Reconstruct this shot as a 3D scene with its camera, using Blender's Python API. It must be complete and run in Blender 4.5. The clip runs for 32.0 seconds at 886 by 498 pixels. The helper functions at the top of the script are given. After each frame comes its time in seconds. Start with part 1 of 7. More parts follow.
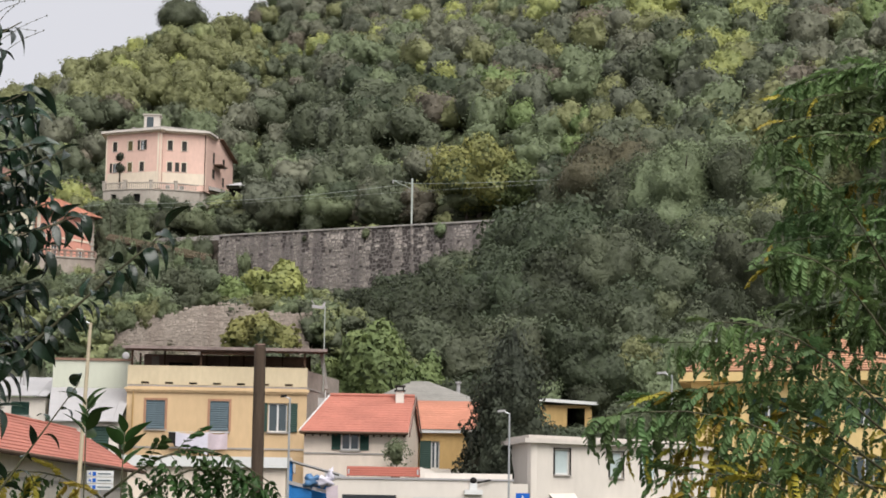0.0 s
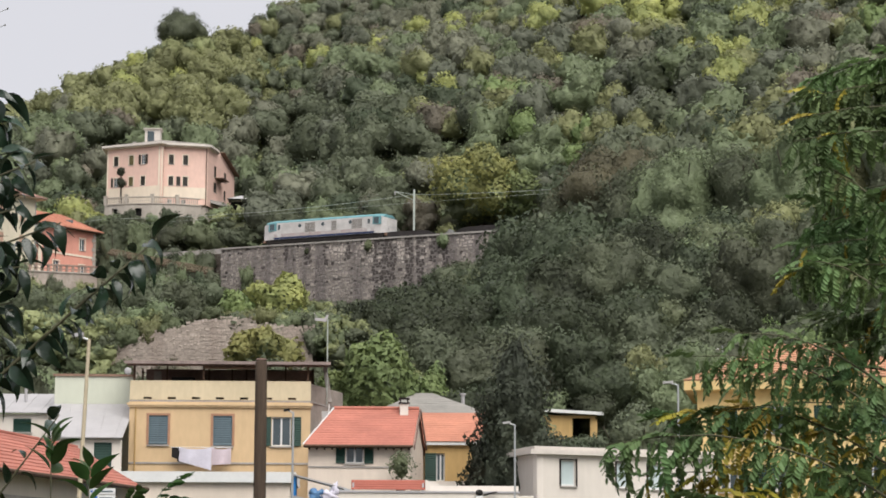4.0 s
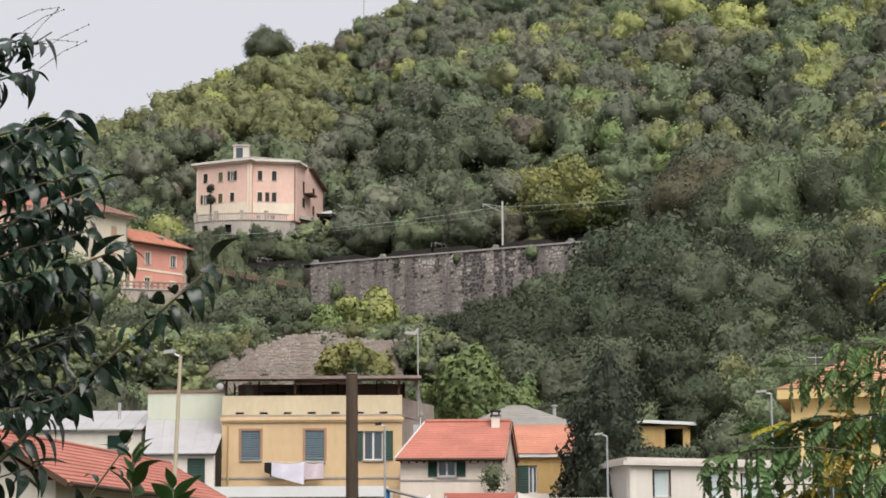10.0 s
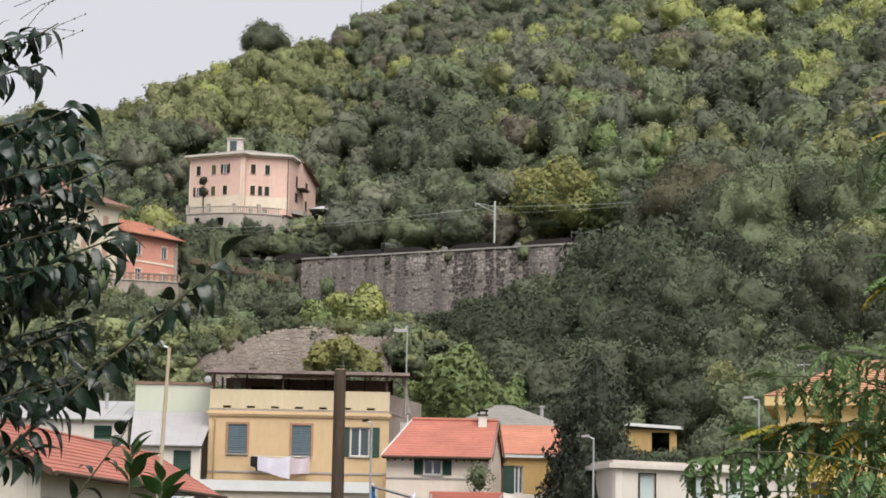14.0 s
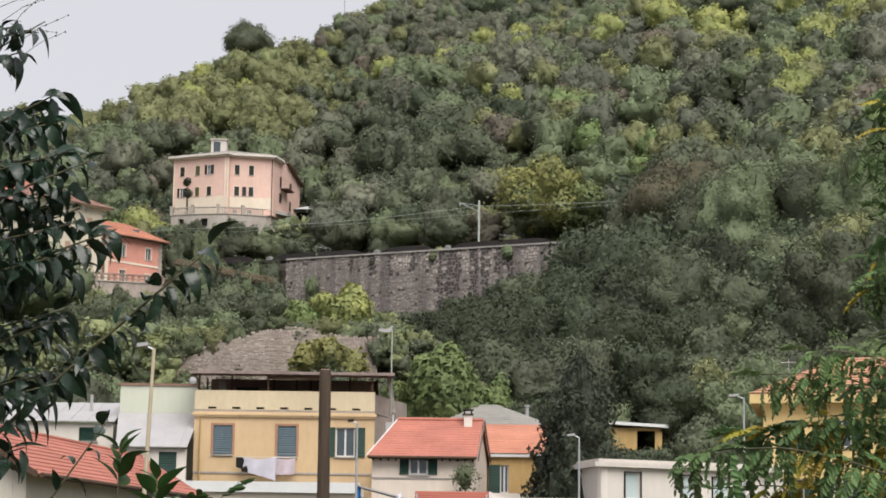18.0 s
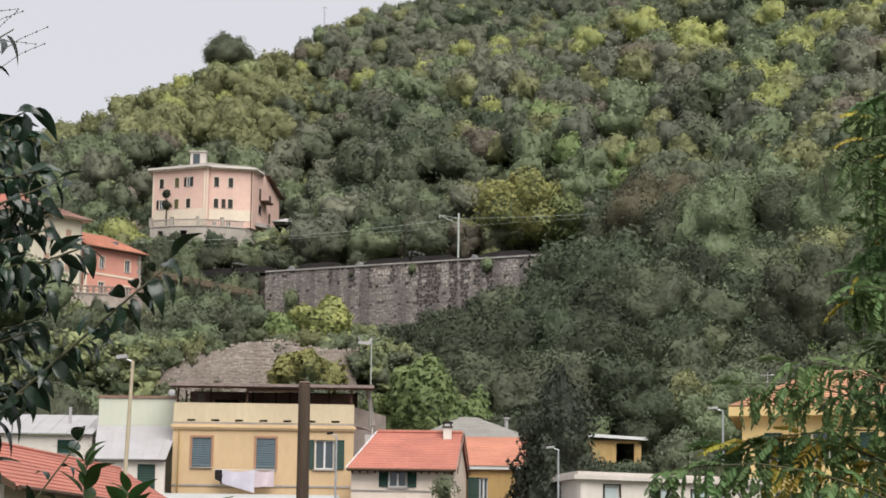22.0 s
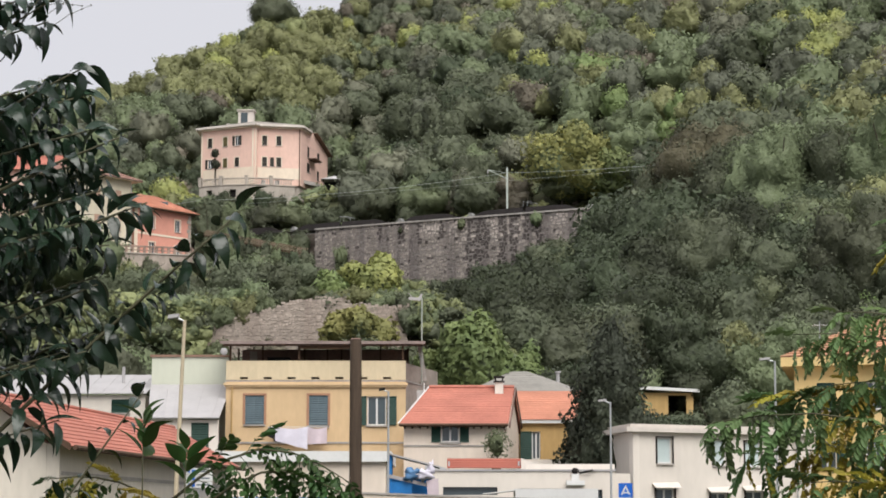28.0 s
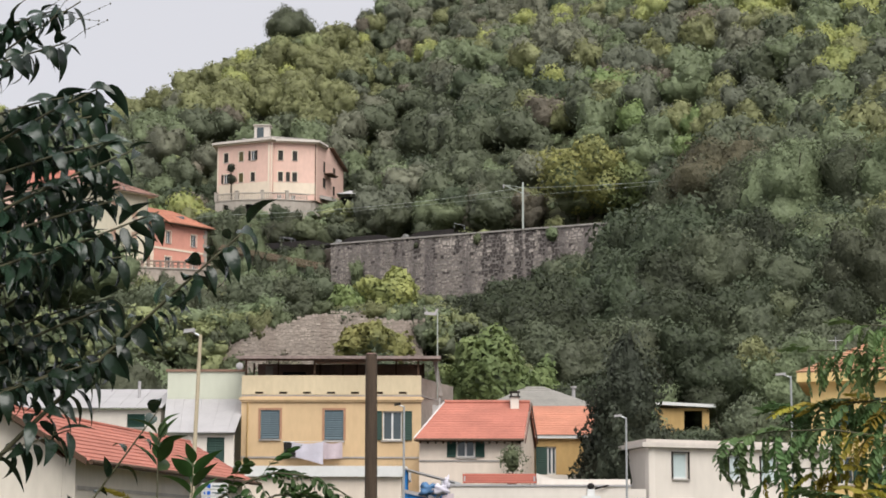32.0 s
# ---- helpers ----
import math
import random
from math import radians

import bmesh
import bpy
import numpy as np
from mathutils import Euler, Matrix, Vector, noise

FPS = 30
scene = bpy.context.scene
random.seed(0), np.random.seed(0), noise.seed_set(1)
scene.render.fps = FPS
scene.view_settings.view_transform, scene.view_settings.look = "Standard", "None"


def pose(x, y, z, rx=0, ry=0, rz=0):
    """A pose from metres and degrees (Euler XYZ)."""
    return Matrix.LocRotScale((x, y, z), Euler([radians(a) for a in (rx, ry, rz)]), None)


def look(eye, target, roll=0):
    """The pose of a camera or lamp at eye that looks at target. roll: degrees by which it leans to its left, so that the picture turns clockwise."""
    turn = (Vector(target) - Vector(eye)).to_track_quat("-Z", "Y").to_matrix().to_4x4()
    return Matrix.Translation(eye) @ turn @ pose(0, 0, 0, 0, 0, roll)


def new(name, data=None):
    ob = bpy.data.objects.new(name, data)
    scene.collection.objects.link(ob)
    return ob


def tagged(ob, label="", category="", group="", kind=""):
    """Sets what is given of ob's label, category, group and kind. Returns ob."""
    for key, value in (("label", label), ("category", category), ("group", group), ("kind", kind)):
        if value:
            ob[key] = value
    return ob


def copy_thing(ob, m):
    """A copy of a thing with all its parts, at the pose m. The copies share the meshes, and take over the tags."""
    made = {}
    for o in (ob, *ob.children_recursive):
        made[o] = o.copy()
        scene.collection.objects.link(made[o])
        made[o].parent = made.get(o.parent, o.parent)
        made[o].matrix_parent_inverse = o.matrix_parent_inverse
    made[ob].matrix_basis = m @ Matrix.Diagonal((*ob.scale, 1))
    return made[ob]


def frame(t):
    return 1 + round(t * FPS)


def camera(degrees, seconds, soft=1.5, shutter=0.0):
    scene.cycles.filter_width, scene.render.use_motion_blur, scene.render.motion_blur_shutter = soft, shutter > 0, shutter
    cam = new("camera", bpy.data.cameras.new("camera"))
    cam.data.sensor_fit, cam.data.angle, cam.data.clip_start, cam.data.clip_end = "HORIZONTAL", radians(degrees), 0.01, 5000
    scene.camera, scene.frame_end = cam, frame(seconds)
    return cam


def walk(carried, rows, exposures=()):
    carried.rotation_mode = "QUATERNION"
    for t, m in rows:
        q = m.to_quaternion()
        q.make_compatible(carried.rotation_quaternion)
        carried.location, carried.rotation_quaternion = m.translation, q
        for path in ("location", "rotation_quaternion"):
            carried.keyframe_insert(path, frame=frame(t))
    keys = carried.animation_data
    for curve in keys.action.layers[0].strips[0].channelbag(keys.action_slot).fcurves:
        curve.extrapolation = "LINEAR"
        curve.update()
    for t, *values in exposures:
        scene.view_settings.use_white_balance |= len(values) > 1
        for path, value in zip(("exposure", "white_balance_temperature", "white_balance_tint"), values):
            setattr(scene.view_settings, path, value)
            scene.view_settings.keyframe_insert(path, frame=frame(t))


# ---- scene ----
# A phone held almost still, looking up a wooded hillside over the roofs of a village.
EYE = Vector((0.0, 0.0, 1.65))


def aim(yaw, pitch, roll, back=0.0):
    """Camera pose: yaw to the right, pitch up and lean in degrees, metres stepped back."""
    a, b = radians(yaw), radians(pitch)
    way = Vector((math.sin(a) * math.cos(b), math.cos(a) * math.cos(b), math.sin(b)))
    eye = EYE - way * back
    return look(eye, eye + way, roll)


PATH = [
    (0.0, 2.673, 7.847, 0.880, 0.85),
    (0.5, 2.748, 7.903, 0.774, 0.85),
    (1.0, 2.776, 7.938, 0.657, 0.85),
    (1.5, 2.773, 7.990, 0.550, 0.85),
    (2.0, 2.782, 8.154, 0.462, 0.85),
    (2.5, 2.759, 8.220, 0.327, 0.85),
    (4.5, 2.441, 8.049, 0.105),
    (5.0, 2.045, 7.835, 0.046),
    (5.5, 1.522, 8.108, 0.014),
    (6.0, 1.225, 8.435, 0.010),
    (6.5, 1.055, 9.152, -0.075),
    (7.0, 0.978, 9.223, 0.047),
    (7.5, 0.845, 9.225, 0.030),
    (8.0, 0.579, 9.255, -0.007),
    (8.5, 0.326, 9.321, -0.133),
    (9.0, 0.190, 9.271, -0.164),
    (9.5, 0.193, 8.741, -0.223),
    (10.0, 0.124, 8.487, -0.308),
    (10.5, 0.005, 8.377, -0.112),
    (11.0, -0.047, 8.343, -0.083),
    (11.5, -0.054, 8.351, -0.128),
    (12.0, -0.009, 8.415, 0.483),
    (12.5, 0.059, 8.383, 0.938),
    (13.0, 0.174, 8.367, 1.135),
    (13.5, 0.259, 8.384, 1.182),
    (14.0, 0.362, 8.443, 1.089),
    (14.5, 0.480, 8.552, 0.973),
    (16.5, 0.757, 8.392, 0.700),
    (17.0, 0.779, 8.385, 0.646),
    (17.5, 0.803, 8.389, 0.621),
    (18.0, 0.793, 8.441, 0.712),
    (18.5, 0.816, 8.519, 0.802),
    (19.0, 0.890, 8.564, 0.928),
    (19.5, 1.010, 8.586, 0.948),
    (20.0, 1.197, 8.584, 1.034),
    (20.5, 1.525, 8.569, 1.038),
    (21.0, 1.675, 8.465, 0.957),
    (21.5, 1.606, 8.790, 0.860),
    (22.0, 1.359, 8.789, 0.696),
    (22.5, 0.758, 8.353, 0.627),
    (23.0, 0.501, 8.127, 0.591),
    (23.5, 0.384, 7.976, 0.469),
    (24.0, 0.244, 7.874, 0.363),
    (24.5, 0.065, 7.752, 0.294),
    (25.0, -0.009, 7.620, 0.250),
    (25.5, -0.016, 7.506, 0.117),
    (27.5, -0.018, 7.522, -0.028),
    (28.0, -0.000, 7.550, -0.005),
    (28.5, -0.052, 7.608, 0.107),
    (29.0, -0.137, 7.696, 0.098),
    (29.5, -0.219, 7.725, 0.131),
    (30.0, -0.308, 7.730, 0.113),
    (30.5, -0.374, 7.756, 0.088),
    (31.0, -0.377, 7.880, 0.182),
    (31.5, -0.401, 7.955, 0.154),
    (32.0, -0.436, 7.958, 0.105),
]
cam = camera(24.0, 32.0, soft=1.75)
walk(cam, [(t, aim(*p)) for t, *p in PATH])

# ---- light: overcast sky, soft brighter sky behind the camera ----
SUN_EL, SUN_AZ = 55.0, 160.0   # azimuth clockwise from +y
world = bpy.data.worlds.new("overcast")
scene.world = world
world.use_nodes = True
wn, wl = world.node_tree.nodes, world.node_tree.links
sky = wn.new("ShaderNodeTexSky")
sky.sky_type = 'NISHITA'
sky.sun_disc = False
sky.sun_elevation = radians(SUN_EL)
sky.sun_rotation = radians(SUN_AZ)
sky.dust_density = 4.0
hsv = wn.new("ShaderNodeHueSaturation")
hsv.inputs["Saturation"].default_value = 0.2
hsv.inputs["Value"].default_value = 0.11
wl.new(sky.outputs[0], hsv.inputs["Color"])
mixw = wn.new("ShaderNodeMix")
mixw.data_type = 'RGBA'
mixw.inputs[0].default_value = 0.8
mixw.inputs[7].default_value = (0.80, 0.80, 0.86, 1)
wl.new(hsv.outputs[0], mixw.inputs[6])
wl.new(mixw.outputs[2], wn["Background"].inputs["Color"])
wn["Background"].inputs["Strength"].default_value = 1.0
sun = new("sun", bpy.data.lights.new("sun", 'SUN'))
sun.data.energy = 4.6
sun.data.angle = radians(55)
sun.data.color = (1.0, 0.97, 0.92)
sa, se = radians(SUN_AZ), radians(SUN_EL)
sun.matrix_world = look((0, 0, 50), Vector((0, 0, 50)) - 10 * Vector((math.sin(sa) * math.cos(se), math.cos(sa) * math.cos(se), math.sin(se))))


# ---- materials ----
def mat(name, rgb, rough=0.8, var=0.25, size=1.0, bump=0.15, rgb2=None, metal=0.0, stretch=(1, 1, 1), spread=0.06, spec=0.3, island=0.0):
    """A surface with stains of two sizes, fine relief and small differences from piece to piece."""
    m = bpy.data.materials.new(name)
    m.use_nodes = True
    n, l = m.node_tree.nodes, m.node_tree.links
    b = n["Principled BSDF"]
    b.inputs["Roughness"].default_value = rough
    b.inputs["Metallic"].default_value = metal
    b.inputs["Specular IOR Level"].default_value = spec
    co = n.new("ShaderNodeTexCoord")
    mp = n.new("ShaderNodeMapping")
    mp.inputs["Scale"].default_value = stretch
    l.new(co.outputs["Object"], mp.inputs["Vector"])
    big = n.new("ShaderNodeTexNoise")
    big.inputs["Scale"].default_value = 0.6 / size
    big.inputs["Detail"].default_value = 5
    big.inputs["Roughness"].default_value = 0.65
    fine = n.new("ShaderNodeTexNoise")
    fine.inputs["Scale"].default_value = 7.0 / size
    fine.inputs["Detail"].default_value = 4
    l.new(mp.outputs[0], big.inputs["Vector"])
    l.new(mp.outputs[0], fine.inputs["Vector"])
    ramp = n.new("ShaderNodeValToRGB")
    ramp.color_ramp.elements[0].position, ramp.color_ramp.elements[1].position = 0.34, 0.66
    dark = rgb2 or tuple(c * (1 - var) for c in rgb)
    ramp.color_ramp.elements[0].color = (*dark, 1)
    ramp.color_ramp.elements[1].color = (*rgb, 1)
    l.new(big.outputs["Fac"], ramp.inputs["Fac"])
    mul = n.new("ShaderNodeMix")
    mul.data_type, mul.blend_type = 'RGBA', 'MULTIPLY'
    mul.inputs[0].default_value = min(1.0, var * 1.3)
    l.new(ramp.outputs[0], mul.inputs[6])
    l.new(fine.outputs["Fac"], mul.inputs[7])
    info = n.new("ShaderNodeObjectInfo")
    rng = n.new("ShaderNodeMapRange")
    rng.inputs["To Min"].default_value, rng.inputs["To Max"].default_value = 1 - spread, 1 + spread
    l.new(info.outputs["Random"], rng.inputs["Value"])
    hs = n.new("ShaderNodeHueSaturation")
    if island:
        geo = n.new("ShaderNodeNewGeometry")
        each = n.new("ShaderNodeMapRange")
        each.inputs["To Min"].default_value, each.inputs["To Max"].default_value = 1 - island, 1 + island
        l.new(geo.outputs["Random Per Island"], each.inputs["Value"])
        both = n.new("ShaderNodeMath")
        both.operation = 'MULTIPLY'
        l.new(rng.outputs[0], both.inputs[0])
        l.new(each.outputs[0], both.inputs[1])
        l.new(both.outputs[0], hs.inputs["Value"])
    else:
        l.new(rng.outputs[0], hs.inputs["Value"])
    l.new(mul.outputs[2], hs.inputs["Color"])
    l.new(hs.outputs[0], b.inputs["Base Color"])
    if bump:
        bp = n.new("ShaderNodeBump")
        bp.inputs["Strength"].default_value = bump
        bp.inputs["Distance"].default_value = 0.03 * size
        l.new(fine.outputs["Fac"], bp.inputs["Height"])
        l.new(bp.outputs[0], b.inputs["Normal"])
    return m


def foliage(name, rgb, rgb2, rough=0.55, through_light=0.3, size=3.6, spread=0.25, hue=0.015, spec=0.25, relief=0.75):
    """Leaves: two tones from leaf to leaf and from patch to patch, light passing through."""
    m = bpy.data.materials.new(name)
    m.use_nodes = True
    n, l = m.node_tree.nodes, m.node_tree.links
    b = n["Principled BSDF"]
    b.inputs["Roughness"].default_value = rough
    b.inputs["Specular IOR Level"].default_value = spec
    geo = n.new("ShaderNodeNewGeometry")
    noi = n.new("ShaderNodeTexNoise")
    noi.inputs["Scale"].default_value = 1.0 / size
    noi.inputs["Detail"].default_value = 4
    l.new(geo.outputs["Position"], noi.inputs["Vector"])
    # single leaves show as fine grain and relief also on the inner masses
    fine = n.new("ShaderNodeTexNoise")
    fine.inputs["Scale"].default_value = 11.0 / size
    fine.inputs["Detail"].default_value = 3
    l.new(geo.outputs["Position"], fine.inputs["Vector"])
    tone = n.new("ShaderNodeMapRange")
    tone.inputs["From Min"].default_value, tone.inputs["From Max"].default_value = 0.32, 0.68
    l.new(fine.outputs["Fac"], tone.inputs["Value"])
    both = n.new("ShaderNodeMath")
    both.operation = 'MULTIPLY_ADD'
    both.inputs[1].default_value = 0.2
    l.new(geo.outputs["Random Per Island"], both.inputs[0])
    half = n.new("ShaderNodeMath")
    half.operation = 'MULTIPLY'
    half.inputs[1].default_value = 0.55
    l.new(tone.outputs[0], half.inputs[0])
    l.new(half.outputs[0], both.inputs[2])
    bump = n.new("ShaderNodeBump")
    bump.inputs["Strength"].default_value = relief
    bump.inputs["Distance"].default_value = size * 0.07
    l.new(fine.outputs["Fac"], bump.inputs["Height"])
    l.new(bump.outputs[0], b.inputs["Normal"])
    add = n.new("ShaderNodeMath")
    add.operation = 'MULTIPLY_ADD'
    add.inputs[1].default_value = 0.36
    l.new(both.outputs[0], add.inputs[0])
    st = n.new("ShaderNodeMapRange")
    st.inputs["From Min"].default_value, st.inputs["From Max"].default_value = 0.3, 0.7
    st.inputs["To Min"].default_value, st.inputs["To Max"].default_value = -0.05, 0.64
    l.new(noi.outputs["Fac"], st.inputs["Value"])
    l.new(st.outputs[0], add.inputs[2])
    mix = n.new("ShaderNodeMix")
    mix.data_type = 'RGBA'
    l.new(add.outputs[0], mix.inputs[0])
    mix.inputs[6].default_value = (*rgb, 1)
    mix.inputs[7].default_value = (*rgb2, 1)
    info = n.new("ShaderNodeObjectInfo")
    rv = n.new("ShaderNodeMapRange")
    rv.inputs["To Min"].default_value, rv.inputs["To Max"].default_value = 1 - spread, 1 + spread
    rh = n.new("ShaderNodeMapRange")
    rh.inputs["To Min"].default_value, rh.inputs["To Max"].default_value = 0.5 - hue, 0.5 + hue
    hs = n.new("ShaderNodeHueSaturation")
    l.new(info.outputs["Random"], rv.inputs["Value"])
    l.new(info.outputs["Random"], rh.inputs["Value"])
    l.new(rv.outputs[0], hs.inputs["Value"])
    l.new(rh.outputs[0], hs.inputs["Hue"])
    l.new(mix.outputs[2], hs.inputs["Color"])
    l.new(hs.outputs[0], b.inputs["Base Color"])
    tr = n.new("ShaderNodeBsdfTranslucent")
    l.new(hs.outputs[0], tr.inputs["Color"])
    ms = n.new("ShaderNodeMixShader")
    ms.inputs[0].default_value = through_light
    l.new(b.outputs[0], ms.inputs[1])
    l.new(tr.outputs[0], ms.inputs[2])
    l.new(ms.outputs[0], n["Material Output"].inputs["Surface"])
    return m



def masonry(name, rgb, stain, amount, spread):
    """Rough stone: every block a little different, dark water streaks running down the wall."""
    m = mat(name, rgb, 0.95, 0.35, 0.5, 0.7, spread=spread, island=spread)
    n, l = m.node_tree.nodes, m.node_tree.links
    b = n["Principled BSDF"]
    base = b.inputs["Base Color"].links[0].from_socket
    geo = n.new("ShaderNodeNewGeometry")
    mp = n.new("ShaderNodeMapping")
    mp.inputs["Scale"].default_value = (0.75, 0.75, 0.05)
    l.new(geo.outputs["Position"], mp.inputs["Vector"])
    noi = n.new("ShaderNodeTexNoise")
    noi.inputs["Scale"].default_value = 1.0
    noi.inputs["Detail"].default_value = 3
    l.new(mp.outputs[0], noi.inputs["Vector"])
    st = n.new("ShaderNodeMapRange")
    st.inputs["From Min"].default_value, st.inputs["From Max"].default_value = 0.50, 0.60
    st.inputs["To Max"].default_value = amount
    l.new(noi.outputs["Fac"], st.inputs["Value"])
    mix = n.new("ShaderNodeMix")
    mix.data_type = 'RGBA'
    l.new(st.outputs[0], mix.inputs[0])
    l.new(base, mix.inputs[6])
    mix.inputs[7].default_value = (*stain, 1)
    l.new(mix.outputs[2], b.inputs["Base Color"])
    return m


YELLOW = mat("yellow_plaster", (0.70, 0.505, 0.30), 0.9, 0.16, 2.0, 0.1, stretch=(1, 1, 0.4))
YELLOW_B = mat("bright_yellow_plaster", (0.78, 0.575, 0.27), 0.9, 0.14, 2.0, 0.1, stretch=(1, 1, 0.4))
YELLOW_PALE = mat("pale_yellow_plaster", (0.70, 0.585, 0.40), 0.9, 0.16, 1.5, 0.1, stretch=(1, 1, 0.4))
CREAM = mat("cream_plaster", (0.77, 0.665, 0.565), 0.9, 0.16, 2.5, 0.1, stretch=(1, 1, 0.35))
PALE_GREEN = mat("pale_green_plaster", (0.590, 0.607, 0.504), 0.9, 0.12, 2.5, 0.1, stretch=(1, 1, 0.35))
WHITE_P = mat("white_plaster", (0.72, 0.66, 0.595), 0.9, 0.12, 2.5, 0.1, stretch=(1, 1, 0.35))
OCHRE = mat("ochre_plaster", (0.590, 0.394, 0.168), 0.9, 0.22, 1.6, 0.1, stretch=(1, 1, 0.4))
PINK = mat("pink_plaster", (0.77, 0.525, 0.44), 0.9, 0.16, 3.0, 0.1, stretch=(1, 1, 0.4))
PINK_PALE = mat("pale_cream_plaster", (0.78, 0.67, 0.54), 0.9, 0.16, 3.0, 0.1, stretch=(1, 1, 0.4))
ORANGE_P = mat("salmon_plaster", (0.70, 0.33, 0.255), 0.9, 0.18, 2.5, 0.1, stretch=(1, 1, 0.4))
SHED_P = mat("stained_shed_plaster", (0.68, 0.62, 0.54), 0.92, 0.16, 1.4, 0.2, stretch=(1, 1, 0.35))
GREY_P = mat("grey_render", (0.394, 0.344, 0.302), 0.95, 0.3, 1.0, 0.3)
WHITE_T = mat("white_trim", (0.656, 0.656, 0.647), 0.6, 0.1, 1.0, 0.05)
TILE_RED = mat("red_roof_tile", (0.50, 0.185, 0.135), 0.75, 0.25, 1.3, 0.2, spread=0.03)
TILE_OR = mat("orange_roof_tile", (0.558, 0.235, 0.152), 0.75, 0.25, 1.3, 0.2, spread=0.07)
CREAM_Y = mat("pale_yellow_cream_plaster", (0.70, 0.63, 0.49), 0.9, 0.16, 2.5, 0.1, stretch=(1, 1, 0.35))
TERRACE_P = mat("pinkish_weathered_render", (0.46, 0.33, 0.27), 0.95, 0.35, 0.8, 0.3)
SHUT_PINK = mat("faded_pink_shutter", (0.55, 0.36, 0.27), 0.7, 0.2, 0.5, 0.1)
TILE_PALE = mat("faded_pink_roof_tile", (0.43, 0.25, 0.20), 0.85, 0.35, 1.2, 0.4, spread=0.1)
CORNICE = mat("cream_cornice_paint", (0.66, 0.60, 0.545), 0.85, 0.15, 1.5, 0.1)
FASCIA = mat("weathered_grey_pink_board", (0.36, 0.28, 0.255), 0.9, 0.35, 0.4, 0.3)
TILE_OCH = mat("ochre_roof_tile", (0.56, 0.30, 0.18), 0.8, 0.3, 1.3, 0.2, spread=0.07)
MOSSY = mat("mossy_old_roof_tile", (0.21, 0.15, 0.11), 0.9, 0.5, 1.0, 0.5, rgb2=(0.13, 0.12, 0.065), spread=0.15)
TILE_OLD = mat("weathered_roof_tile", (0.33, 0.205, 0.15), 0.85, 0.4, 1.2, 0.4, spread=0.15)
SLATE = mat("grey_slate", (0.29, 0.275, 0.25), 0.85, 0.25, 1.2, 0.4, spread=0.05)
SHEET = mat("grey_roof_sheet", (0.40, 0.385, 0.39), 0.55, 0.12, 1.5, 0.1, spread=0.02)
SHUT_BLUE = mat("grey_blue_shutter", (0.10, 0.145, 0.17), 0.6, 0.2, 0.5, 0.1)
SHUT_GREEN = mat("dark_green_shutter", (0.02, 0.06, 0.045), 0.6, 0.2, 0.5, 0.1)
SHUT_DARK = mat("dark_brown_shutter", (0.035, 0.032, 0.026), 0.7, 0.2, 0.5, 0.1)
SHUT_OLIVE = mat("olive_shutter", (0.14, 0.12, 0.05), 0.7, 0.2, 0.5, 0.1)
# near-black for black things; in openings it stands in for interior shade
DARK = mat("black_and_interior_shade", (0.02, 0.018, 0.017), 0.9, 0.3, 0.5, 0.0)
BROWN_W = mat("brown_wood", (0.12, 0.07, 0.045), 0.85, 0.35, 0.6, 0.3, stretch=(4, 4, 0.6))
POLE_W = mat("tarred_pole_wood", (0.095, 0.065, 0.045), 0.85, 0.4, 0.3, 0.5, stretch=(8, 8, 0.5))
RUST = mat("rusty_tin", (0.295, 0.189, 0.155), 0.8, 0.4, 0.8, 0.3)
TAN_PAINT = mat("tan_lamp_paint", (0.50, 0.42, 0.30), 0.6, 0.15, 0.5, 0.1)
STEEL = mat("galvanised_steel", (0.50, 0.51, 0.52), 0.45, 0.15, 0.4, 0.1, metal=0.6)
GREY_PAINT = mat("grey_green_paint", (0.42, 0.46, 0.42), 0.6, 0.15, 0.5, 0.1)
CONCRETE = mat("weathered_concrete", (0.459, 0.426, 0.395), 0.9, 0.3, 1.0, 0.3)
STONE = masonry("stone_block", (0.53, 0.465, 0.42), (0.107, 0.090, 0.092), 0.75, 0.28)
STONE_W = masonry("warm_rubble_stone", (0.50, 0.425, 0.365), (0.25, 0.20, 0.17), 0.45, 0.22)
MORTAR = mat("dark_mortar", (0.34, 0.305, 0.285), 0.95, 0.4, 0.6, 0.4)
STAIN = mat("black_water_stain", (0.125, 0.105, 0.1), 0.95, 0.4, 0.5, 0.3)
BLUE = mat("blue_paint", (0.02, 0.20, 0.55), 0.5, 0.2, 0.6, 0.05)
BLUE_T = mat("blue_tarpaulin", (0.11, 0.24, 0.44), 0.5, 0.3, 0.4, 0.4)
WHITE_C = mat("white_cloth", (0.615, 0.590, 0.672), 0.9, 0.15, 0.4, 0.3)
PINK_C = mat("pale_pink_cloth", (0.640, 0.541, 0.588), 0.9, 0.15, 0.4, 0.3)
BLUE_B = mat("bright_blue_sheet", (0.02, 0.22, 0.62), 0.45, 0.1, 0.6, 0.05)
SIGN_B = mat("sign_blue", (0.01, 0.11, 0.50), 0.4, 0.08, 0.5, 0.0)
TEAL = mat("teal_train_paint", (0.15, 0.33, 0.36), 0.5, 0.2, 0.8, 0.05)
STRIPE_B = mat("dark_blue_train_stripe", (0.03, 0.05, 0.12), 0.5, 0.25, 0.7, 0.05)
TRAIN_G = mat("pinkish_train_grime", (0.50, 0.40, 0.38), 0.7, 0.5, 0.35, 0.05, rgb2=(0.62, 0.58, 0.56))
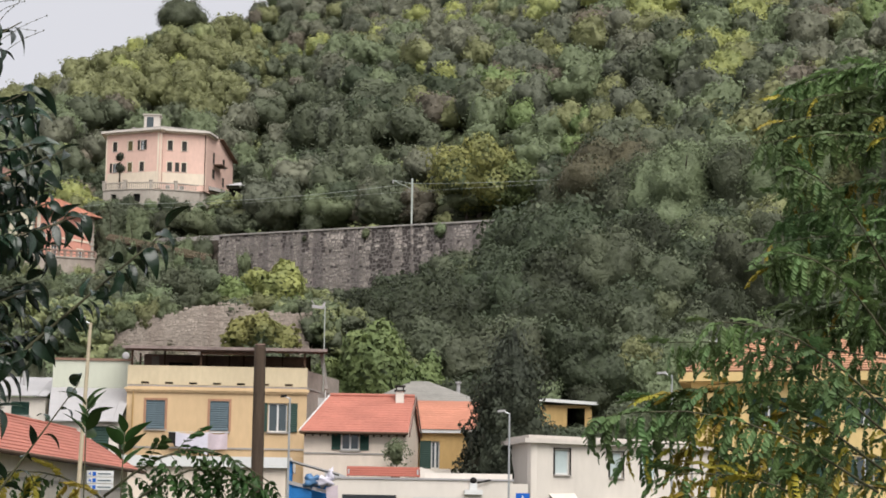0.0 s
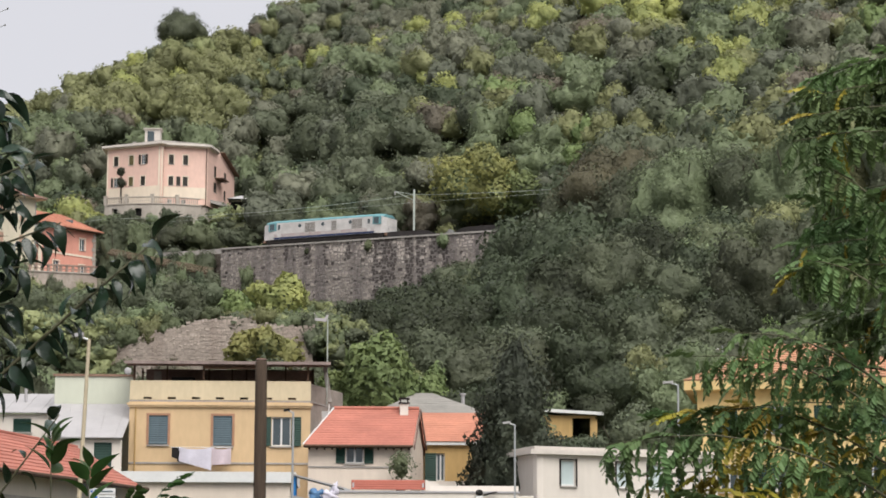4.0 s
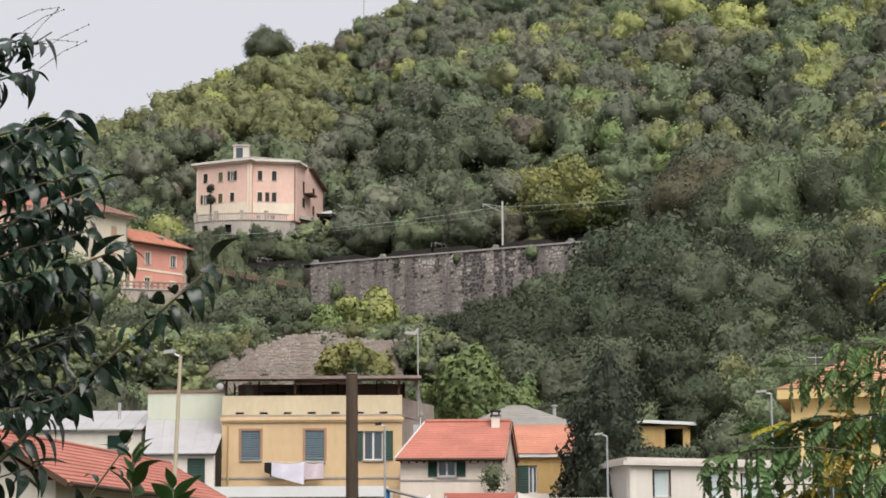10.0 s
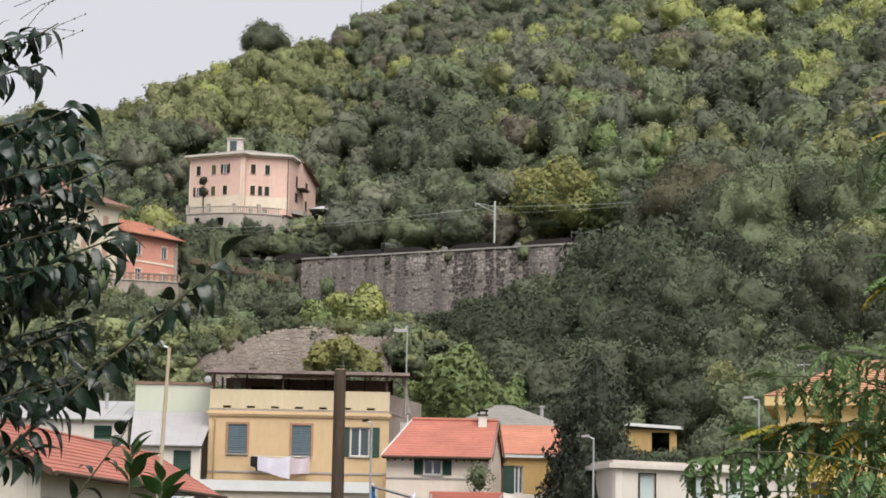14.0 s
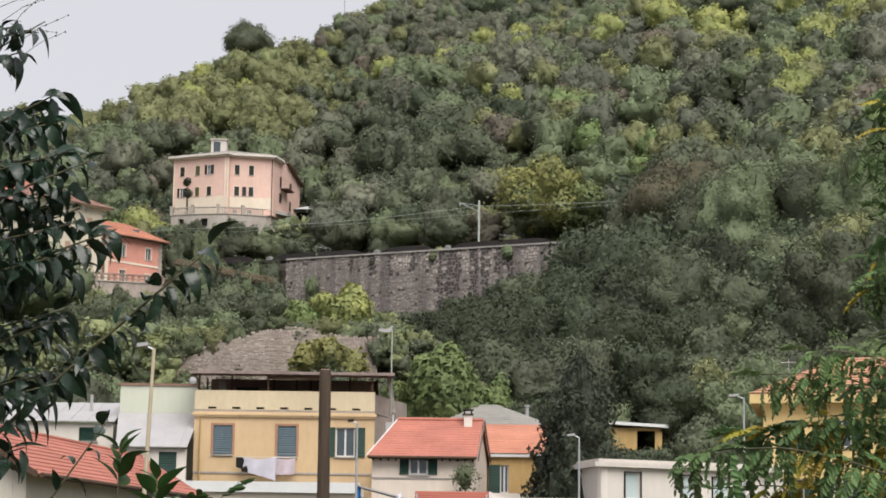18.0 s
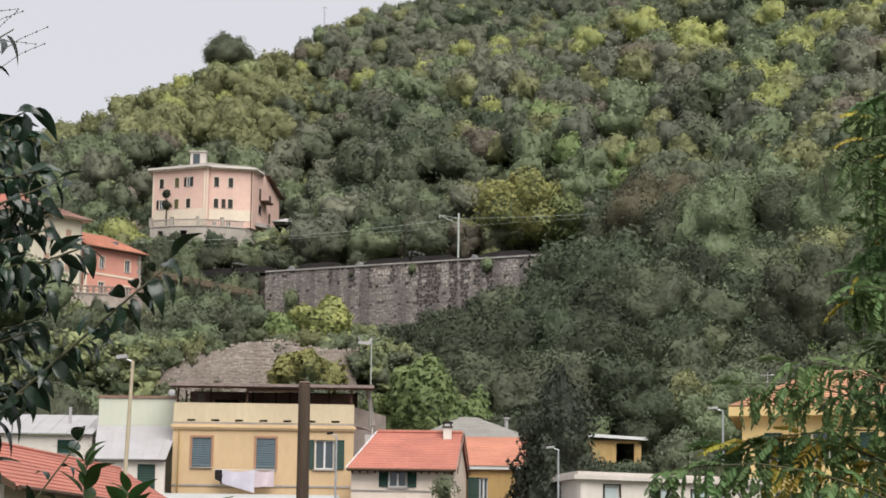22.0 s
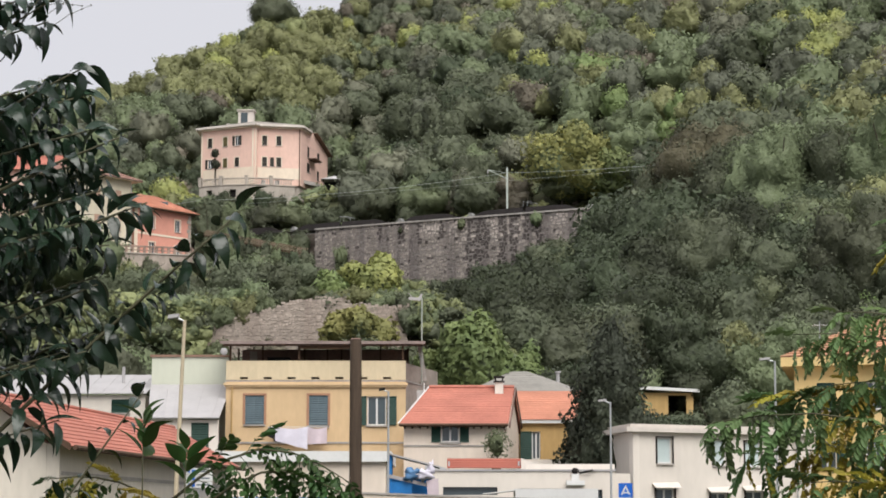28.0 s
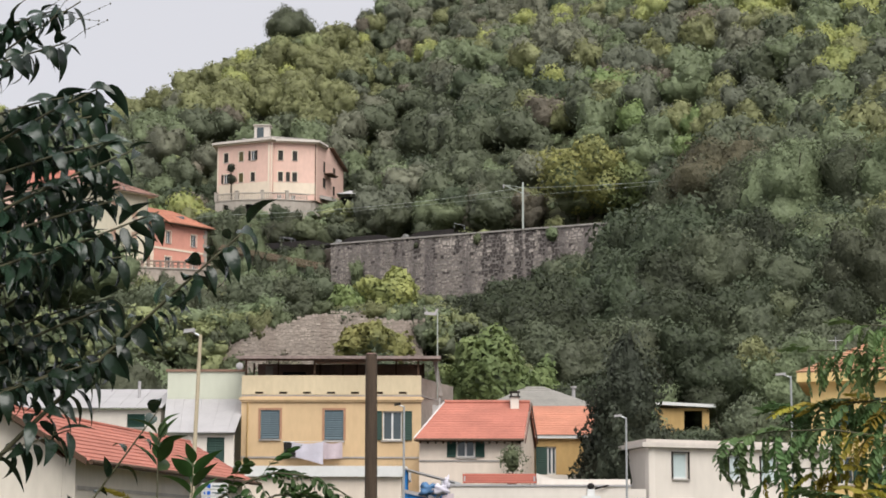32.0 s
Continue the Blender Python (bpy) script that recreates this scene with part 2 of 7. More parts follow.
TRAIN_W = mat("dirty_white_train_paint", (0.656, 0.631, 0.613), 0.5, 0.25, 0.7, 0.05)
GRIME = mat("underframe_grime", (0.03, 0.025, 0.022), 0.85, 0.3, 0.5, 0.2)
WAGON = mat("dark_wagon_paint", (0.040, 0.034, 0.033), 0.7, 0.4, 0.6, 0.2)
WAGON_F = mat("grey_wagon_deck", (0.30, 0.30, 0.29), 0.8, 0.35, 0.6, 0.2)
SOIL = mat("hill_soil", (0.085, 0.085, 0.042), 0.95, 0.5, 3.0, 0.5, rgb2=(0.05, 0.065, 0.025))
BALLAST = mat("track_ballast", (0.16, 0.13, 0.11), 0.95, 0.4, 0.5, 0.6)
BARK = mat("tree_bark", (0.10, 0.08, 0.06), 0.9, 0.4, 0.4, 0.5, stretch=(3, 3, 0.6))
TWIG = mat("young_twig", (0.09, 0.085, 0.045), 0.7, 0.3, 0.1, 0.2)
AWNING = mat("red_awning", (0.33, 0.10, 0.07), 0.8, 0.15, 0.5, 0.1)
GLASS = mat("window_glass", (0.06, 0.08, 0.09), 0.12, 0.1, 1.0, 0.0, spec=0.6)
BLIND = mat("pale_blind", (0.50, 0.58, 0.58), 0.7, 0.08, 1.0, 0.0)
L_DARK = foliage("holm_oak_leaves", (0.079, 0.09, 0.056), (0.15, 0.17, 0.105))
L_DEEP = foliage("deep_green_leaves", (0.044, 0.054, 0.031), (0.08, 0.098, 0.056))
L_BLUE = foliage("blue_green_leaves", (0.107, 0.118, 0.083), (0.184, 0.202, 0.143))
L_LIME = foliage("light_green_leaves", (0.153, 0.163, 0.077), (0.331, 0.352, 0.166))
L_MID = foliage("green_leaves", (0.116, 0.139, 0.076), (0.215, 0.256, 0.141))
L_YEL = foliage("yellowing_leaves", (0.182, 0.2, 0.079), (0.409, 0.394, 0.134))
# olive greyed and paled: haze over distant woods is put into its colour
L_OLIVE_HAZE = foliage("hazed_olive_leaves", (0.124, 0.127, 0.089), (0.222, 0.227, 0.159))
L_OAK = foliage("brownish_oak_leaves", (0.092, 0.092, 0.052), (0.205, 0.190, 0.110))
L_BROWN = foliage("browning_leaves", (0.126, 0.113, 0.086), (0.234, 0.202, 0.149))
LIMESTONE = mat("pale_limestone", (0.541, 0.484, 0.420), 0.9, 0.3, 1.0, 0.3)
L_BRIGHT = foliage("fresh_green_leaves", (0.105, 0.150, 0.058), (0.235, 0.285, 0.110))
L_FIR = foliage("dark_conifer_needles", (0.035, 0.041, 0.027), (0.073, 0.085, 0.056))
L_LAUREL = foliage("glossy_laurel_leaf", (0.009, 0.018, 0.01), (0.022, 0.045, 0.025), rough=0.24, through_light=0.1, size=0.5, spread=0.35, hue=0.02, spec=0.45, relief=0.15)
L_SAP = foliage("sapling_leaflets", (0.020, 0.050, 0.013), (0.050, 0.095, 0.025), rough=0.45, through_light=0.25, size=0.4, spread=0.3, hue=0.02, relief=0.15)
L_ROBINIA = foliage("robinia_leaflets", (0.065, 0.115, 0.046), (0.163, 0.231, 0.082), rough=0.5, through_light=0.35, size=0.4, spread=0.3, hue=0.02, relief=0.15)
L_ROBINIA_Y = foliage("yellow_robinia_leaflets", (0.24, 0.205, 0.035), (0.44, 0.335, 0.055), rough=0.5, through_light=0.35, size=0.4, spread=0.3, hue=0.02, relief=0.15)


# ---- mesh helpers ----
class Form:
    """Collects faces for one mesh. xf places what is added next."""

    def __init__(self):
        self.v, self.f, self.xf = [], [], Matrix.Identity(4)

    def poly(self, pts):
        i = len(self.v)
        self.v += [self.xf @ Vector(p) for p in pts]
        self.f.append(tuple(range(i, i + len(pts))))
        return self

    def box(self, x0, y0, z0, x1, y1, z1):
        c = [(x0, y0, z0), (x1, y0, z0), (x1, y1, z0), (x0, y1, z0), (x0, y0, z1), (x1, y0, z1), (x1, y1, z1), (x0, y1, z1)]
        i = len(self.v)
        self.v += [self.xf @ Vector(p) for p in c]
        self.f += [tuple(i + k for k in q) for q in ((0, 3, 2, 1), (4, 5, 6, 7), (0, 1, 5, 4), (1, 2, 6, 5), (2, 3, 7, 6), (3, 0, 4, 7))]
        return self

    def slab(self, pts, t):
        """A plate over the polygon pts, thickened by the vector t."""
        t, n = Vector(t), len(pts)
        i = len(self.v)
        self.v += [self.xf @ Vector(p) for p in pts] + [self.xf @ (Vector(p) + t) for p in pts]
        self.f += [tuple(range(i + n - 1, i - 1, -1)), tuple(range(i + n, i + 2 * n))]
        self.f += [(i + k, i + (k + 1) % n, i + n + (k + 1) % n, i + n + k) for k in range(n)]
        return self

    def tube(self, path, radii, n=7):
        """A tapered round bar along path."""
        rings = []
        for k, p in enumerate(path):
            p = Vector(p)
            d = (Vector(path[min(k + 1, len(path) - 1)]) - Vector(path[max(k - 1, 0)])).normalized()
            a = d.orthogonal().normalized()
            b = d.cross(a)
            r = radii[k] if isinstance(radii, (list, tuple)) else radii
            i = len(self.v)
            self.v += [self.xf @ (p + r * (math.cos(6.2832 * j / n) * a + math.sin(6.2832 * j / n) * b)) for j in range(n)]
            rings.append(i)
        for i, k in zip(rings, rings[1:]):
            self.f += [(i + j, i + (j + 1) % n, k + (j + 1) % n, k + j) for j in range(n)]
        self.f += [tuple(rings[0] + j for j in range(n - 1, -1, -1)), tuple(rings[-1] + j for j in range(n))]
        return self

    def ball(self, c, r, n=8, m=6, rough=0.0):
        c, i = Vector(c), len(self.v)
        r = Vector(r) if not isinstance(r, (int, float)) else Vector((r, r, r))
        for a in range(m + 1):
            for b in range(n):
                th, ph = math.pi * a / m, 6.2832 * b / n
                d = Vector((math.sin(th) * math.cos(ph), math.sin(th) * math.sin(ph), math.cos(th)))
                s = 1 + rough * noise.noise(d * 2.3 + c)
                self.v.append(self.xf @ (c + Vector((d.x * r.x, d.y * r.y, d.z * r.z)) * s))
        for a in range(m):
            for b in range(n):
                self.f.append((i + a * n + b, i + (a + 1) * n + b, i + (a + 1) * n + (b + 1) % n, i + a * n + (b + 1) % n))
        return self

    def mesh(self, name, material, smooth=False):
        me = bpy.data.meshes.new(name)
        me.from_pydata(self.v, [], self.f)
        me.materials.append(material)
        if smooth:
            me.polygons.foreach_set("use_smooth", [True] * len(me.polygons))
        me.update()
        return me


def part(name, form, material, parent, label="", smooth=False, at=None):
    """Links a form, or a ready mesh, as one mesh object under a thing or a part."""
    me = form.mesh(name, material, smooth) if isinstance(form, Form) else form
    ob = new(name, me)
    ob.parent = parent
    if at is not None:
        ob.matrix_basis = at
    return tagged(ob, label)


def thing(name, at, label, category, group="", kind=""):
    ob = new(name)
    ob.empty_display_size = 0.2
    ob.matrix_basis = at
    return tagged(ob, label, category, group, kind)


def quads(name, v, f, material, smooth=False, normals=None):
    """A mesh from arrays of corners and of faces with three or four corners."""
    me = bpy.data.meshes.new(name)
    me.vertices.add(len(v))
    me.vertices.foreach_set("co", np.asarray(v, dtype=np.float32).ravel())
    f = np.asarray(f, dtype=np.int32)
    k = f.shape[1]
    me.loops.add(len(f) * k)
    me.loops.foreach_set("vertex_index", f.ravel())
    me.polygons.add(len(f))
    me.polygons.foreach_set("loop_start", np.arange(0, len(f) * k, k, dtype=np.int32))
    me.polygons.foreach_set("loop_total", np.full(len(f), k, dtype=np.int32))
    if smooth:
        me.polygons.foreach_set("use_smooth", np.ones(len(f), dtype=bool))
    me.materials.append(material)
    me.update(calc_edges=True)
    me.validate()
    if normals is not None:
        me.polygons.foreach_set("use_smooth", np.ones(len(f), dtype=bool))
        me.normals_split_custom_set_from_vertices(np.asarray(normals, dtype=np.float32).tolist())
    return me


def wall_form(form, length, height, openings=(), t=0.35):
    """A wall along x with its face at y = 0; openings (x0, z0, x1, z1) go through it."""
    xs = sorted({0.0, length, *[o[0] for o in openings], *[o[2] for o in openings]})
    zs = sorted({0.0, height, *[o[1] for o in openings], *[o[3] for o in openings]})
    for xa, xb in zip(xs, xs[1:]):
        for za, zb in zip(zs, zs[1:]):
            cx, cz = (xa + xb) / 2, (za + zb) / 2
            if any(o[0] < cx < o[2] and o[1] < cz < o[3] for o in openings):
                continue
            form.poly([(xa, 0, za), (xb, 0, za), (xb, 0, zb), (xa, 0, zb)])
            form.poly([(xa, t, za), (xa, t, zb), (xb, t, zb), (xb, t, za)])
    for a, b, c, d in openings:
        form.poly([(a, 0, b), (a, t, b), (c, t, b), (c, 0, b)])
        form.poly([(a, 0, d), (c, 0, d), (c, t, d), (a, t, d)])
        form.poly([(a, 0, b), (a, 0, d), (a, t, d), (a, t, b)])
        form.poly([(c, 0, b), (c, t, b), (c, t, d), (c, 0, d)])
    form.poly([(0, 0, height), (length, 0, height), (length, t, height), (0, t, height)])
    form.poly([(0, 0, 0), (0, t, 0), (length, t, 0), (length, 0, 0)])
    form.poly([(0, 0, 0), (0, 0, height), (0, t, height), (0, t, 0)])
    form.poly([(length, 0, 0), (length, t, 0), (length, t, height), (length, 0, height)])
    return form


def shutter_form(w, h, slats=12):
    """One louvred leaf, hinge at x = 0, face towards -y."""
    step = (h - 0.14) / slats
    edge = [(0, 0.02, 0), (0, -0.02, 0), (0, -0.02, 0.07)]
    for k in range(slats):
        z = 0.07 + k * step
        edge += [(0, -0.02, z + 0.01), (0, 0.012, z + step - 0.005)]
    edge += [(0, -0.02, h - 0.07), (0, -0.02, h), (0, 0.02, h)]
    return Form().slab(edge, (w, 0, 0))


def window(wall, o, style, shutter=SHUT_GREEN, at=None, surround=None, tilt=0.0):
    """A window in the opening o of a wall part, with its frame, panes, sill and shutters."""
    x0, z0, x1, z1 = o
    w, h = x1 - x0, z1 - z0
    f = Form()
    f.box(x0, 0.12, z0, x0 + 0.07, 0.18, z1).box(x1 - 0.07, 0.12, z0, x1, 0.18, z1)
    f.box(x0 + 0.07, 0.12, z0, x1 - 0.07, 0.18, z0 + 0.07).box(x0 + 0.07, 0.12, z1 - 0.07, x1 - 0.07, 0.18, z1)
    if style != "blind":
        f.box(x0 + w / 2 - 0.05, 0.115, z0 + 0.07, x0 + w / 2 + 0.05, 0.175, z1 - 0.07)
    win = part("window", f, WHITE_T if style != "closed" else BROWN_W, wall, "", at=at)
    for a, b in (((x0 + 0.07, x1 - 0.07),) if style == "blind" else ((x0 + 0.07, x0 + w / 2 - 0.05), (x0 + w / 2 + 0.05, x1 - 0.07))):
        part("pane", Form().box(a, 0.14, z0 + 0.07, b, 0.152, z1 - 0.07), BLIND if style == "blind" else GLASS, win)
    part("sill", Form().box(x0 - 0.08, -0.10, z0 - 0.08, x1 + 0.08, 0.11, z0 - 0.005), CONCRETE, win)
    if surround:
        s = Form().box(x0 - 0.13, -0.03, z0 - 0.005, x0 - 0.004, 0.05, z1 + 0.12).box(x1 + 0.004, -0.03, z0 - 0.005, x1 + 0.13, 0.05, z1 + 0.12)
        s.box(x0 - 0.004, -0.03, z1 + 0.004, x1 + 0.004, 0.05, z1 + 0.12)
        part("surround", s, surround, win)
    if style in ("closed", "tilted"):
        for x, sgn in ((x0 + 0.01, 1), (x0 + w / 2, 1)):
            leaf = shutter_form(w / 2 - 0.012, h - 0.02)
            part("shutter", leaf, shutter, win, at=pose(x, 0.03, z0 + 0.01))
        if tilt:
            flap = shutter_form(w - 0.12, h * 0.45, 6)
            part("shutter_flap", flap, shutter, win, at=pose(x0 + 0.06, 0.0, z0 + 0.06, -tilt))
    if style == "open":
        part("shutter", shutter_form(w / 2, h), shutter, win, at=pose(x0 - w / 2 - 0.03, -0.05, z0))
        part("shutter", shutter_form(w / 2, h), shutter, win, at=pose(x1 + 0.03, -0.05, z0))
    return win


def tile_rows(house, corners, material, rows, t=0.04, name="roof_strip", waves=0):
    """A pitched roof plane: corners eave-left, eave-right, ridge-right, ridge-left; rows lie lapped on one another."""
    el, er, rr, rl = [Vector(c) for c in corners]
    nrm = (er - el).cross(rl - el).normalized()
    for k in range(rows):
        a, b = k / rows, (k + 1.12) / rows
        b = min(b, 1.0)
        p = [el.lerp(rl, a) + nrm * t, er.lerp(rr, a) + nrm * t, er.lerp(rr, b) + nrm * t * 0.35, el.lerp(rl, b) + nrm * t * 0.35]
        part(name, Form().slab(p, -nrm * t), material, house)


def wall(house, p, q, z0, height, material, openings=(), name="wall", t=0.35):
    """A wall from p to q on plan, its face on the right hand side of the way."""
    p, q = Vector(p), Vector(q)
    d = q - p
    return part(name, wall_form(Form(), d.length, height, openings, t), material, house, at=pose(p.x, p.y, z0, 0, 0, math.degrees(math.atan2(d.y, d.x))))


# ---- the ground: village floor, bank, railway terrace, hillside ----
RAIL_GRADE = 0.014   # the line climbs towards the left
RAIL_A, RAIL_T, RAIL_N = Vector((-16.31, 266.0)), Vector((0.841, -0.541)), Vector((0.541, 0.841))
LEFT_Y = [0, 118, 124, 146, 149.4, 150.8, 195, 240, 262]
LEFT_Z = [0, 0, 1.5, 9.5, 11.0, 17.0, 21.5, 28.0, 31.3]
RIGHT_Y = [0, 118, 126, 150, 195, 240, 262]
RIGHT_Z = [0, 0, 1.0, 8.5, 18.5, 28.0, 31.3]
CREST_U = [-0.30, -0.19, -0.155, -0.138, -0.109, -0.092, -0.060, -0.050, -0.035, -0.019, 0.0, 0.05, 0.2, 0.3]
CREST_E = [0.205, 0.215, 0.217, 0.229, 0.241, 0.246, 0.255, 0.265, 0.272, 0.280, 0.287, 0.305, 0.350, 0.36]
CREST_D = [400, 410, 415, 420, 425, 430, 440, 470, 510, 540, 570, 620, 660, 660]


def ground(x, y):
    """Height of the ground."""
    s = (x - RAIL_A.x) * RAIL_N.x + (y - RAIL_A.y) * RAIL_N.y
    u = max(-0.3, min(0.3, x / max(y, 60.0)))
    if s < 6:
        sh = max(0.0, min(1.0, (y - 152) / 95))
        yy = y + 0.643 * (max(-90, min(90, x)) - RAIL_A.x) * sh - 4 * sh
        r = max(0.0, min(1.0, (x + 1) / 12))
        r = r * r * (3 - 2 * r)
        z = (1 - r) * np.interp(yy, LEFT_Y, LEFT_Z) + r * np.interp(yy, RIGHT_Y, RIGHT_Z)
        return float(min(z, 31.3))
    if s < 9:
        return 38.5
    flat = max(0.0, min(1.0, (x + 48) / 10)) * max(0.0, min(1.0, (2 - x) / 12))
    y24 = RAIL_A.y + (24 + 22 * flat - (x - RAIL_A.x) * RAIL_N.x) / RAIL_N.y
    if s < 24:
        return 38.5 + (s - 9) / 15 * 9.5
    if y < y24:
        return 48.0
    dr = float(np.interp(u, CREST_U, CREST_D))
    zr = 1.65 + dr * (float(np.interp(u, CREST_U, CREST_E)) - 0.016)
    w = (y - y24) / (dr - y24)
    bumps = 3.0 * noise.noise(Vector((x * 0.02, y * 0.02, 0.3))) * min(1.0, max(0.0, (s - 24) / 60))
    if w <= 1:
        return 48.0 + (zr - 48.0) * max(w, 0.0) ** 0.95 + bumps
    return max(20.0, zr + bumps - 0.45 * (y - dr))


def make_ground():
    xs = np.unique(np.concatenate([np.arange(-1400, -200, 60), np.arange(-200, 201, 4), np.arange(220, 1401, 60)]))
    ys = np.unique(np.concatenate([np.arange(-300, 100, 25), np.arange(100, 330, 2.5), np.arange(330, 760, 8), np.arange(760, 2400, 80)]))
    v = [(x, y, ground(float(x), float(y))) for y in ys for x in xs]
    n = len(xs)
    f = [(j * n + i, j * n + i + 1, (j + 1) * n + i + 1, (j + 1) * n + i) for j in range(len(ys) - 1) for i in range(n - 1)]
    ob = new("ground", quads("ground", v, f, SOIL, True))
    tagged(ob, "wooded hillside ground with dark soil and undergrowth", "ground", kind="structure")


make_ground()


# ---- village front, near row ----
def long_shed():
    """Shed whose red roof slopes to the right; its gable end faces the camera."""
    h = thing("shed", pose(-9.99, 54.55, 0, 0, 0, 83.5), "long cream shed with a red tiled gable roof", "shed")
    # local x runs along the eave, local y towards the ridge
    L, W, E, R = 20.2, 4.1, 3.76, 5.08
    wall(h, (0, 0), (L, 0), 0, E, SHED_P, [(3.0, 1.0, 5.0, 2.4), (9, 1.0, 11, 2.4)])
    wall(h, (L, W), (0, W), 0, E, SHED_P)
    for x in (0.0, L - 0.35):
        part("gable_wall", Form().slab([(x, 0.36, 0), (x, W - 0.36, 0), (x, W - 0.36, E), (x, W / 2, R - 0.1), (x, 0.36, E)], (0.35, 0, 0)), SHED_P, h)
    tile_rows(h, [(-0.5, -0.45, E - 0.1), (L + 0.4, -0.45, E - 0.1), (L + 0.4, W / 2, R + 0.05), (-0.5, W / 2, R + 0.05)], TILE_RED, 11, 0.03)
    tile_rows(h, [(L + 0.4, W + 0.45, E - 0.1), (-0.5, W + 0.45, E - 0.1), (-0.5, W / 2, R + 0.05), (L + 0.4, W / 2, R + 0.05)], TILE_RED, 11, 0.03)
    part("ridge_cap", Form().tube([(-0.5, W / 2, R + 0.08), (L + 0.4, W / 2, R + 0.06)], 0.07, 8), TILE_RED, h)
    part("gutter", Form().tube([(-0.5, -0.56, E - 0.12), (L + 0.4, -0.56, E - 0.12)], 0.07, 8), BROWN_W, h)
    part("barge_board", Form().slab([(-0.56, -0.45, E - 0.2), (-0.56, W / 2, R - 0.06), (-0.56, W / 2, R + 0.1), (-0.56, -0.45, E - 0.02)], (0.05, 0, 0)), BROWN_W, h)
    part("band", Form().box(0.1, -0.03, 2.95, L, -0.003, 3.05), CONCRETE, h)


long_shed()


def warehouse():
    h = thing("warehouse", pose(-16.0, 95.0, 0), "low cream warehouse with a thick white cornice", "warehouse")
    L, D, E = 13.4, 9.0, 4.72
    wall(h, (0, 0), (L, 0), 0, E, CREAM)
    wall(h, (L, 0.36), (L, D), 0, E, CREAM)
    wall(h, (0, D), (0, 0.36), 0, E, CREAM)
    wall(h, (L, D + 0.01), (0, D + 0.01), 0, E, CREAM)
    part("roof", Form().box(-0.1, -0.12, E + 0.004, L + 0.1, D + 0.12, E + 0.16), SHEET, h)
    part("cornice", Form().box(-0.18, -0.26, E - 0.22, L + 0.18, -0.125, E + 0.26).box(L + 0.105, -0.12, E - 0.22, L + 0.25, D, E + 0.26), WHITE_T, h)


warehouse()


def stall():
    """Blue lean-to with tarpaulins against the warehouse end."""
    h = thing("market_stall", pose(-2.25, 88.0, 0), "blue painted lean-to stall with tarpaulin bundles", "stall")
    for x, y in ((0, 0), (1.7, 0), (0, 2.2), (1.7, 2.2)):
        part("post", Form().box(x, y, 0, x + 0.09, y + 0.09, 4.6 - 0.25 * x), BLUE, h)
    part("back_panel", Form().box(0.09, 2.22, 0, 1.7, 2.26, 3.7), BLUE, h)
    part("front_panel", Form().box(0.1, 0.02, 0, 0.95, 0.06, 3.45), BLUE, h)
    part("beam", Form().slab([(0, -0.06, 3.62), (2.0, -0.06, 3.15), (2.0, -0.06, 3.3), (0, -0.06, 3.77)], (0, 0.05, 0)), SHEET, h)
    part("roof", Form().slab([(-0.1, -0.15, 4.62), (2.1, -0.15, 4.05), (2.1, 2.4, 4.05), (-0.1, 2.4, 4.62)], (0, 0, 0.06)), SHEET, h)
    part("tarpaulin", Form().ball((0.95, -0.05, 3.78), (0.33, 0.26, 0.25), 14, 10, 0.9), BLUE_T, h, "bundled blue tarpaulin", True)
    part("tarpaulin", Form().ball((1.5, -0.1, 3.76), (0.36, 0.26, 0.23), 14, 10, 0.9).ball((1.75, -0.05, 4.02), (0.16, 0.16, 0.26), 10, 8, 0.8), WHITE_C, h, "bundled white tarpaulin", True)
    part("banner", Form().slab([(1.75, -0.25, 1.6), (2.15, -0.3, 1.5), (2.05, -0.25, 3.6), (1.55, -0.2, 3.5)], (0, 0.04, 0)), PINK_C, h, "faded pink banner cloth")


stall()


def low_wall():
    h = thing("boundary_wall", pose(-4.2, 80.0, 0, 0, 1.5, 23.0), "long cream plastered boundary wall with a dark coping", "wall")
    wall(h, (0, 0), (15.3, 0), -0.6, 3.46, CREAM)
    for k in range(12):
        part("coping_slab", Form().box(k * 1.275, -0.06, 2.864, k * 1.275 + 1.26, 0.41, 2.94), CONCRETE, h)
    part("end_pillar", Form().box(15.31, -0.1, -0.6, 15.9, 0.5, 3.06), WHITE_P, h)
    part("drain_pipe", Form().tube([(12.6, -0.07, 0), (12.6, -0.07, 2.0), (12.75, -0.07, 2.3), (12.8, -0.07, 2.8)], 0.04, 6), STEEL, h)


low_wall()


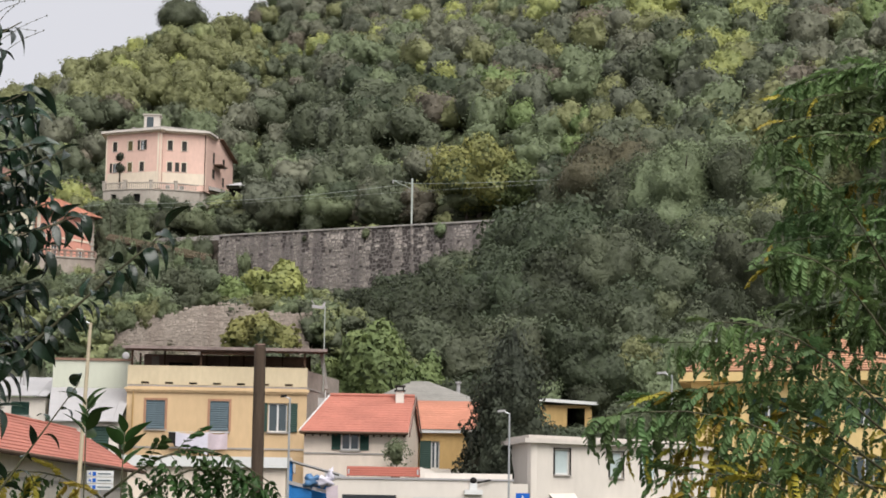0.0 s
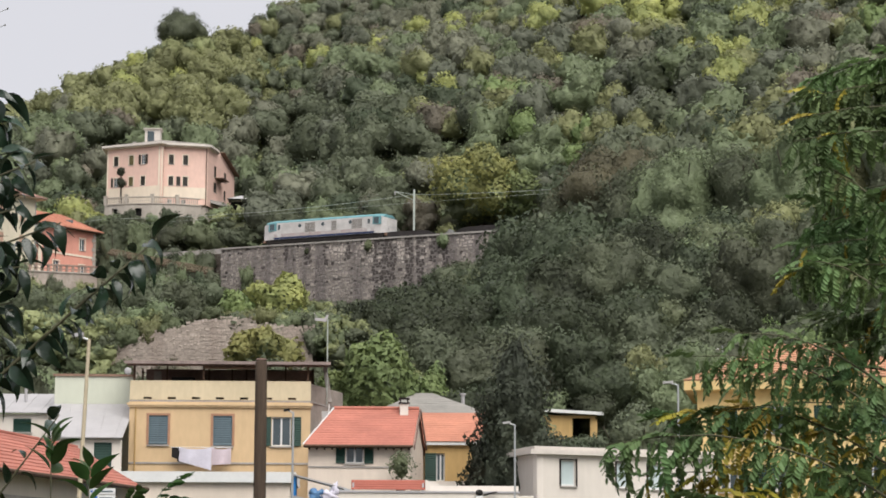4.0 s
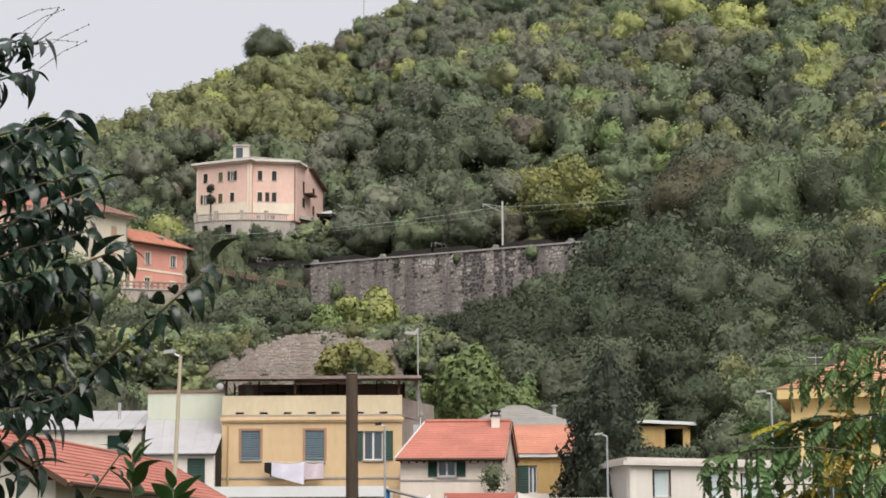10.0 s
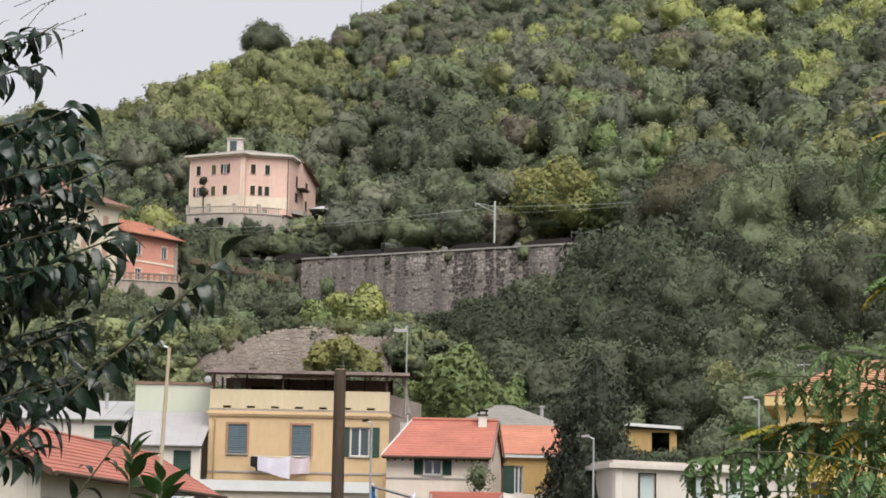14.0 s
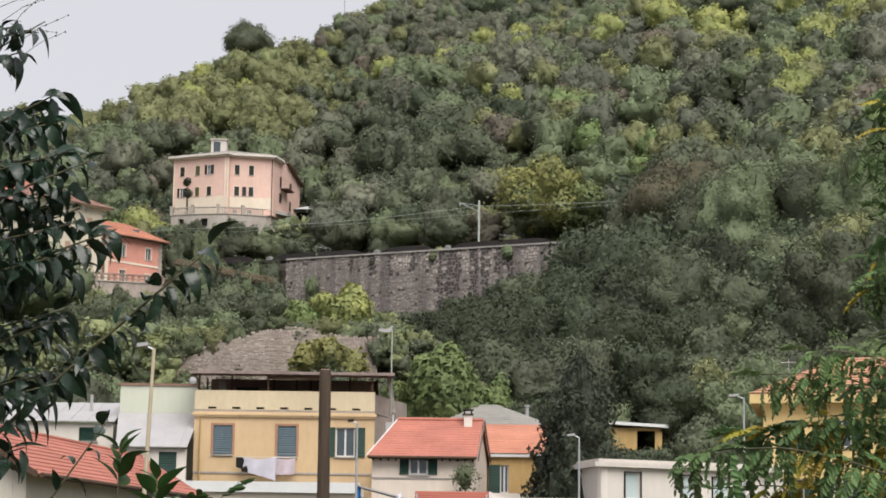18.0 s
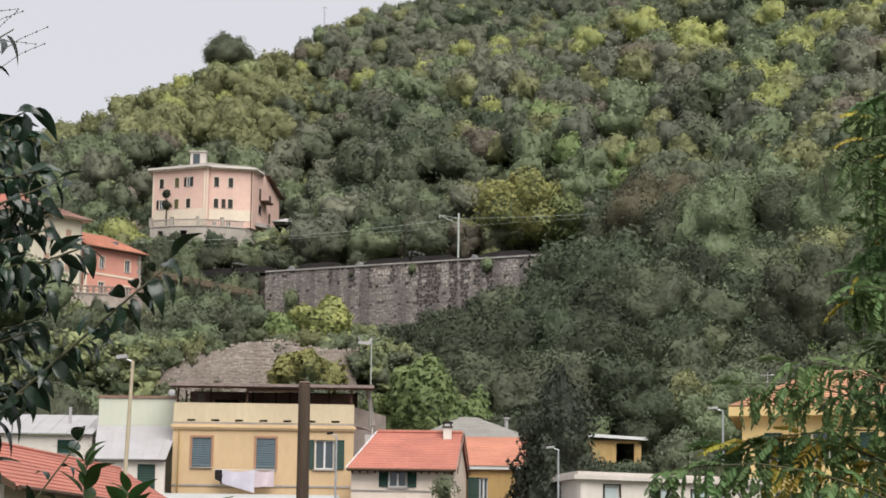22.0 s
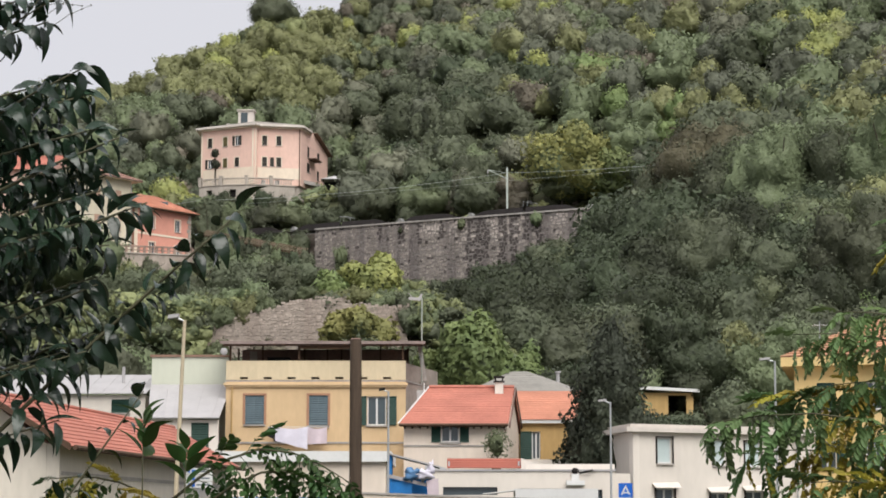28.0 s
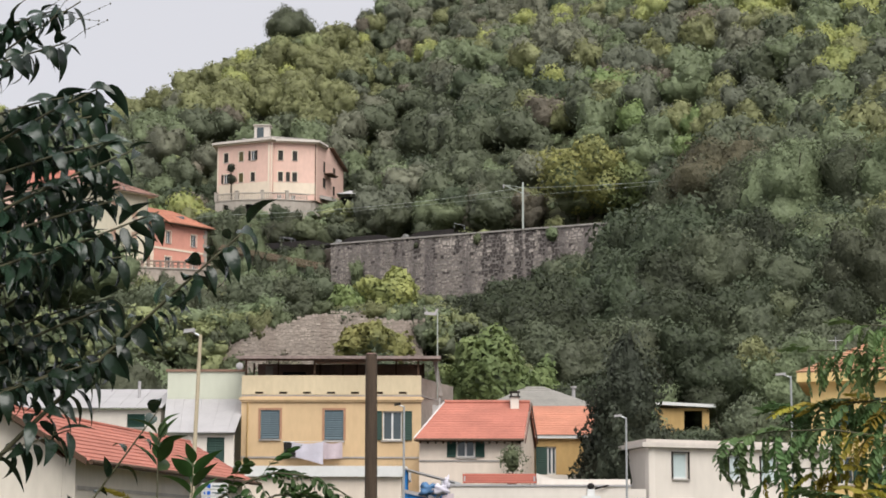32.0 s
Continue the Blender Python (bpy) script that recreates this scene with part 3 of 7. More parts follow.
def yellow_house():
    h = thing("yellow_house", pose(-11.98, 115.0, 0), "yellow plastered house with a covered roof terrace and shutters", "house")
    W, E = 9.92, 9.5
    ops = [(1.07, 7.15, 2.12, 8.75), (4.59, 7.1, 5.64, 8.75), (7.80, 7.1, 8.86, 8.7),
           (1.07, 3.3, 2.12, 4.9), (4.59, 3.3, 5.64, 4.9), (7.80, 3.3, 8.86, 4.9)]
    front = wall(h, (0, 0), (W, 0), 0, E, YELLOW, ops)
    for o in ops[:2]:
        window(front, o, "tilted", SHUT_BLUE, surround=mat_surround, tilt=24)
    window(front, ops[2], "open", SHUT_GREEN)
    for o in ops[3:]:
        window(front, o, "closed", SHUT_BLUE)
    side = wall(h, (W, 0.36), (W + 1.75, 7.0), 0, E, GREY_P, [(2.6, 7.2, 3.5, 8.6)])
    window(side, (2.6, 7.2, 3.5, 8.6), "plain")
    wall(h, (W + 1.75, 7.36), (0, 8.0), 0, E, GREY_P)
    wall(h, (0, 8.0), (0, 0.36), 0, E, YELLOW)
    part("terrace_floor", Form().slab([(0, 0, 9.504), (W, 0, 9.504), (W + 1.75, 7.3, 9.504), (0, 8.3, 9.504)], (0, 0, 0.1)), CONCRETE, h)
    part("string_course", Form().box(-0.12, -0.17, 9.30, W + 0.12, -0.004, 9.44).box(-0.06, -0.11, 9.20, W + 0.06, -0.004, 9.296), YELLOW, h)
    part("string_course", Form().box(0.0, -0.05, 6.1, W, -0.004, 6.2), CONCRETE, h)
    # parapet with drain slots
    slots = [(0.75 + k * 1.32, 0.04, 1.2 + k * 1.32, 0.16) for k in range(7)]
    part("parapet", wall_form(Form(), W, 1.06, slots, 0.2), YELLOW_PALE, h, "pale yellow parapet with drain slots", at=pose(0, -0.02, 9.606))
    part("parapet", wall_form(Form(), 7.0, 0.95, (), 0.2), GREY_P, h, "bare grey parapet", at=pose(W - 0.01, 0.19, 9.606, 0, 0, 75.5))
    # pergola
    for x in (0.15, 3.95, 7.1, 9.7):
        part("post", Form().box(x, 0.22, 9.606, x + 0.11, 0.33, 11.6), BROWN_W, h)
    for x in (0.15, 3.95, 9.9):
        part("post", Form().box(x, 4.8, 9.606, x + 0.11, 4.91, 11.75), BROWN_W, h)
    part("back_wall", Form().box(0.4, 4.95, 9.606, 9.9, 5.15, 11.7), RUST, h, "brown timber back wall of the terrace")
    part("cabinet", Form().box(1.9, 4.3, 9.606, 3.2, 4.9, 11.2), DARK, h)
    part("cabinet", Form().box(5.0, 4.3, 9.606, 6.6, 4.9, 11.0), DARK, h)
    part("hanging_cloth", Form().slab([(0.9, 3.9, 10.3), (1.4, 3.9, 10.3), (1.35, 3.9, 11.5), (0.95, 3.9, 11.5)], (0, 0.03, 0)), GREY_P, h)
    part("curtain", Form().slab([(7.3, 3.4, 9.7), (9.6, 3.4, 9.7), (9.6, 3.4, 11.5), (7.3, 3.4, 11.5)], (0, 0.03, 0)), TILE_OLD, h, "brown sun curtain")
    for k in range(22):
        x = -0.25 + k * 0.51
        part("roof_sheet", Form().slab([(x, -0.35, 11.62 + 0.02 * (k % 2)), (x + 0.53, -0.35, 11.62 + 0.02 * (k % 2)), (x + 0.53, 5.3, 11.95), (x, 5.3, 11.95)], (0, 0, 0.05)), RUST, h)
    part("beam", Form().box(-0.2, 0.18, 11.5, 10.85, 0.34, 11.615), RUST, h)
    part("fascia_board", Form().box(-0.3, -0.42, 11.56, 11.0, -0.37, 11.72), FASCIA, h)
    for x in (1.75, 5.4, 6.2, 8.4):
        part("post", Form().box(x, 2.6, 9.606, x + 0.09, 2.69, 11.7), BROWN_W, h)
    part("shelf", Form().box(3.4, 4.4, 9.606, 4.7, 4.9, 10.9), GREY_P, h)
    part("rolled_blind", Form().tube([(4.0, 0.3, 11.42), (7.2, 0.3, 11.42)], 0.09, 8), TILE_OLD, h, "rolled brown sun blind")
    # satellite dish, clutter on the right flank
    part("satellite_dish", Form().ball((-0.1, -0.3, 11.15), (0.21, 0.07, 0.21), 14, 6), SHEET, h, "", True)
    part("air_conditioner", Form().box(W + 0.35, 1.2, 7.6, W + 0.75, 2.0, 8.3), WHITE_T, h)
    part("air_conditioner", Form().box(W + 0.55, 2.6, 8.7, W + 1.0, 3.4, 9.2), WHITE_T, h)
    part("drain_pipe", Form().tube([(W + 0.2, 0.6, 6.5), (W + 0.25, 0.8, 7.2), (W + 0.95, 2.2, 8.3), (W + 1.0, 2.4, 9.6)], 0.035, 6), WHITE_T, h)
    part("drain_pipe", Form().tube([(0.35, -0.08, 0.2), (0.35, -0.08, 9.2)], 0.045, 6), OCHRE, h)
    part("flue", Form().slab([(W + 0.9, 3.8, 9.8), (W + 1.15, 3.8, 9.8), (W + 0.85, 3.8, 11.8), (W + 0.6, 3.8, 11.8)], (0, 0.2, 0)), CONCRETE, h)


mat_surround = mat("brown_window_surround", (0.45, 0.25, 0.16), 0.85, 0.2, 0.5, 0.1)
yellow_house()


def laundry():
    h = thing("washing_line", pose(-9.6, 114.35, 0), "washing line with pale lilac sheets hung out to dry", "laundry")
    part("line", Form().tube([(0, 0, 6.98), (3.3, 0, 6.98)], 0.015, 5), STEEL, h)
    for x in (0, 3.3):
        part("bracket", Form().tube([(x, 0.64, 6.95), (x, 0, 6.98)], 0.02, 5), STEEL, h)
    dark = Form()
    dark.slab([(0.03, 0.0, 6.45), (0.4, -0.02, 6.3), (0.5, -0.02, 6.97), (0.03, 0, 6.97)], (0, 0.03, 0)).slab([(0.32, 0.04, 6.2), (0.68, 0.04, 6.15), (0.72, 0.04, 6.7), (0.34, 0.04, 6.6)], (0, 0.03, 0))
    part("dark_garment", dark, DARK, h)

    def cloth(x0, x1, drop0, drop1, fold):
        v, f, n, m = [], [], 18, 7
        for j in range(m + 1):
            for i in range(n + 1):
                a, b = i / n, j / m
                drop = (drop0 + (drop1 - drop0) * a) * b
                sag = 0.10 * math.sin(math.pi * a)
                v.append((x0 + (x1 - x0) * a, 0.06 * math.sin(a * fold + b) * (0.3 + b) - 0.03, 6.98 - sag * (1 - b) - drop))
        for j in range(m):
            for i in range(n):
                f.append((j * (n + 1) + i, j * (n + 1) + i + 1, (j + 1) * (n + 1) + i + 1, (j + 1) * (n + 1) + i))
        return v, f
    one = part("sheet", quads("sheet", *cloth(0.42, 2.2, 0.75, 1.25, 11), WHITE_C, True), None, h, "pale lilac sheet")
    two = part("sheet", quads("sheet", *cloth(2.2, 3.25, 0.95, 0.9, 7), PINK_C, True), None, h, "pale pink sheet")
    return one, two


SHEETS = laundry()


def annex():
    h = thing("annex_building", pose(-16.5, 112.0, 0), "pale green blank wall with a grey sheet lean-to roof", "building")
    wall(h, (0, 6.0), (4.35, 6.0), 0, 11.1, PALE_GREEN)
    wall(h, (0, 13.0), (0, 6.36), 0, 11.1, PALE_GREEN)
    part("roof", Form().box(0, 6.36, 11.0, 4.35, 13, 11.08), SHEET, h)
    part("coping", Form().box(-0.1, 5.92, 11.104, 4.45, 6.45, 11.24), TILE_OLD, h)
    low = wall(h, (0.85, 0), (4.45, 0), 0, 7.25, WHITE_P, [(2.15, 5.3, 3.1, 7.1)])
    window(low, (2.15, 5.3, 3.1, 7.1), "closed", SHUT_GREEN)
    wall(h, (0.3, 5.95), (0.85, 0.36), 0, 7.25, WHITE_P)
    for k in range(9):
        x, w, g, v = 0.72 + k * 0.424, 0.42, -0.05 + k * 0.51, 0.505
        part("roof_sheet", Form().slab([(x, -0.35, 7.32), (x + w, -0.35, 7.32), (g + v, 5.95, 9.5), (g, 5.95, 9.5)], (0, 0, 0.05 + 0.012 * (k % 2))), SHEET, h)


annex()


def grey_sheds():
    h = thing("grey_roof_shed", pose(-24.0, 117.0, 0), "low white shed with pale grey sheet roof", "shed")
    w = wall(h, (0, 0), (7.3, 0), 0, 8.9, WHITE_P, [(5.4, 7.9, 6.4, 8.65)])
    window(w, (5.4, 7.9, 6.4, 8.65), "closed", SHUT_GREEN)
    wall(h, (7.3, 0.36), (7.3, 6), 0, 8.9, WHITE_P)
    for k in range(15):
        x = -0.1 + k * 0.5
        part("roof_sheet", Form().slab([(x, -0.3, 8.94), (x + 0.49, -0.3, 8.94), (x + 0.49, 6, 10.4), (x, 6, 10.4)], (0, 0, 0.05 + 0.012 * (k % 2))), SHEET, h)
    part("vent", Form().tube([(5.6, 3, 9.6), (5.6, 3, 10.7)], 0.09, 8), SHEET, h)
    g = thing("grey_roof_shed", pose(-31.0, 119.0, 0), "low white shed with pale grey sheet roof", "shed")
    wall(g, (0, 0), (8.6, 0), 0, 8.9, WHITE_P)
    for k in range(18):
        x = -0.2 + k * 0.5
        part("roof_sheet", Form().slab([(x, -0.3, 8.94), (x + 0.49, -0.3, 8.94), (x + 0.49, 6, 10.3), (x, 6, 10.3)], (0, 0, 0.05 + 0.012 * (k % 2))), SHEET, g)


grey_sheds()


def red_house():
    """Cream house with a red gable roof; ridge runs across, right gable seen obliquely."""
    h = thing("red_roof_house", pose(-2.05, 109.2, 0), "cream house with bright red tiled roof and green shutters", "house")
    W, D, E, R = 5.3, 8.0, 6.95, 9.05
    front = wall(h, (0, 0), (W, 0), 0, E, CREAM, [(1.95, 5.95, 2.9, 6.85), (1.0, 2.6, 2.0, 4.0)])
    window(front, (1.95, 5.95, 2.9, 6.85), "open", SHUT_GREEN)
    window(front, (1.0, 2.6, 2.0, 4.0), "closed", SHUT_GREEN)
    part("band", Form().box(0, -0.05, 5.72, W, -0.004, 5.8), CONCRETE, h)
    g, g2 = Form(), Form()
    g.slab([(W + 0.02, 0.02, 0), (W + 1.0, D, 0), (W + 1.0, D, E), (W + 0.5, D / 2, R - 0.12), (W + 0.02, 0.02, E)], (-0.34, 0, 0))
    g2.slab([(0.34, 0.37, 0), (0.34, D, 0), (0.34, D, E - 0.1), (0.34, 0.37, E - 0.1)], (-0.34, 0, 0))
    part("gable_wall", g, CREAM, h)
    part("gable_wall", g2, CREAM, h)
    wall(h, (W + 0.6, D + 0.36), (0, D + 0.36), 0, E, CREAM)
    tile_rows(h, [(-0.25, -0.5, E - 0.08), (W + 0.15, -0.5, E - 0.08), (W + 0.62, D / 2, R), (1.3, D / 2, R)], TILE_RED, 15, 0.014)
    tile_rows(h, [(W + 1.2, D + 0.7, E - 0.2), (0.8, D + 0.7, E - 0.2), (1.3, D / 2, R), (W + 0.62, D / 2, R)], TILE_RED, 15, 0.014)
    part("ridge_cap", Form().tube([(1.3, D / 2, R + 0.04), (W + 0.62, D / 2, R + 0.04)], 0.11, 8), TILE_RED, h)
    part("gutter", Form().tube([(-0.25, -0.58, E - 0.12), (W + 0.15, -0.58, E - 0.12)], 0.07, 8), BROWN_W, h)
    part("eave_board", Form().box(-0.2, -0.5, E - 0.2, W + 0.1, -0.004, E - 0.1), BROWN_W, h)
    for k in range(14):
        part("rafter_end", Form().box(k * 0.4, -0.48, E - 0.3, k * 0.4 + 0.1, -0.004, E - 0.205), BROWN_W, h)
    part("flashing", Form().slab([(-0.30, -0.5, E - 0.06), (-0.25, -0.5, E - 0.06), (1.30, D / 2, R + 0.02), (1.25, D / 2, R + 0.02)], (0, 0, 0.05)), WHITE_T, h)
    part("barge_board", Form().slab([(W + 0.19, -0.5, E - 0.30), (W + 0.66, D / 2, R - 0.2), (W + 0.66, D / 2, R + 0.04), (W + 0.19, -0.5, E - 0.04)], (0.06, 0, 0)).slab([(W + 0.67, D / 2, R - 0.2), (W + 1.25, D + 0.7, E - 0.4), (W + 1.25, D + 0.7, E - 0.16), (W + 0.67, D / 2, R + 0.04)], (0.06, 0, 0)), RUST, h)
    ch = part("chimney", Form().box(4.85, 3.2, 8.6, 5.3, 3.65, 9.3), WHITE_P, h)
    part("chimney_cap", Form().box(4.78, 3.13, 9.304, 5.37, 3.72, 9.37).box(4.85, 3.2, 9.37, 4.92, 3.65, 9.55).box(5.23, 3.2, 9.37, 5.3, 3.65, 9.55).box(4.78, 3.13, 9.55, 5.37, 3.72, 9.62), GRIME, ch)


red_house()


def ochre_house():
    h = thing("ochre_house", pose(4.35, 117.0, 0), "ochre house with an orange tiled roof and a tall window", "house")
    front = wall(h, (0, 0), (4.6, 0), 0, 7.3, OCHRE, [(0.3, 5.3, 1.1, 6.85)])
    win = window(front, (0.62, 5.3, 1.1, 6.85), "plain")
    part("shutter", shutter_form(0.62, 1.55), SHUT_GREEN, win, at=pose(-0.02, -0.05, 5.3))
    wall(h, (4.6, 0.36), (4.6, 9), 0, 7.3, OCHRE)
    wall(h, (0, 9), (0, 0.36), 0, 7.3, OCHRE)
    part("cornice", Form().box(-0.1, -0.25, 7.304, 4.75, -0.05, 7.5), WHITE_T, h)
    tile_rows(h, [(-0.2, -0.3, 7.5), (4.9, -0.3, 7.5), (4.3, 5.2, 9.45), (-0.2, 5.2, 9.45)], TILE_OR, 13, 0.014)
    part("roof_deck", Form().slab([(0, 0, 7.32), (4.6, 0, 7.32), (4.2, 5.2, 9.3), (0, 5.2, 9.3)], (0, 0, 0.06)), BROWN_W, h)
    part("terrace_wall", Form().box(-0.4, -3.0, 0, 6.5, -2.75, 5.2), WHITE_P, h)
    part("terrace_post", Form().box(5.2, -2.6, 0, 5.75, -2.2, 6.0), OCHRE, h)


ochre_house()


def hip_house():
    h = thing("slate_roof_house", pose(5.4, 138.0, 0), "house behind with a grey slate hip roof", "house")
    x, y, e, r = 3.9, 4.5, 9.9, 11.75
    for p, q in (((-x, -y), (x, -y)), ((x, -y + 0.36), (x, y)), ((-x, y), (-x, -y + 0.36))):
        wall(h, p, q, 3, e - 3, OCHRE)
    c = [(-x - 0.4, -y - 0.4, e), (x + 0.4, -y - 0.4, e), (x + 0.4, y + 0.4, e), (-x - 0.4, y + 0.4, e)]
    rl, rr = (-0.9, 0, r), (0.2, 0, r)
    tile_rows(h, [c[0], c[1], rr, rl], SLATE, 11, 0.012)
    tile_rows(h, [c[1], c[2], rr, rr], SLATE, 11, 0.012)
    tile_rows(h, [c[3], c[0], rl, rl], SLATE, 11, 0.012)
    tile_rows(h, [c[2], c[3], rl, rr], SLATE, 11, 0.012)
    part("flue_pipe", Form().tube([(2.1, -2, 10.0), (2.1, -2, 11.5)], 0.12, 8).tube([(2.1, -2, 11.5), (2.1, -2, 11.62)], 0.2, 8), SHEET, h)


hip_house()


def workshop():
    """Long low cream building with a terrace roof and awning in front of the houses."""
    h = thing("workshop_building", pose(-0.95, 98.0, 0), "long low cream workshop with dark strip windows", "building")
    ops = [(0.95, 3.05, 3.5, 3.42), (4.4, 3.05, 6.6, 3.35), (7.9, 2.3, 8.4, 3.3)]
    w = wall(h, (0, 0), (9.0, 0), 0, 4.15, WHITE_P, ops)
    for o in ops:
        part("dark_glazing", Form().box(o[0], 0.2, o[1], o[2], 0.24, o[3]), GLASS, w)
    wall(h, (9.0, 0.36), (9.0, 5), 0, 4.15, WHITE_P)
    wall(h, (0, 5), (0, 0.36), 0, 4.15, WHITE_P)
    part("roof", Form().box(-0.05, -0.06, 4.154, 9.05, 8, 4.24), SHEET, h)
    part("parapet", Form().box(4.85, 0.3, 4.244, 9.0, 0.5, 4.5), WHITE_P, h)
    part("stair_slab", Form().slab([(4.7, 2.5, 4.25), (6.3, 2.5, 4.25), (4.7, 2.5, 4.85)], (0, 0.6, 0)), WHITE_P, h)
    for k in range(4):
        part("awning_slat", Form().slab([(1.15, 2.4 + k * 0.3, 4.36 + k * 0.12), (4.7, 2.4 + k * 0.3, 4.36 + k * 0.12), (4.7, 2.68 + k * 0.3, 4.46 + k * 0.12), (1.15, 2.68 + k * 0.3, 4.46 + k * 0.12)], (0, 0, 0.04)), AWNING, h)
    for x in (1.2, 4.55):
        part("awning_post", Form().box(x, 2.6, 4.244, x + 0.08, 2.68, 4.7), STEEL, h)
    part("stacked_ladder", Form().slab([(0.1, 1.5, 4.3), (1.0, 1.5, 4.26), (1.1, 1.5, 4.34), (0.1, 1.5, 4.62)], (0, 0.5, 0)).box(0.1, 1.2, 4.244, 1.1, 1.4, 4.32), STEEL, h)
    # small white roof unit with a black fan hood
    part("vent_box", Form().box(6.7, -0.02, 3.5, 7.55, -0.42, 3.72).box(6.95, -0.02, 3.72, 7.3, -0.32, 4.02), WHITE_T, h)
    part("fan_hood", Form().ball((7.12, -0.18, 4.16), (0.17, 0.17, 0.16), 10, 6).slab([(7.3, -0.2, 4.0), (7.95, -0.2, 4.16), (7.95, -0.2, 4.24), (7.3, -0.2, 4.1)], (0, 0.05, 0)), DARK, h)


workshop()


def canopy_van():
    h = thing("white_canopy", pose(3.1, 90.0, 0), "white tarpaulin canopy frame behind the wall", "canopy")
    for x in (0, 1.6, 3.4):
        part("post", Form().box(x, 0, 0, x + 0.06, 0.06, 2.95), STEEL, h)
        part("post", Form().box(x, 2.2, 0, x + 0.06, 2.26, 2.95), STEEL, h)
    part("cover", Form().slab([(-1.4, -0.1, 2.96), (0.0, -0.1, 3.12), (0.0, 2.3, 3.12), (-1.4, 2.3, 2.96)], (0, 0, 0.04)).box(0.0, -0.1, 2.7, 3.55, 2.3, 3.2), WHITE_T, h)


canopy_van()


def white_house():
    h = thing("white_flat_building", pose(9.54, 105.0, 0), "white flat-roofed building with grey window frames", "building")
    E = 6.3
    a, b = (0.0, 0.0), (10.1, 5.4)
    ops = [(1.45, 4.75, 2.35, 6.05), (4.9, 4.7, 5.7, 6.0), (6.9, 4.65, 7.9, 5.95), (1.35, 2.3, 2.45, 3.5), (4.7, 0.1, 5.7, 3.3), (6.9, 2.2, 8.0, 3.4)]
    w = wall(h, a, b, 0, E, WHITE_P, ops)
    for k, o in enumerate(ops):
        win = window(w, o, "blind" if k < 3 else "plain")
        fr = Form().box(o[0] - 0.1, -0.03, o[1] - 0.005, o[0] - 0.002, 0.1, o[3] + 0.06).box(o[2] + 0.002, -0.02, o[1] - 0.005, o[2] + 0.1, 0.1, o[3] + 0.08).box(o[0], -0.03, o[3] + 0.004, o[2], 0.1, o[3] + 0.06)
        part("dark_frame", fr, GRIME, win)
        if k > 2:
            part("awning", Form().slab([(o[0] - 0.25, -0.36, o[3] - 0.0), (o[2] + 0.2, -0.36, o[3] - 0.0), (o[2] + 0.25, -0.01, o[3] + 0.28), (o[0] - 0.25, -0.01, o[3] + 0.22)], (0, 0, 0.04)), CORNICE, win)
    c = (-1.05, 5.5)
    wall(h, c, (-0.02, 0.02), 0, E, WHITE_P)
    wall(h, b, (9.0, 11.0), 0, E, WHITE_P)
    part("roof_slab", Form().slab([(-0.35, -0.5, E + 0.004), (10.6, 5.3, E + 0.004), (9.4, 11.3, E + 0.004), (-1.5, 5.6, E + 0.004)], (0, 0, 0.24)), CORNICE, h)
    part("roof_edge", Form().slab([(-0.15, -0.22, E + 0.246), (10.3, 5.4, E + 0.246), (9.2, 11.0, E + 0.246), (-1.25, 5.6, E + 0.246)], (0, 0, 0.16)), CORNICE, h)
    part("drain_pipe", Form().tube([(9.0, 4.6, 0), (9.0, 4.6, E)], 0.05, 6), STEEL, h)
    wall(h, (-2.0, -1.0), (-0.2, -0.5), 0, 4.2, WHITE_P)


white_house()


def right_house():
    h = thing("yellow_apartment_house", pose(19.4, 115.0, 0, 0, 0, -12), "yellow apartment house with an orange tiled hip roof", "house")
    W, D, E = 12.0, 10.0, 10.3
    ops = [(1.2 + 2.6 * k, z, 2.2 + 2.6 * k, z + 1.5) for k in range(4) for z in (7.9, 4.7)]
    w = wall(h, (0, 0), (W, -1.5), 0, E, YELLOW_B, ops)
    for o in ops:
        window(w, o, "closed" if (o[0] + o[1]) % 1 < 0.5 else "open", SHUT_GREEN)
    wall(h, (0, D), (0, 0.36), 0, E, YELLOW)
    c = [(-0.7, -0.7, E), (W + 0.7, -2.2, E), (W + 0.7, D + 0.7, E), (-0.7, D + 0.7, E)]
    r1, r2 = (4.2, 5.0, 13.3), (8.0, 4.6, 13.3)
    part("eave_slab", Form().slab(c, (0, 0, 0.5)), YELLOW_B, h)
    c = [(p[0], p[1], p[2] + 0.52) for p in c]
    tile_rows(h, [c[0], c[1], r2, r1], TILE_OCH, 15, 0.08)
    tile_rows(h, [c[3], c[0], r1, r1], TILE_OCH, 15, 0.08)
    tile_rows(h, [c[1], c[2], r2, r2], TILE_OCH, 15, 0.08)
    tile_rows(h, [c[2], c[3], r1, r2], TILE_OCH, 15, 0.08)
    part("aerial", Form().tube([(1.4, 1, 11.4), (1.4, 1, 12.9)], 0.02, 5).tube([(1.0, 1, 12.7), (1.8, 1, 12.7)], 0.015, 5), STEEL, h)


right_house()


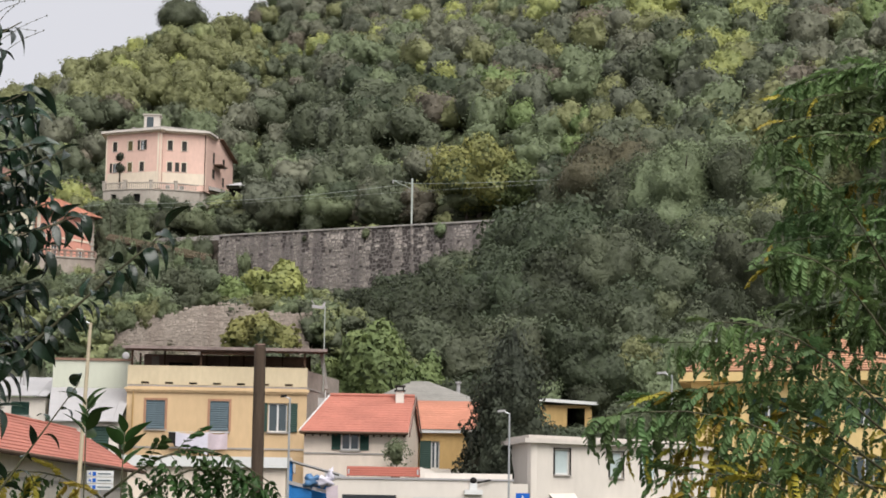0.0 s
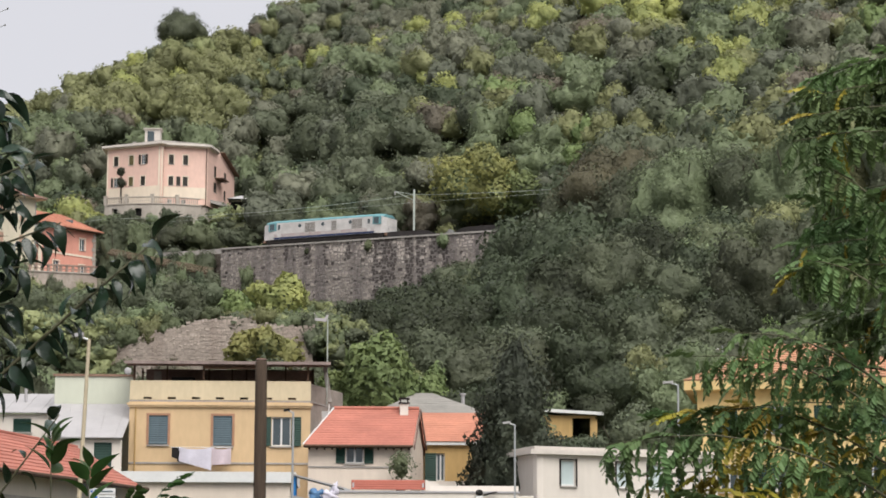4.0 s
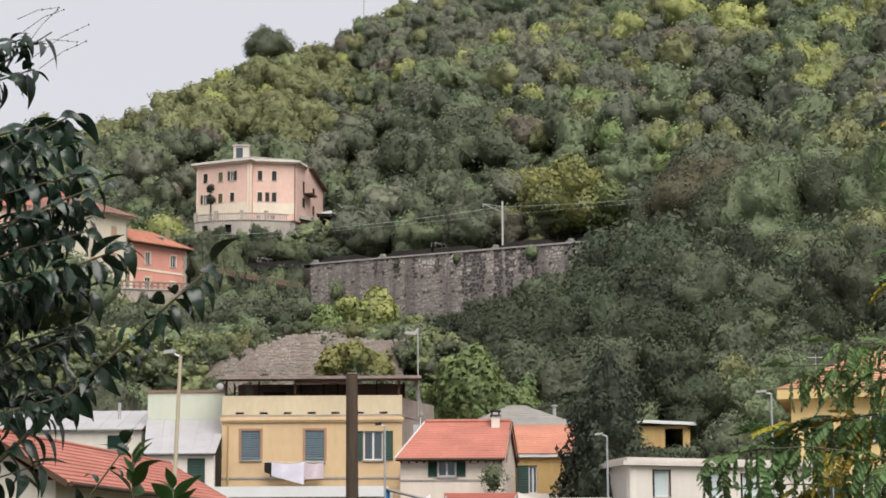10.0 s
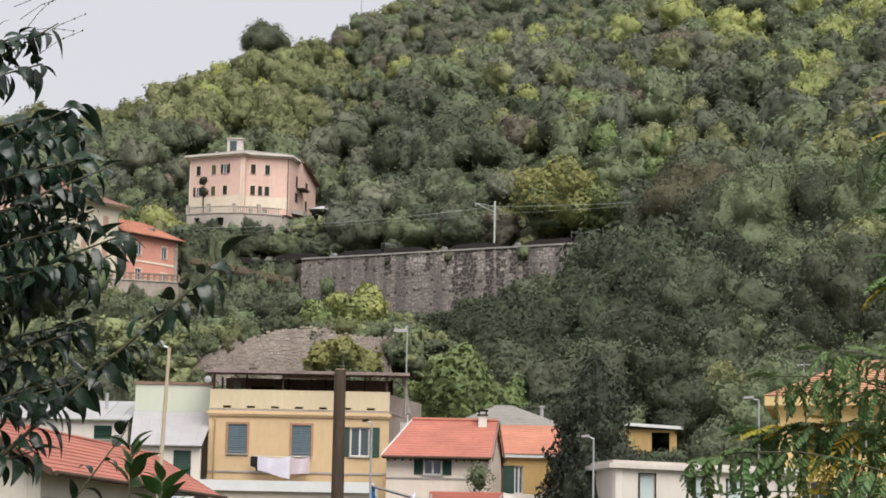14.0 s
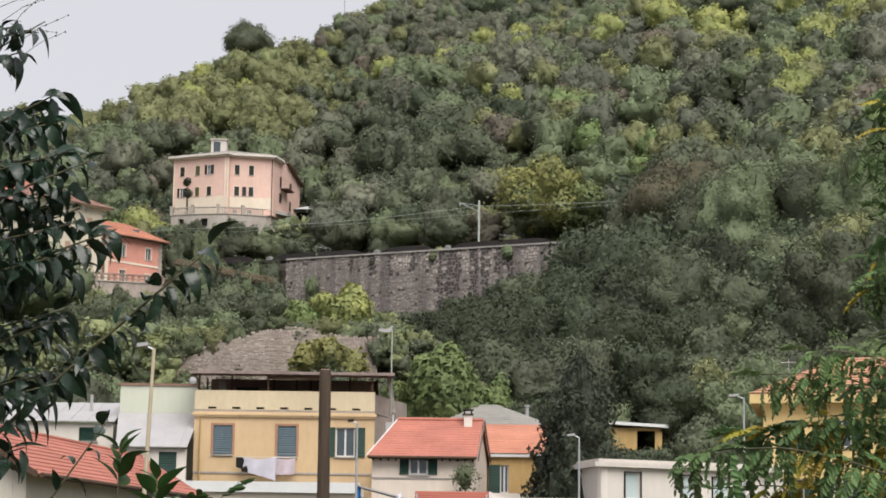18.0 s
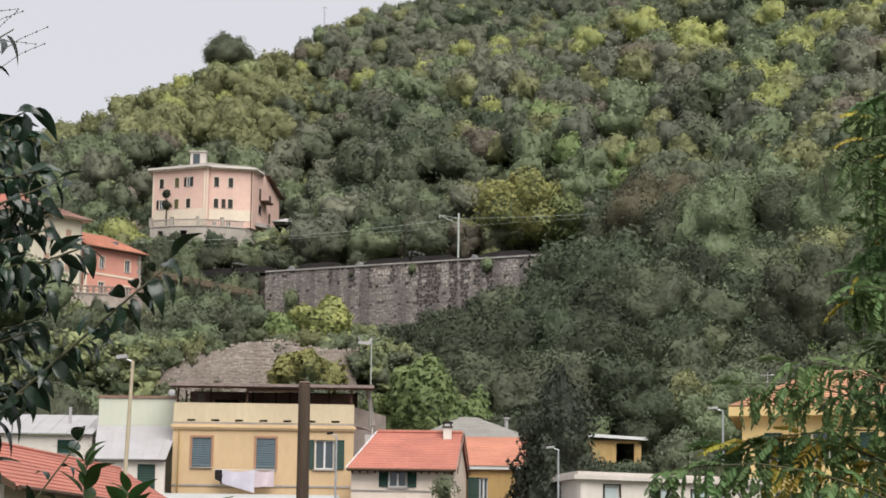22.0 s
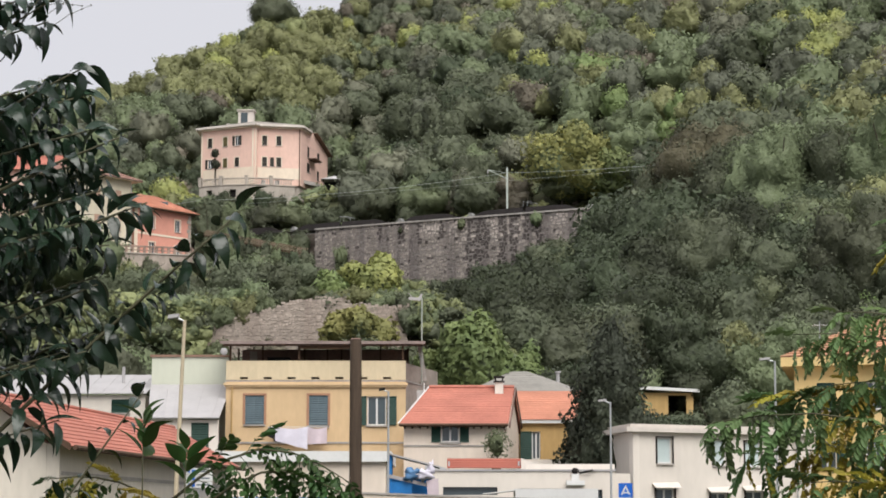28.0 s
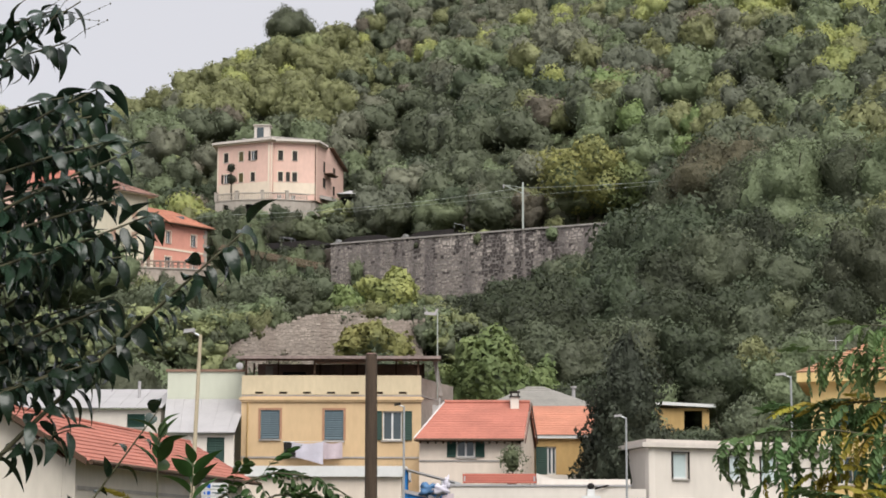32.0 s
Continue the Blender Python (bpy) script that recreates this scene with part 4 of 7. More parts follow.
def hut():
    h = thing("ochre_hut", pose(14.0, 150.0, 7.5), "small ochre hut with a white flat roof slab", "hut")
    wall(h, (0.1, 0), (4.0, 0), 0, 3.6, OCHRE, [(2.1, 1.4, 3.4, 3.4)])
    wall(h, (4.0, 0.36), (4.0, 3.5), 0, 3.6, OCHRE)
    wall(h, (0.1, 3.5), (0.1, 0.36), 0, 3.6, OCHRE)
    # inner wall in near-black: the shade inside the opening is painted on
    part("inner_wall", Form().box(0.5, 2.8, 0, 3.6, 2.9, 3.5), DARK, h)
    part("roof_slab", Form().slab([(-0.3, -0.5, 3.85), (4.4, -0.5, 3.604), (4.4, 4, 3.604), (-0.3, 4, 3.85)], (0, 0, 0.22)), WHITE_T, h)


hut()


# ---- poles, lamps, sign ----
def street_lamp(x, y, height, arm, label="slim galvanised street lamp with a flat head", paint=STEEL, head=SHEET):
    h = thing("street_lamp", pose(x, y, 0), label, "street lamp", "street lamps")
    part("pole", Form().tube([(0, 0, 0), (0, 0, 0.8), (0, 0, height)], [0.075, 0.06, 0.042], 10), paint, h)
    part("arm", Form().tube([(0, 0, height - 0.03), (arm * 0.5, 0, height + 0.05)], 0.03, 7), STEEL, h)
    a, b = sorted((arm * 0.35, arm))
    part("head", Form().slab([(a, -0.11, height + 0.02), (b, -0.11, height + 0.06), (b, 0.11, height + 0.06), (a, 0.11, height + 0.02)], (0, 0, 0.09)), head, h)
    return h


lamp = street_lamp(-6.45, 50.0, 6.55, -0.40, "slim tan street lamp with a flat head, leaning a little", TAN_PAINT)
lamp.matrix_basis = pose(-6.45, 50.0, 0, 0, 2.0, 0)
street_lamp(13.55, 85.0, 8.3, -0.62)
street_lamp(7.62, 95.0, 7.2, -0.55)
street_lamp(-2.28, 87.2, 7.2, -0.4, "slim grey street lamp with a small dark head", head=DARK)


def utility_pole():
    h = thing("utility_pole", pose(-1.93, 46.0, 0), "dark tarred wooden utility pole with a flat top", "pole")
    part("shaft", Form().tube([(0, 0, 0), (0.01, 0, 2.5), (0, 0, 5.66), (0, 0, 5.72)], [0.155, 0.14, 0.128, 0.115], 16), POLE_W, h, "", True)
    part("tin_cap", Form().tube([(0, 0, 5.724), (0, 0, 5.75)], [0.13, 0.10], 14), RUST, h)


utility_pole()


def crossing_sign():
    h = thing("crossing_sign", pose(7.85, 92.0, 0), "square blue pedestrian crossing sign with a white triangle", "road sign")
    part("post", Form().tube([(0.0, 0.08, 0), (0.0, 0.08, 2.4), (0.15, 0.06, 2.9), (0.15, 0.04, 3.45)], 0.035, 8), STEEL, h)
    part("panel", Form().box(-0.15, 0.0, 2.86, 0.46, 0.03, 3.48), SIGN_B, h)
    part("triangle", Form().slab([(-0.06, -0.006, 2.98), (0.02, -0.006, 2.98), (0.155, -0.006, 3.26), (0.29, -0.006, 2.98), (0.37, -0.006, 2.98), (0.155, -0.006, 3.4)], (0, 0.004, 0)).box(0.04, -0.006, 3.03, 0.27, -0.002, 3.09), WHITE_T, h)


crossing_sign()


def wall_sign():
    h = thing("direction_sign", pose(-8.1, 66.0, 0), "white direction sign with blue and grey bars", "road sign")
    part("post", Form().tube([(0.4, 0.06, 0), (0.4, 0.06, 3.4)], 0.035, 8), STEEL, h)
    for k in range(3):
        row = part("panel", Form().box(0, 0, 2.82 + k * 0.21, 0.84, 0.03, 3.01 + k * 0.21), WHITE_T, h)
        part("bar", Form().box(0.34, -0.008, 2.89 + k * 0.21, 0.76, -0.004, 2.93 + k * 0.21), SHUT_BLUE, row)
        part("arrow", Form().slab([(0.05, -0.008, 2.91 + k * 0.21), (0.13, -0.008, 2.85 + k * 0.21), (0.13, -0.008, 2.97 + k * 0.21)], (0, 0.004, 0)), SIGN_B, row)
        part("symbol", Form().box(0.18, -0.008, 2.85 + k * 0.21, 0.29, -0.004, 2.97 + k * 0.21), SIGN_B, row)
    b = thing("blue_hoarding", pose(-7.4, 72.0, 0), "bright blue sheet hoarding below the shed", "hoarding")
    for k in range(4):
        part("panel", Form().box(0.02 + k * 0.86, 0, 0.05, 0.85 + k * 0.86, 0.04, 2.6), BLUE_B, b)
    for k in range(5):
        part("post", Form().box(k * 0.86 - 0.02, 0.045, 0, k * 0.86 + 0.04, 0.10, 2.55), STEEL, b)


wall_sign()


def antenna():
    h = thing("tv_aerial", pose(-1.2, 118.0, 9.6), "thin roof pole with a white panel aerial", "aerial")
    part("pole", Form().tube([(0, 0, 0), (0, 0, 4.9)], 0.035, 7), GREY_PAINT, h)
    part("panel", Form().slab([(-0.75, 0, 4.78), (-0.1, 0, 4.72), (0.05, 0, 5.1), (-0.05, 0, 5.12), (-0.2, 0, 4.9), (-0.75, 0, 4.95)], (0, 0.08, 0)), SHEET, h)
    part("crossbar", Form().tube([(-0.8, 0.04, 5.2), (-0.55, 0.04, 4.9)], 0.02, 5), SHEET, h)


antenna()


# ---- stone walls ----
def stones(owner, start, along, length, height, top_at, material, size, depth=0.3, limit=300, stain=None, grade=0.0):
    """Courses of uneven stones on a wall face; the first ones are parts, the rest one joined part."""
    rnd = random.Random(7)
    shapes = []
    for k in range(6):
        j = [rnd.uniform(-0.13, 0.13) for _ in range(8)]
        pts = [(0.02 + abs(j[0]), 0, 0.02 + abs(j[1])), (0.97 - abs(j[2]), 0, 0.04 + abs(j[3])), (0.97 - abs(j[4]), 0, 0.96 - abs(j[5])), (0.03 + abs(j[6]), 0, 0.96 - abs(j[7]))]
        f = Form()
        back = [(p[0] - (p[0] - 0.5) * 0.02, 0.5, p[2]) for p in pts]
        front = [(p[0] + (0.5 - p[0]) * 0.16, -0.5, p[2] + (0.5 - p[2]) * 0.16) for p in pts]
        f.poly(front)
        for a in range(4):
            b = (a + 1) % 4
            f.poly([back[a], back[b], front[b], front[a]])
        shapes.append(f)
    meshes = [s.mesh("stone", material) for s in shapes]
    dark = [s.mesh("stone", STAIN) for s in shapes]
    rest, wet = Form(), Form()
    placed = []
    z, row = 0.0, 0
    while z < height:
        h = size * rnd.uniform(0.55, 1.0)
        x = -rnd.uniform(0, size)
        while x < length:
            w = size * rnd.choice((rnd.uniform(0.6, 1.0), rnd.uniform(0.9, 1.7)))
            if z + h * 0.6 < top_at(x + w / 2) and x > -0.1 and x + w < length + 0.2:
                placed.append((x, z + rnd.uniform(-0.28, 0.28) * size, w, h * rnd.uniform(0.65, 1.45)))
            x += w
        z += h
    ang = math.degrees(math.atan2(along[1], along[0]))
    placed.sort(key=lambda s: -s[1] + 0.2 * abs(s[0] - length * 0.5))
    for k, (x, z, w, h) in enumerate(placed):
        i = rnd.randrange(6)
        m = pose(start[0] + along[0] * x, start[1] + along[1] * x, start[2] + z - grade * x, 0, rnd.uniform(-6, 6), ang) @ Matrix.Diagonal((w, depth * rnd.uniform(0.35, 1.0), h, 1))
        st = stain and stain(x + w / 2, z + h / 2, rnd)
        if k < limit:
            ob = part("stone", (dark if st else meshes)[i], None, owner)
            ob.matrix_basis = m
        else:
            to = wet if st else rest
            n = len(to.v)
            to.v += [m @ Vector(p) for p in shapes[i].v]
            to.f += [tuple(n + q for q in f) for f in shapes[i].f]
    for form, ma in ((rest, material), (wet, STAIN)):
        if form.v:
            tagged(part("stone_courses", form, ma, owner), kind="stuff")


def railway_wall():
    a = RAIL_A - RAIL_T * 0.3
    L = 52.8
    h = thing("railway_wall", pose(0, 0, 0), "tall grey stone retaining wall with dark water stains", "retaining wall", kind="structure")
    f = Form()
    f.xf = pose(a.x, a.y, 30.0 + RAIL_GRADE * 26.3, 0, math.degrees(math.atan(RAIL_GRADE)), math.degrees(math.atan2(RAIL_T.y, RAIL_T.x)))
    f.box(0, 0.0, 0, L, 1.2, 9.0)
    part("core", f, MORTAR, h)
    streaks = [(23.6, 0.9, 9), (24.8, 1.3, 7.5), (26.0, 0.8, 5), (28.4, 1.2, 7.5), (30.0, 1.2, 7), (31.6, 0.8, 3.2), (33.4, 0.9, 5.5), (19.5, 0.7, 2.5), (13.4, 0.9, 2.6), (10.2, 0.6, 1.8), (16.0, 0.6, 3.0)]

    def stain(x, z, rnd):
        return rnd.random() < (0.97 if any(abs(x - c) < w * 0.5 and z > 9.0 - d for c, w, d in streaks) else 0.035)
    stones(h, (a.x, a.y, 30.0 + RAIL_GRADE * 26.3), (RAIL_T.x, RAIL_T.y), L, 8.9, lambda x: 9.0, STONE, 0.46, 0.16, 300, stain, RAIL_GRADE)
    for k in range(26):
        g = Form()
        g.xf = f.xf
        g.box(k * 2.0, -0.22, 9.004, k * 2.0 + 1.97, 1.25, 9.2)
        part("coping_stone", g, CONCRETE, h)


railway_wall()


def garden_wall():
    h = thing("terrace_wall", pose(0, 0, 0), "rough brown rubble terrace wall behind the houses", "retaining wall", kind="structure")

    xs = [0, 1.2, 2.8, 5.6, 6.4, 10.2, 10.7, 14.7]
    zs = [1.6, 2.3, 2.9, 3.6, 4.0, 4.15, 3.75, 3.45]

    def top(x):
        return float(np.interp(x, xs, zs))
    core = Form()
    core.slab([(-17.3 + x, 150.0, 13.9 + top(x) - 0.12) for x in xs] + [(-2.6, 150.0, 12.5), (-17.3, 150.0, 12.5)], (0, 0.8, 0))
    part("core", core, STONE_W, h)
    stones(h, (-17.3, 150.0, 13.9), (1, 0), 14.7, 4.1, top, STONE_W, 0.27, 0.10, 300)


garden_wall()


# ---- railway ----
def track_point(a, s=3.4):
    """A place on the track, a metres towards the left, s metres behind the wall's face."""
    p = RAIL_A - RAIL_T * a + RAIL_N * s
    return p


def rail_height(a):
    """Height of the track bed a metres towards the left."""
    return 38.5 + RAIL_GRADE * (a + 26)


TRACK_ANGLE = math.degrees(math.atan2(-RAIL_T.y, -RAIL_T.x))   # travel direction


def railway():
    h = thing("railway_track", pose(0, 0, 0), "single railway track on brown ballast", "railway", kind="structure")
    p = track_point(0)
    base = pose(p.x, p.y, rail_height(0), 0, -math.degrees(math.atan(RAIL_GRADE)), TRACK_ANGLE)
    f = Form()
    f.xf = base
    f.slab([(-560, -1.9, 0.02), (560, -1.9, 0.02), (560, 1.9, 0.02), (-560, 1.9, 0.02)], (0, 0, 0.25))
    part("ballast", f, BALLAST, h)
    g = Form()
    g.xf = base
    g.box(-560, -7.0, -6.0, 560, 2.7, 0.015)
    part("track_bed", g, BALLAST, h)
    for y in (-0.75, 0.75):
        r = Form()
        r.xf = base
        r.box(-560, y - 0.035, 0.28, 560, y + 0.035, 0.43)
        part("rail", r, RUST, h)
    # light fence panels behind the track
    for k in range(14):
        g = Form()
        g.xf = base
        x = -38 + k * 4.2
        g.box(x, -3.2, 0, x + 4.0, -3.1, 1.75)
        part("concrete_panel", g, CONCRETE, h)


railway()


def catenary():
    p = RAIL_A + RAIL_T * 24.9 + RAIL_N * 6.3
    h = thing("catenary_mast", pose(p.x, p.y, rail_height(-24.9)), "pale green steel catenary mast with a bracket arm", "mast")
    part("column", Form().box(-0.11, -0.13, 0, 0.11, 0.13, 7.6), GREY_PAINT, h)
    q = RAIL_N * -2.9
    part("bracket", Form().tube([(0, 0, 6.2), (q.x - 0.9, q.y, 6.9)], 0.06, 6).tube([(0, 0, 6.95), (q.x - 0.9, q.y, 6.9)], 0.035, 6), GREY_PAINT, h)
    part("insulator", Form().tube([(q.x - 0.9, q.y, 6.5), (q.x - 0.9, q.y, 6.9)], 0.09, 8), SHEET, h)
    lines = thing("contact_wire", pose(0, 0, 0), "thin overhead contact wires along the track", "cable")
    for z, sag in ((44.9, 0.7), (43.9, 0.1)):
        for a, b in ((-75, -26.2), (-26.2, 22), (22, 70)):
            pts = []
            for k in range(13):
                w = k / 12
                c = track_point(a + (b - a) * w)
                pts.append((c.x, c.y, z + RAIL_GRADE * (a + (b - a) * w + 26) - sag * 4 * w * (1 - w)))
            part("wire", Form().tube(pts, 0.026 if sag > 0.5 else 0.014, 5), GREY_PAINT, lines)


catenary()


def locomotive():
    """Four-axle-pair electric engine; x points to travel, origin on the rail at its middle."""
    h = thing("locomotive", pose(0, 0, 0), "dirty white electric locomotive with a teal roof", "locomotive")
    L, W = 18.5, 1.48
    prof = [(-W, 1.25), (-W, 3.35), (-W + 0.12, 3.62), (-0.9, 3.95), (0.9, 3.95), (W - 0.12, 3.62), (W, 3.35), (W, 1.25)]

    def loft(p, rings):
        f = Form()
        n = len(p)
        for x, sy, dz in rings:
            f.v += [Vector((x, y * sy, z + (dz if z > 2.6 else 0))) for y, z in p]
        for r in range(len(rings) - 1):
            for k in range(n - 1):
                f.f.append((r * n + k, r * n + k + 1, (r + 1) * n + k + 1, (r + 1) * n + k))
            f.f.append((r * n + n - 1, r * n, (r + 1) * n, (r + 1) * n + n - 1))
        f.f.append(tuple(range(n)))
        m = (len(rings) - 1) * n
        f.f.append(tuple(range(m + n - 1, m - 1, -1)))
        return f
    e = L / 2
    body = [p if p[1] < 3.4 else (p[0], min(p[1], 3.4)) for p in prof]
    part("body", loft([(-W, 1.25), (-W, 3.36), (W, 3.36), (W, 1.25)], [(-e, 0.78, -0.25), (-e + 0.75, 0.9, 0), (-e + 1.6, 1, 0), (e - 1.6, 1, 0), (e - 0.75, 0.9, 0), (e, 0.78, -0.25)]), TRAIN_W, h)
    part("roof", loft([(-W, 3.364), (-W + 0.06, 3.5), (-0.9, 3.72), (0.9, 3.72), (W - 0.06, 3.5), (W, 3.364)], [(-e + 0.35, 0.84, -0.1), (-e + 1.6, 1, 0), (e - 1.6, 1, 0), (e - 0.35, 0.84, -0.1)]), TEAL, h)
    part("underframe", Form().box(-e + 0.5, -1.35, 0.75, e - 0.5, 1.35, 1.246), GRIME, h)
    for c in (-6.1, 0.0, 6.1):
        b = part("bogie", Form().box(c - 2.0, -1.2, 0.35, c + 2.0, 1.2, 0.746), GRIME, h)
        for dx in (-1.35, 1.35):
            for y in (-0.78, 0.78):
                part("wheel", Form().tube([(c + dx, y - 0.07, 0.62), (c + dx, y + 0.07, 0.62)], 0.62, 16), GRIME, b)
    for s in (-1, 1):
        g = Form().slab([(s * (e - 0.28), -0.95, 2.45), (s * (e - 0.28), 0.95, 2.45), (s * (e - 0.42), 0.9, 3.2), (s * (e - 0.42), -0.9, 3.2)], (s * 0.16, 0, 0))
        part("windscreen", g, GLASS, h)
        part("buffer_beam", Form().box(*sorted((s * (e + 0.02), s * (e - 0.3)))[:1], -1.3, 0.9, sorted((s * (e + 0.02), s * (e - 0.3)))[1], 1.3, 1.24), TILE_OLD, h)
        for y in (-0.85, 0.85):
            part("buffer", Form().tube([(s * e, y, 1.05), (s * (e + 0.5), y, 1.05)], [0.1, 0.2], 10), GRIME, h)
            part("headlight", Form().tube([(s * (e - 0.02), y, 1.75), (s * (e + 0.05), y, 1.75)], 0.12, 10), SHEET, h)
        for y in (-1, 1):
            a, b2 = sorted((s * (e - 1.05), s * (e - 1.75)))
            part("cab_band", Form().box(min(a, b2) - 0.35, y * 1.42, 2.35, max(a, b2) + 0.2, y * (W + 0.015), 3.36), TEAL, h)
            part("cab_window", Form().box(a, y * 1.42, 2.48, b2, y * (W + 0.03), 3.25), GLASS, h)
            a, b2 = sorted((s * (e - 2.2), s * (e - 2.75)))
            part("cab_door", Form().box(a, y * 1.42, 1.5, b2, y * (W + 0.02), 3.25), TRAIN_W, h)
            part("door_window", Form().box(a + 0.1, y * 1.42, 2.5, b2 - 0.1, y * (W + 0.035), 3.1), GLASS, h)
    for y in (-1, 1):
        for x in (-4.0, 0.1, 3.6):
            part("porthole", Form().tube([(x, y * 1.4, 2.85), (x, y * (W + 0.025), 2.85)], 0.24, 14), GLASS, h)
        for x in (-5.4, -4.6, -1.6, 1.6, 2.4):
            for k in range(6):
                part("louvre", Form().slab([(x - 0.38, y * (W + 0.005), 2.0 + k * 0.2), (x + 0.38, y * (W + 0.005), 2.0 + k * 0.2), (x + 0.38, y * (W + 0.05), 2.1 + k * 0.2), (x - 0.38, y * (W + 0.05), 2.1 + k * 0.2)], (0, 0, 0.05)), CONCRETE, h)
        part("stripe", Form().box(-e + 1.7, y * (W + 0.004), 1.27, e - 1.7, y * (W + 0.012), 1.52), STRIPE_B, h)
        part("grimy_band", Form().box(-e + 1.7, y * (W + 0.003), 1.53, e - 1.7, y * (W + 0.008), 1.95), TRAIN_G, h)
    for x in (-5.2, 4.2):
        part("pantograph", Form().tube([(x, 0, 4.0), (x + 1.3, 0, 4.35), (x, 0, 4.65)], 0.035, 6).box(x - 0.1, -0.7, 4.63, x + 0.1, 0.7, 4.69), GRIME, h)
    return h


def pocket_wagon():
    """Empty low pocket wagon: deep middle well side frames, raised ends."""
    h = thing("pocket_wagon", pose(0, 0, 0), "empty dark low pocket wagon with arched side frames", "railway wagon", "train wagons")
    e = 13.55
    mid = [(-3.9, 0.68), (-2.9, 1.12), (-2.1, 1.24), (0, 1.28), (2.1, 1.24), (2.9, 1.12), (3.9, 0.68)]
    end = [(e - 6.9, 0.68), (e - 5.9, 1.1), (e - 5.1, 1.22), (e, 1.26)]
    for y in (-1.42, 1.34):
        for pts in (mid, end, [(-x, z) for x, z in reversed(end)]):
            f = Form()
            p = [(x, y, z) for x, z in pts]
            f.slab([(pts[0][0], y, 0.42), (pts[-1][0], y, 0.42)] + p[::-1], (0, 0.08, 0))
            part("side_frame", f, WAGON, h)
        part("side_sill", Form().box(-e, y + 0.002, 0.42, e, y + 0.078, 0.58), WAGON, h)
    part("floor", Form().box(-e + 0.1, -1.338, 0.5, e - 0.1, 1.338, 0.62), WAGON_F, h)
    for x in (-5.3, 5.3):
        part("trailer_hitch", Form().box(x - 0.4, -0.5, 0.62, x + 0.4, 0.5, 0.95).slab([(x - 0.25, -0.4, 0.95), (x + 0.25, -0.4, 0.95), (x + 0.15, -0.4, 1.25), (x - 0.15, -0.4, 1.25)], (0, 0.8, 0)), WAGON_F, h)
    for c in (-e + 1.9, 0, e - 1.9):
        b = part("bogie", Form().box(c - 1.5, -1.1, 0.2, c + 1.5, 1.1, 0.41), GRIME, h)
        for dx in (-0.9, 0.9):
            for y in (-0.78, 0.78):
                part("wheel", Form().tube([(c + dx, y - 0.06, 0.44), (c + dx, y + 0.06, 0.44)], 0.43, 14), GRIME, b)
    for s in (-1, 1):
        for y in (-0.85, 0.85):
            part("buffer", Form().tube([(s * e, y, 1.0), (s * (e + 0.2), y, 1.0)], [0.1, 0.19], 8), GRIME, h)
        part("handrail", Form().tube([(s * (e - 0.1), -1.2, 1.4), (s * (e - 0.1), -1.2, 2.0), (s * (e - 0.1), 1.2, 2.0), (s * (e - 0.1), 1.2, 1.4)], 0.03, 5), STEEL, h)
    return h


LOCO = locomotive()
WAGONS = [pocket_wagon()]
for _ in range(15):
    WAGONS.append(copy_thing(WAGONS[0], pose(0, 0, 0)))


def hill_pole(x, y, height):
    h = thing("hill_pole", pose(x, y, ground(x, y) - 0.3), "thin pale pole among the trees", "pole", "hill poles")
    part("shaft", Form().tube([(0, 0, 0), (0, 0, height)], [0.16, 0.1], 8), STEEL, h)
    part("crossarm", Form().box(-0.8, -0.06, height - 0.6, 0.8, 0.06, height - 0.45), STEEL, h)


hill_pole(-18.4, 508.0, 10.5)
hill_pole(49.0, 500.0, 13.0)


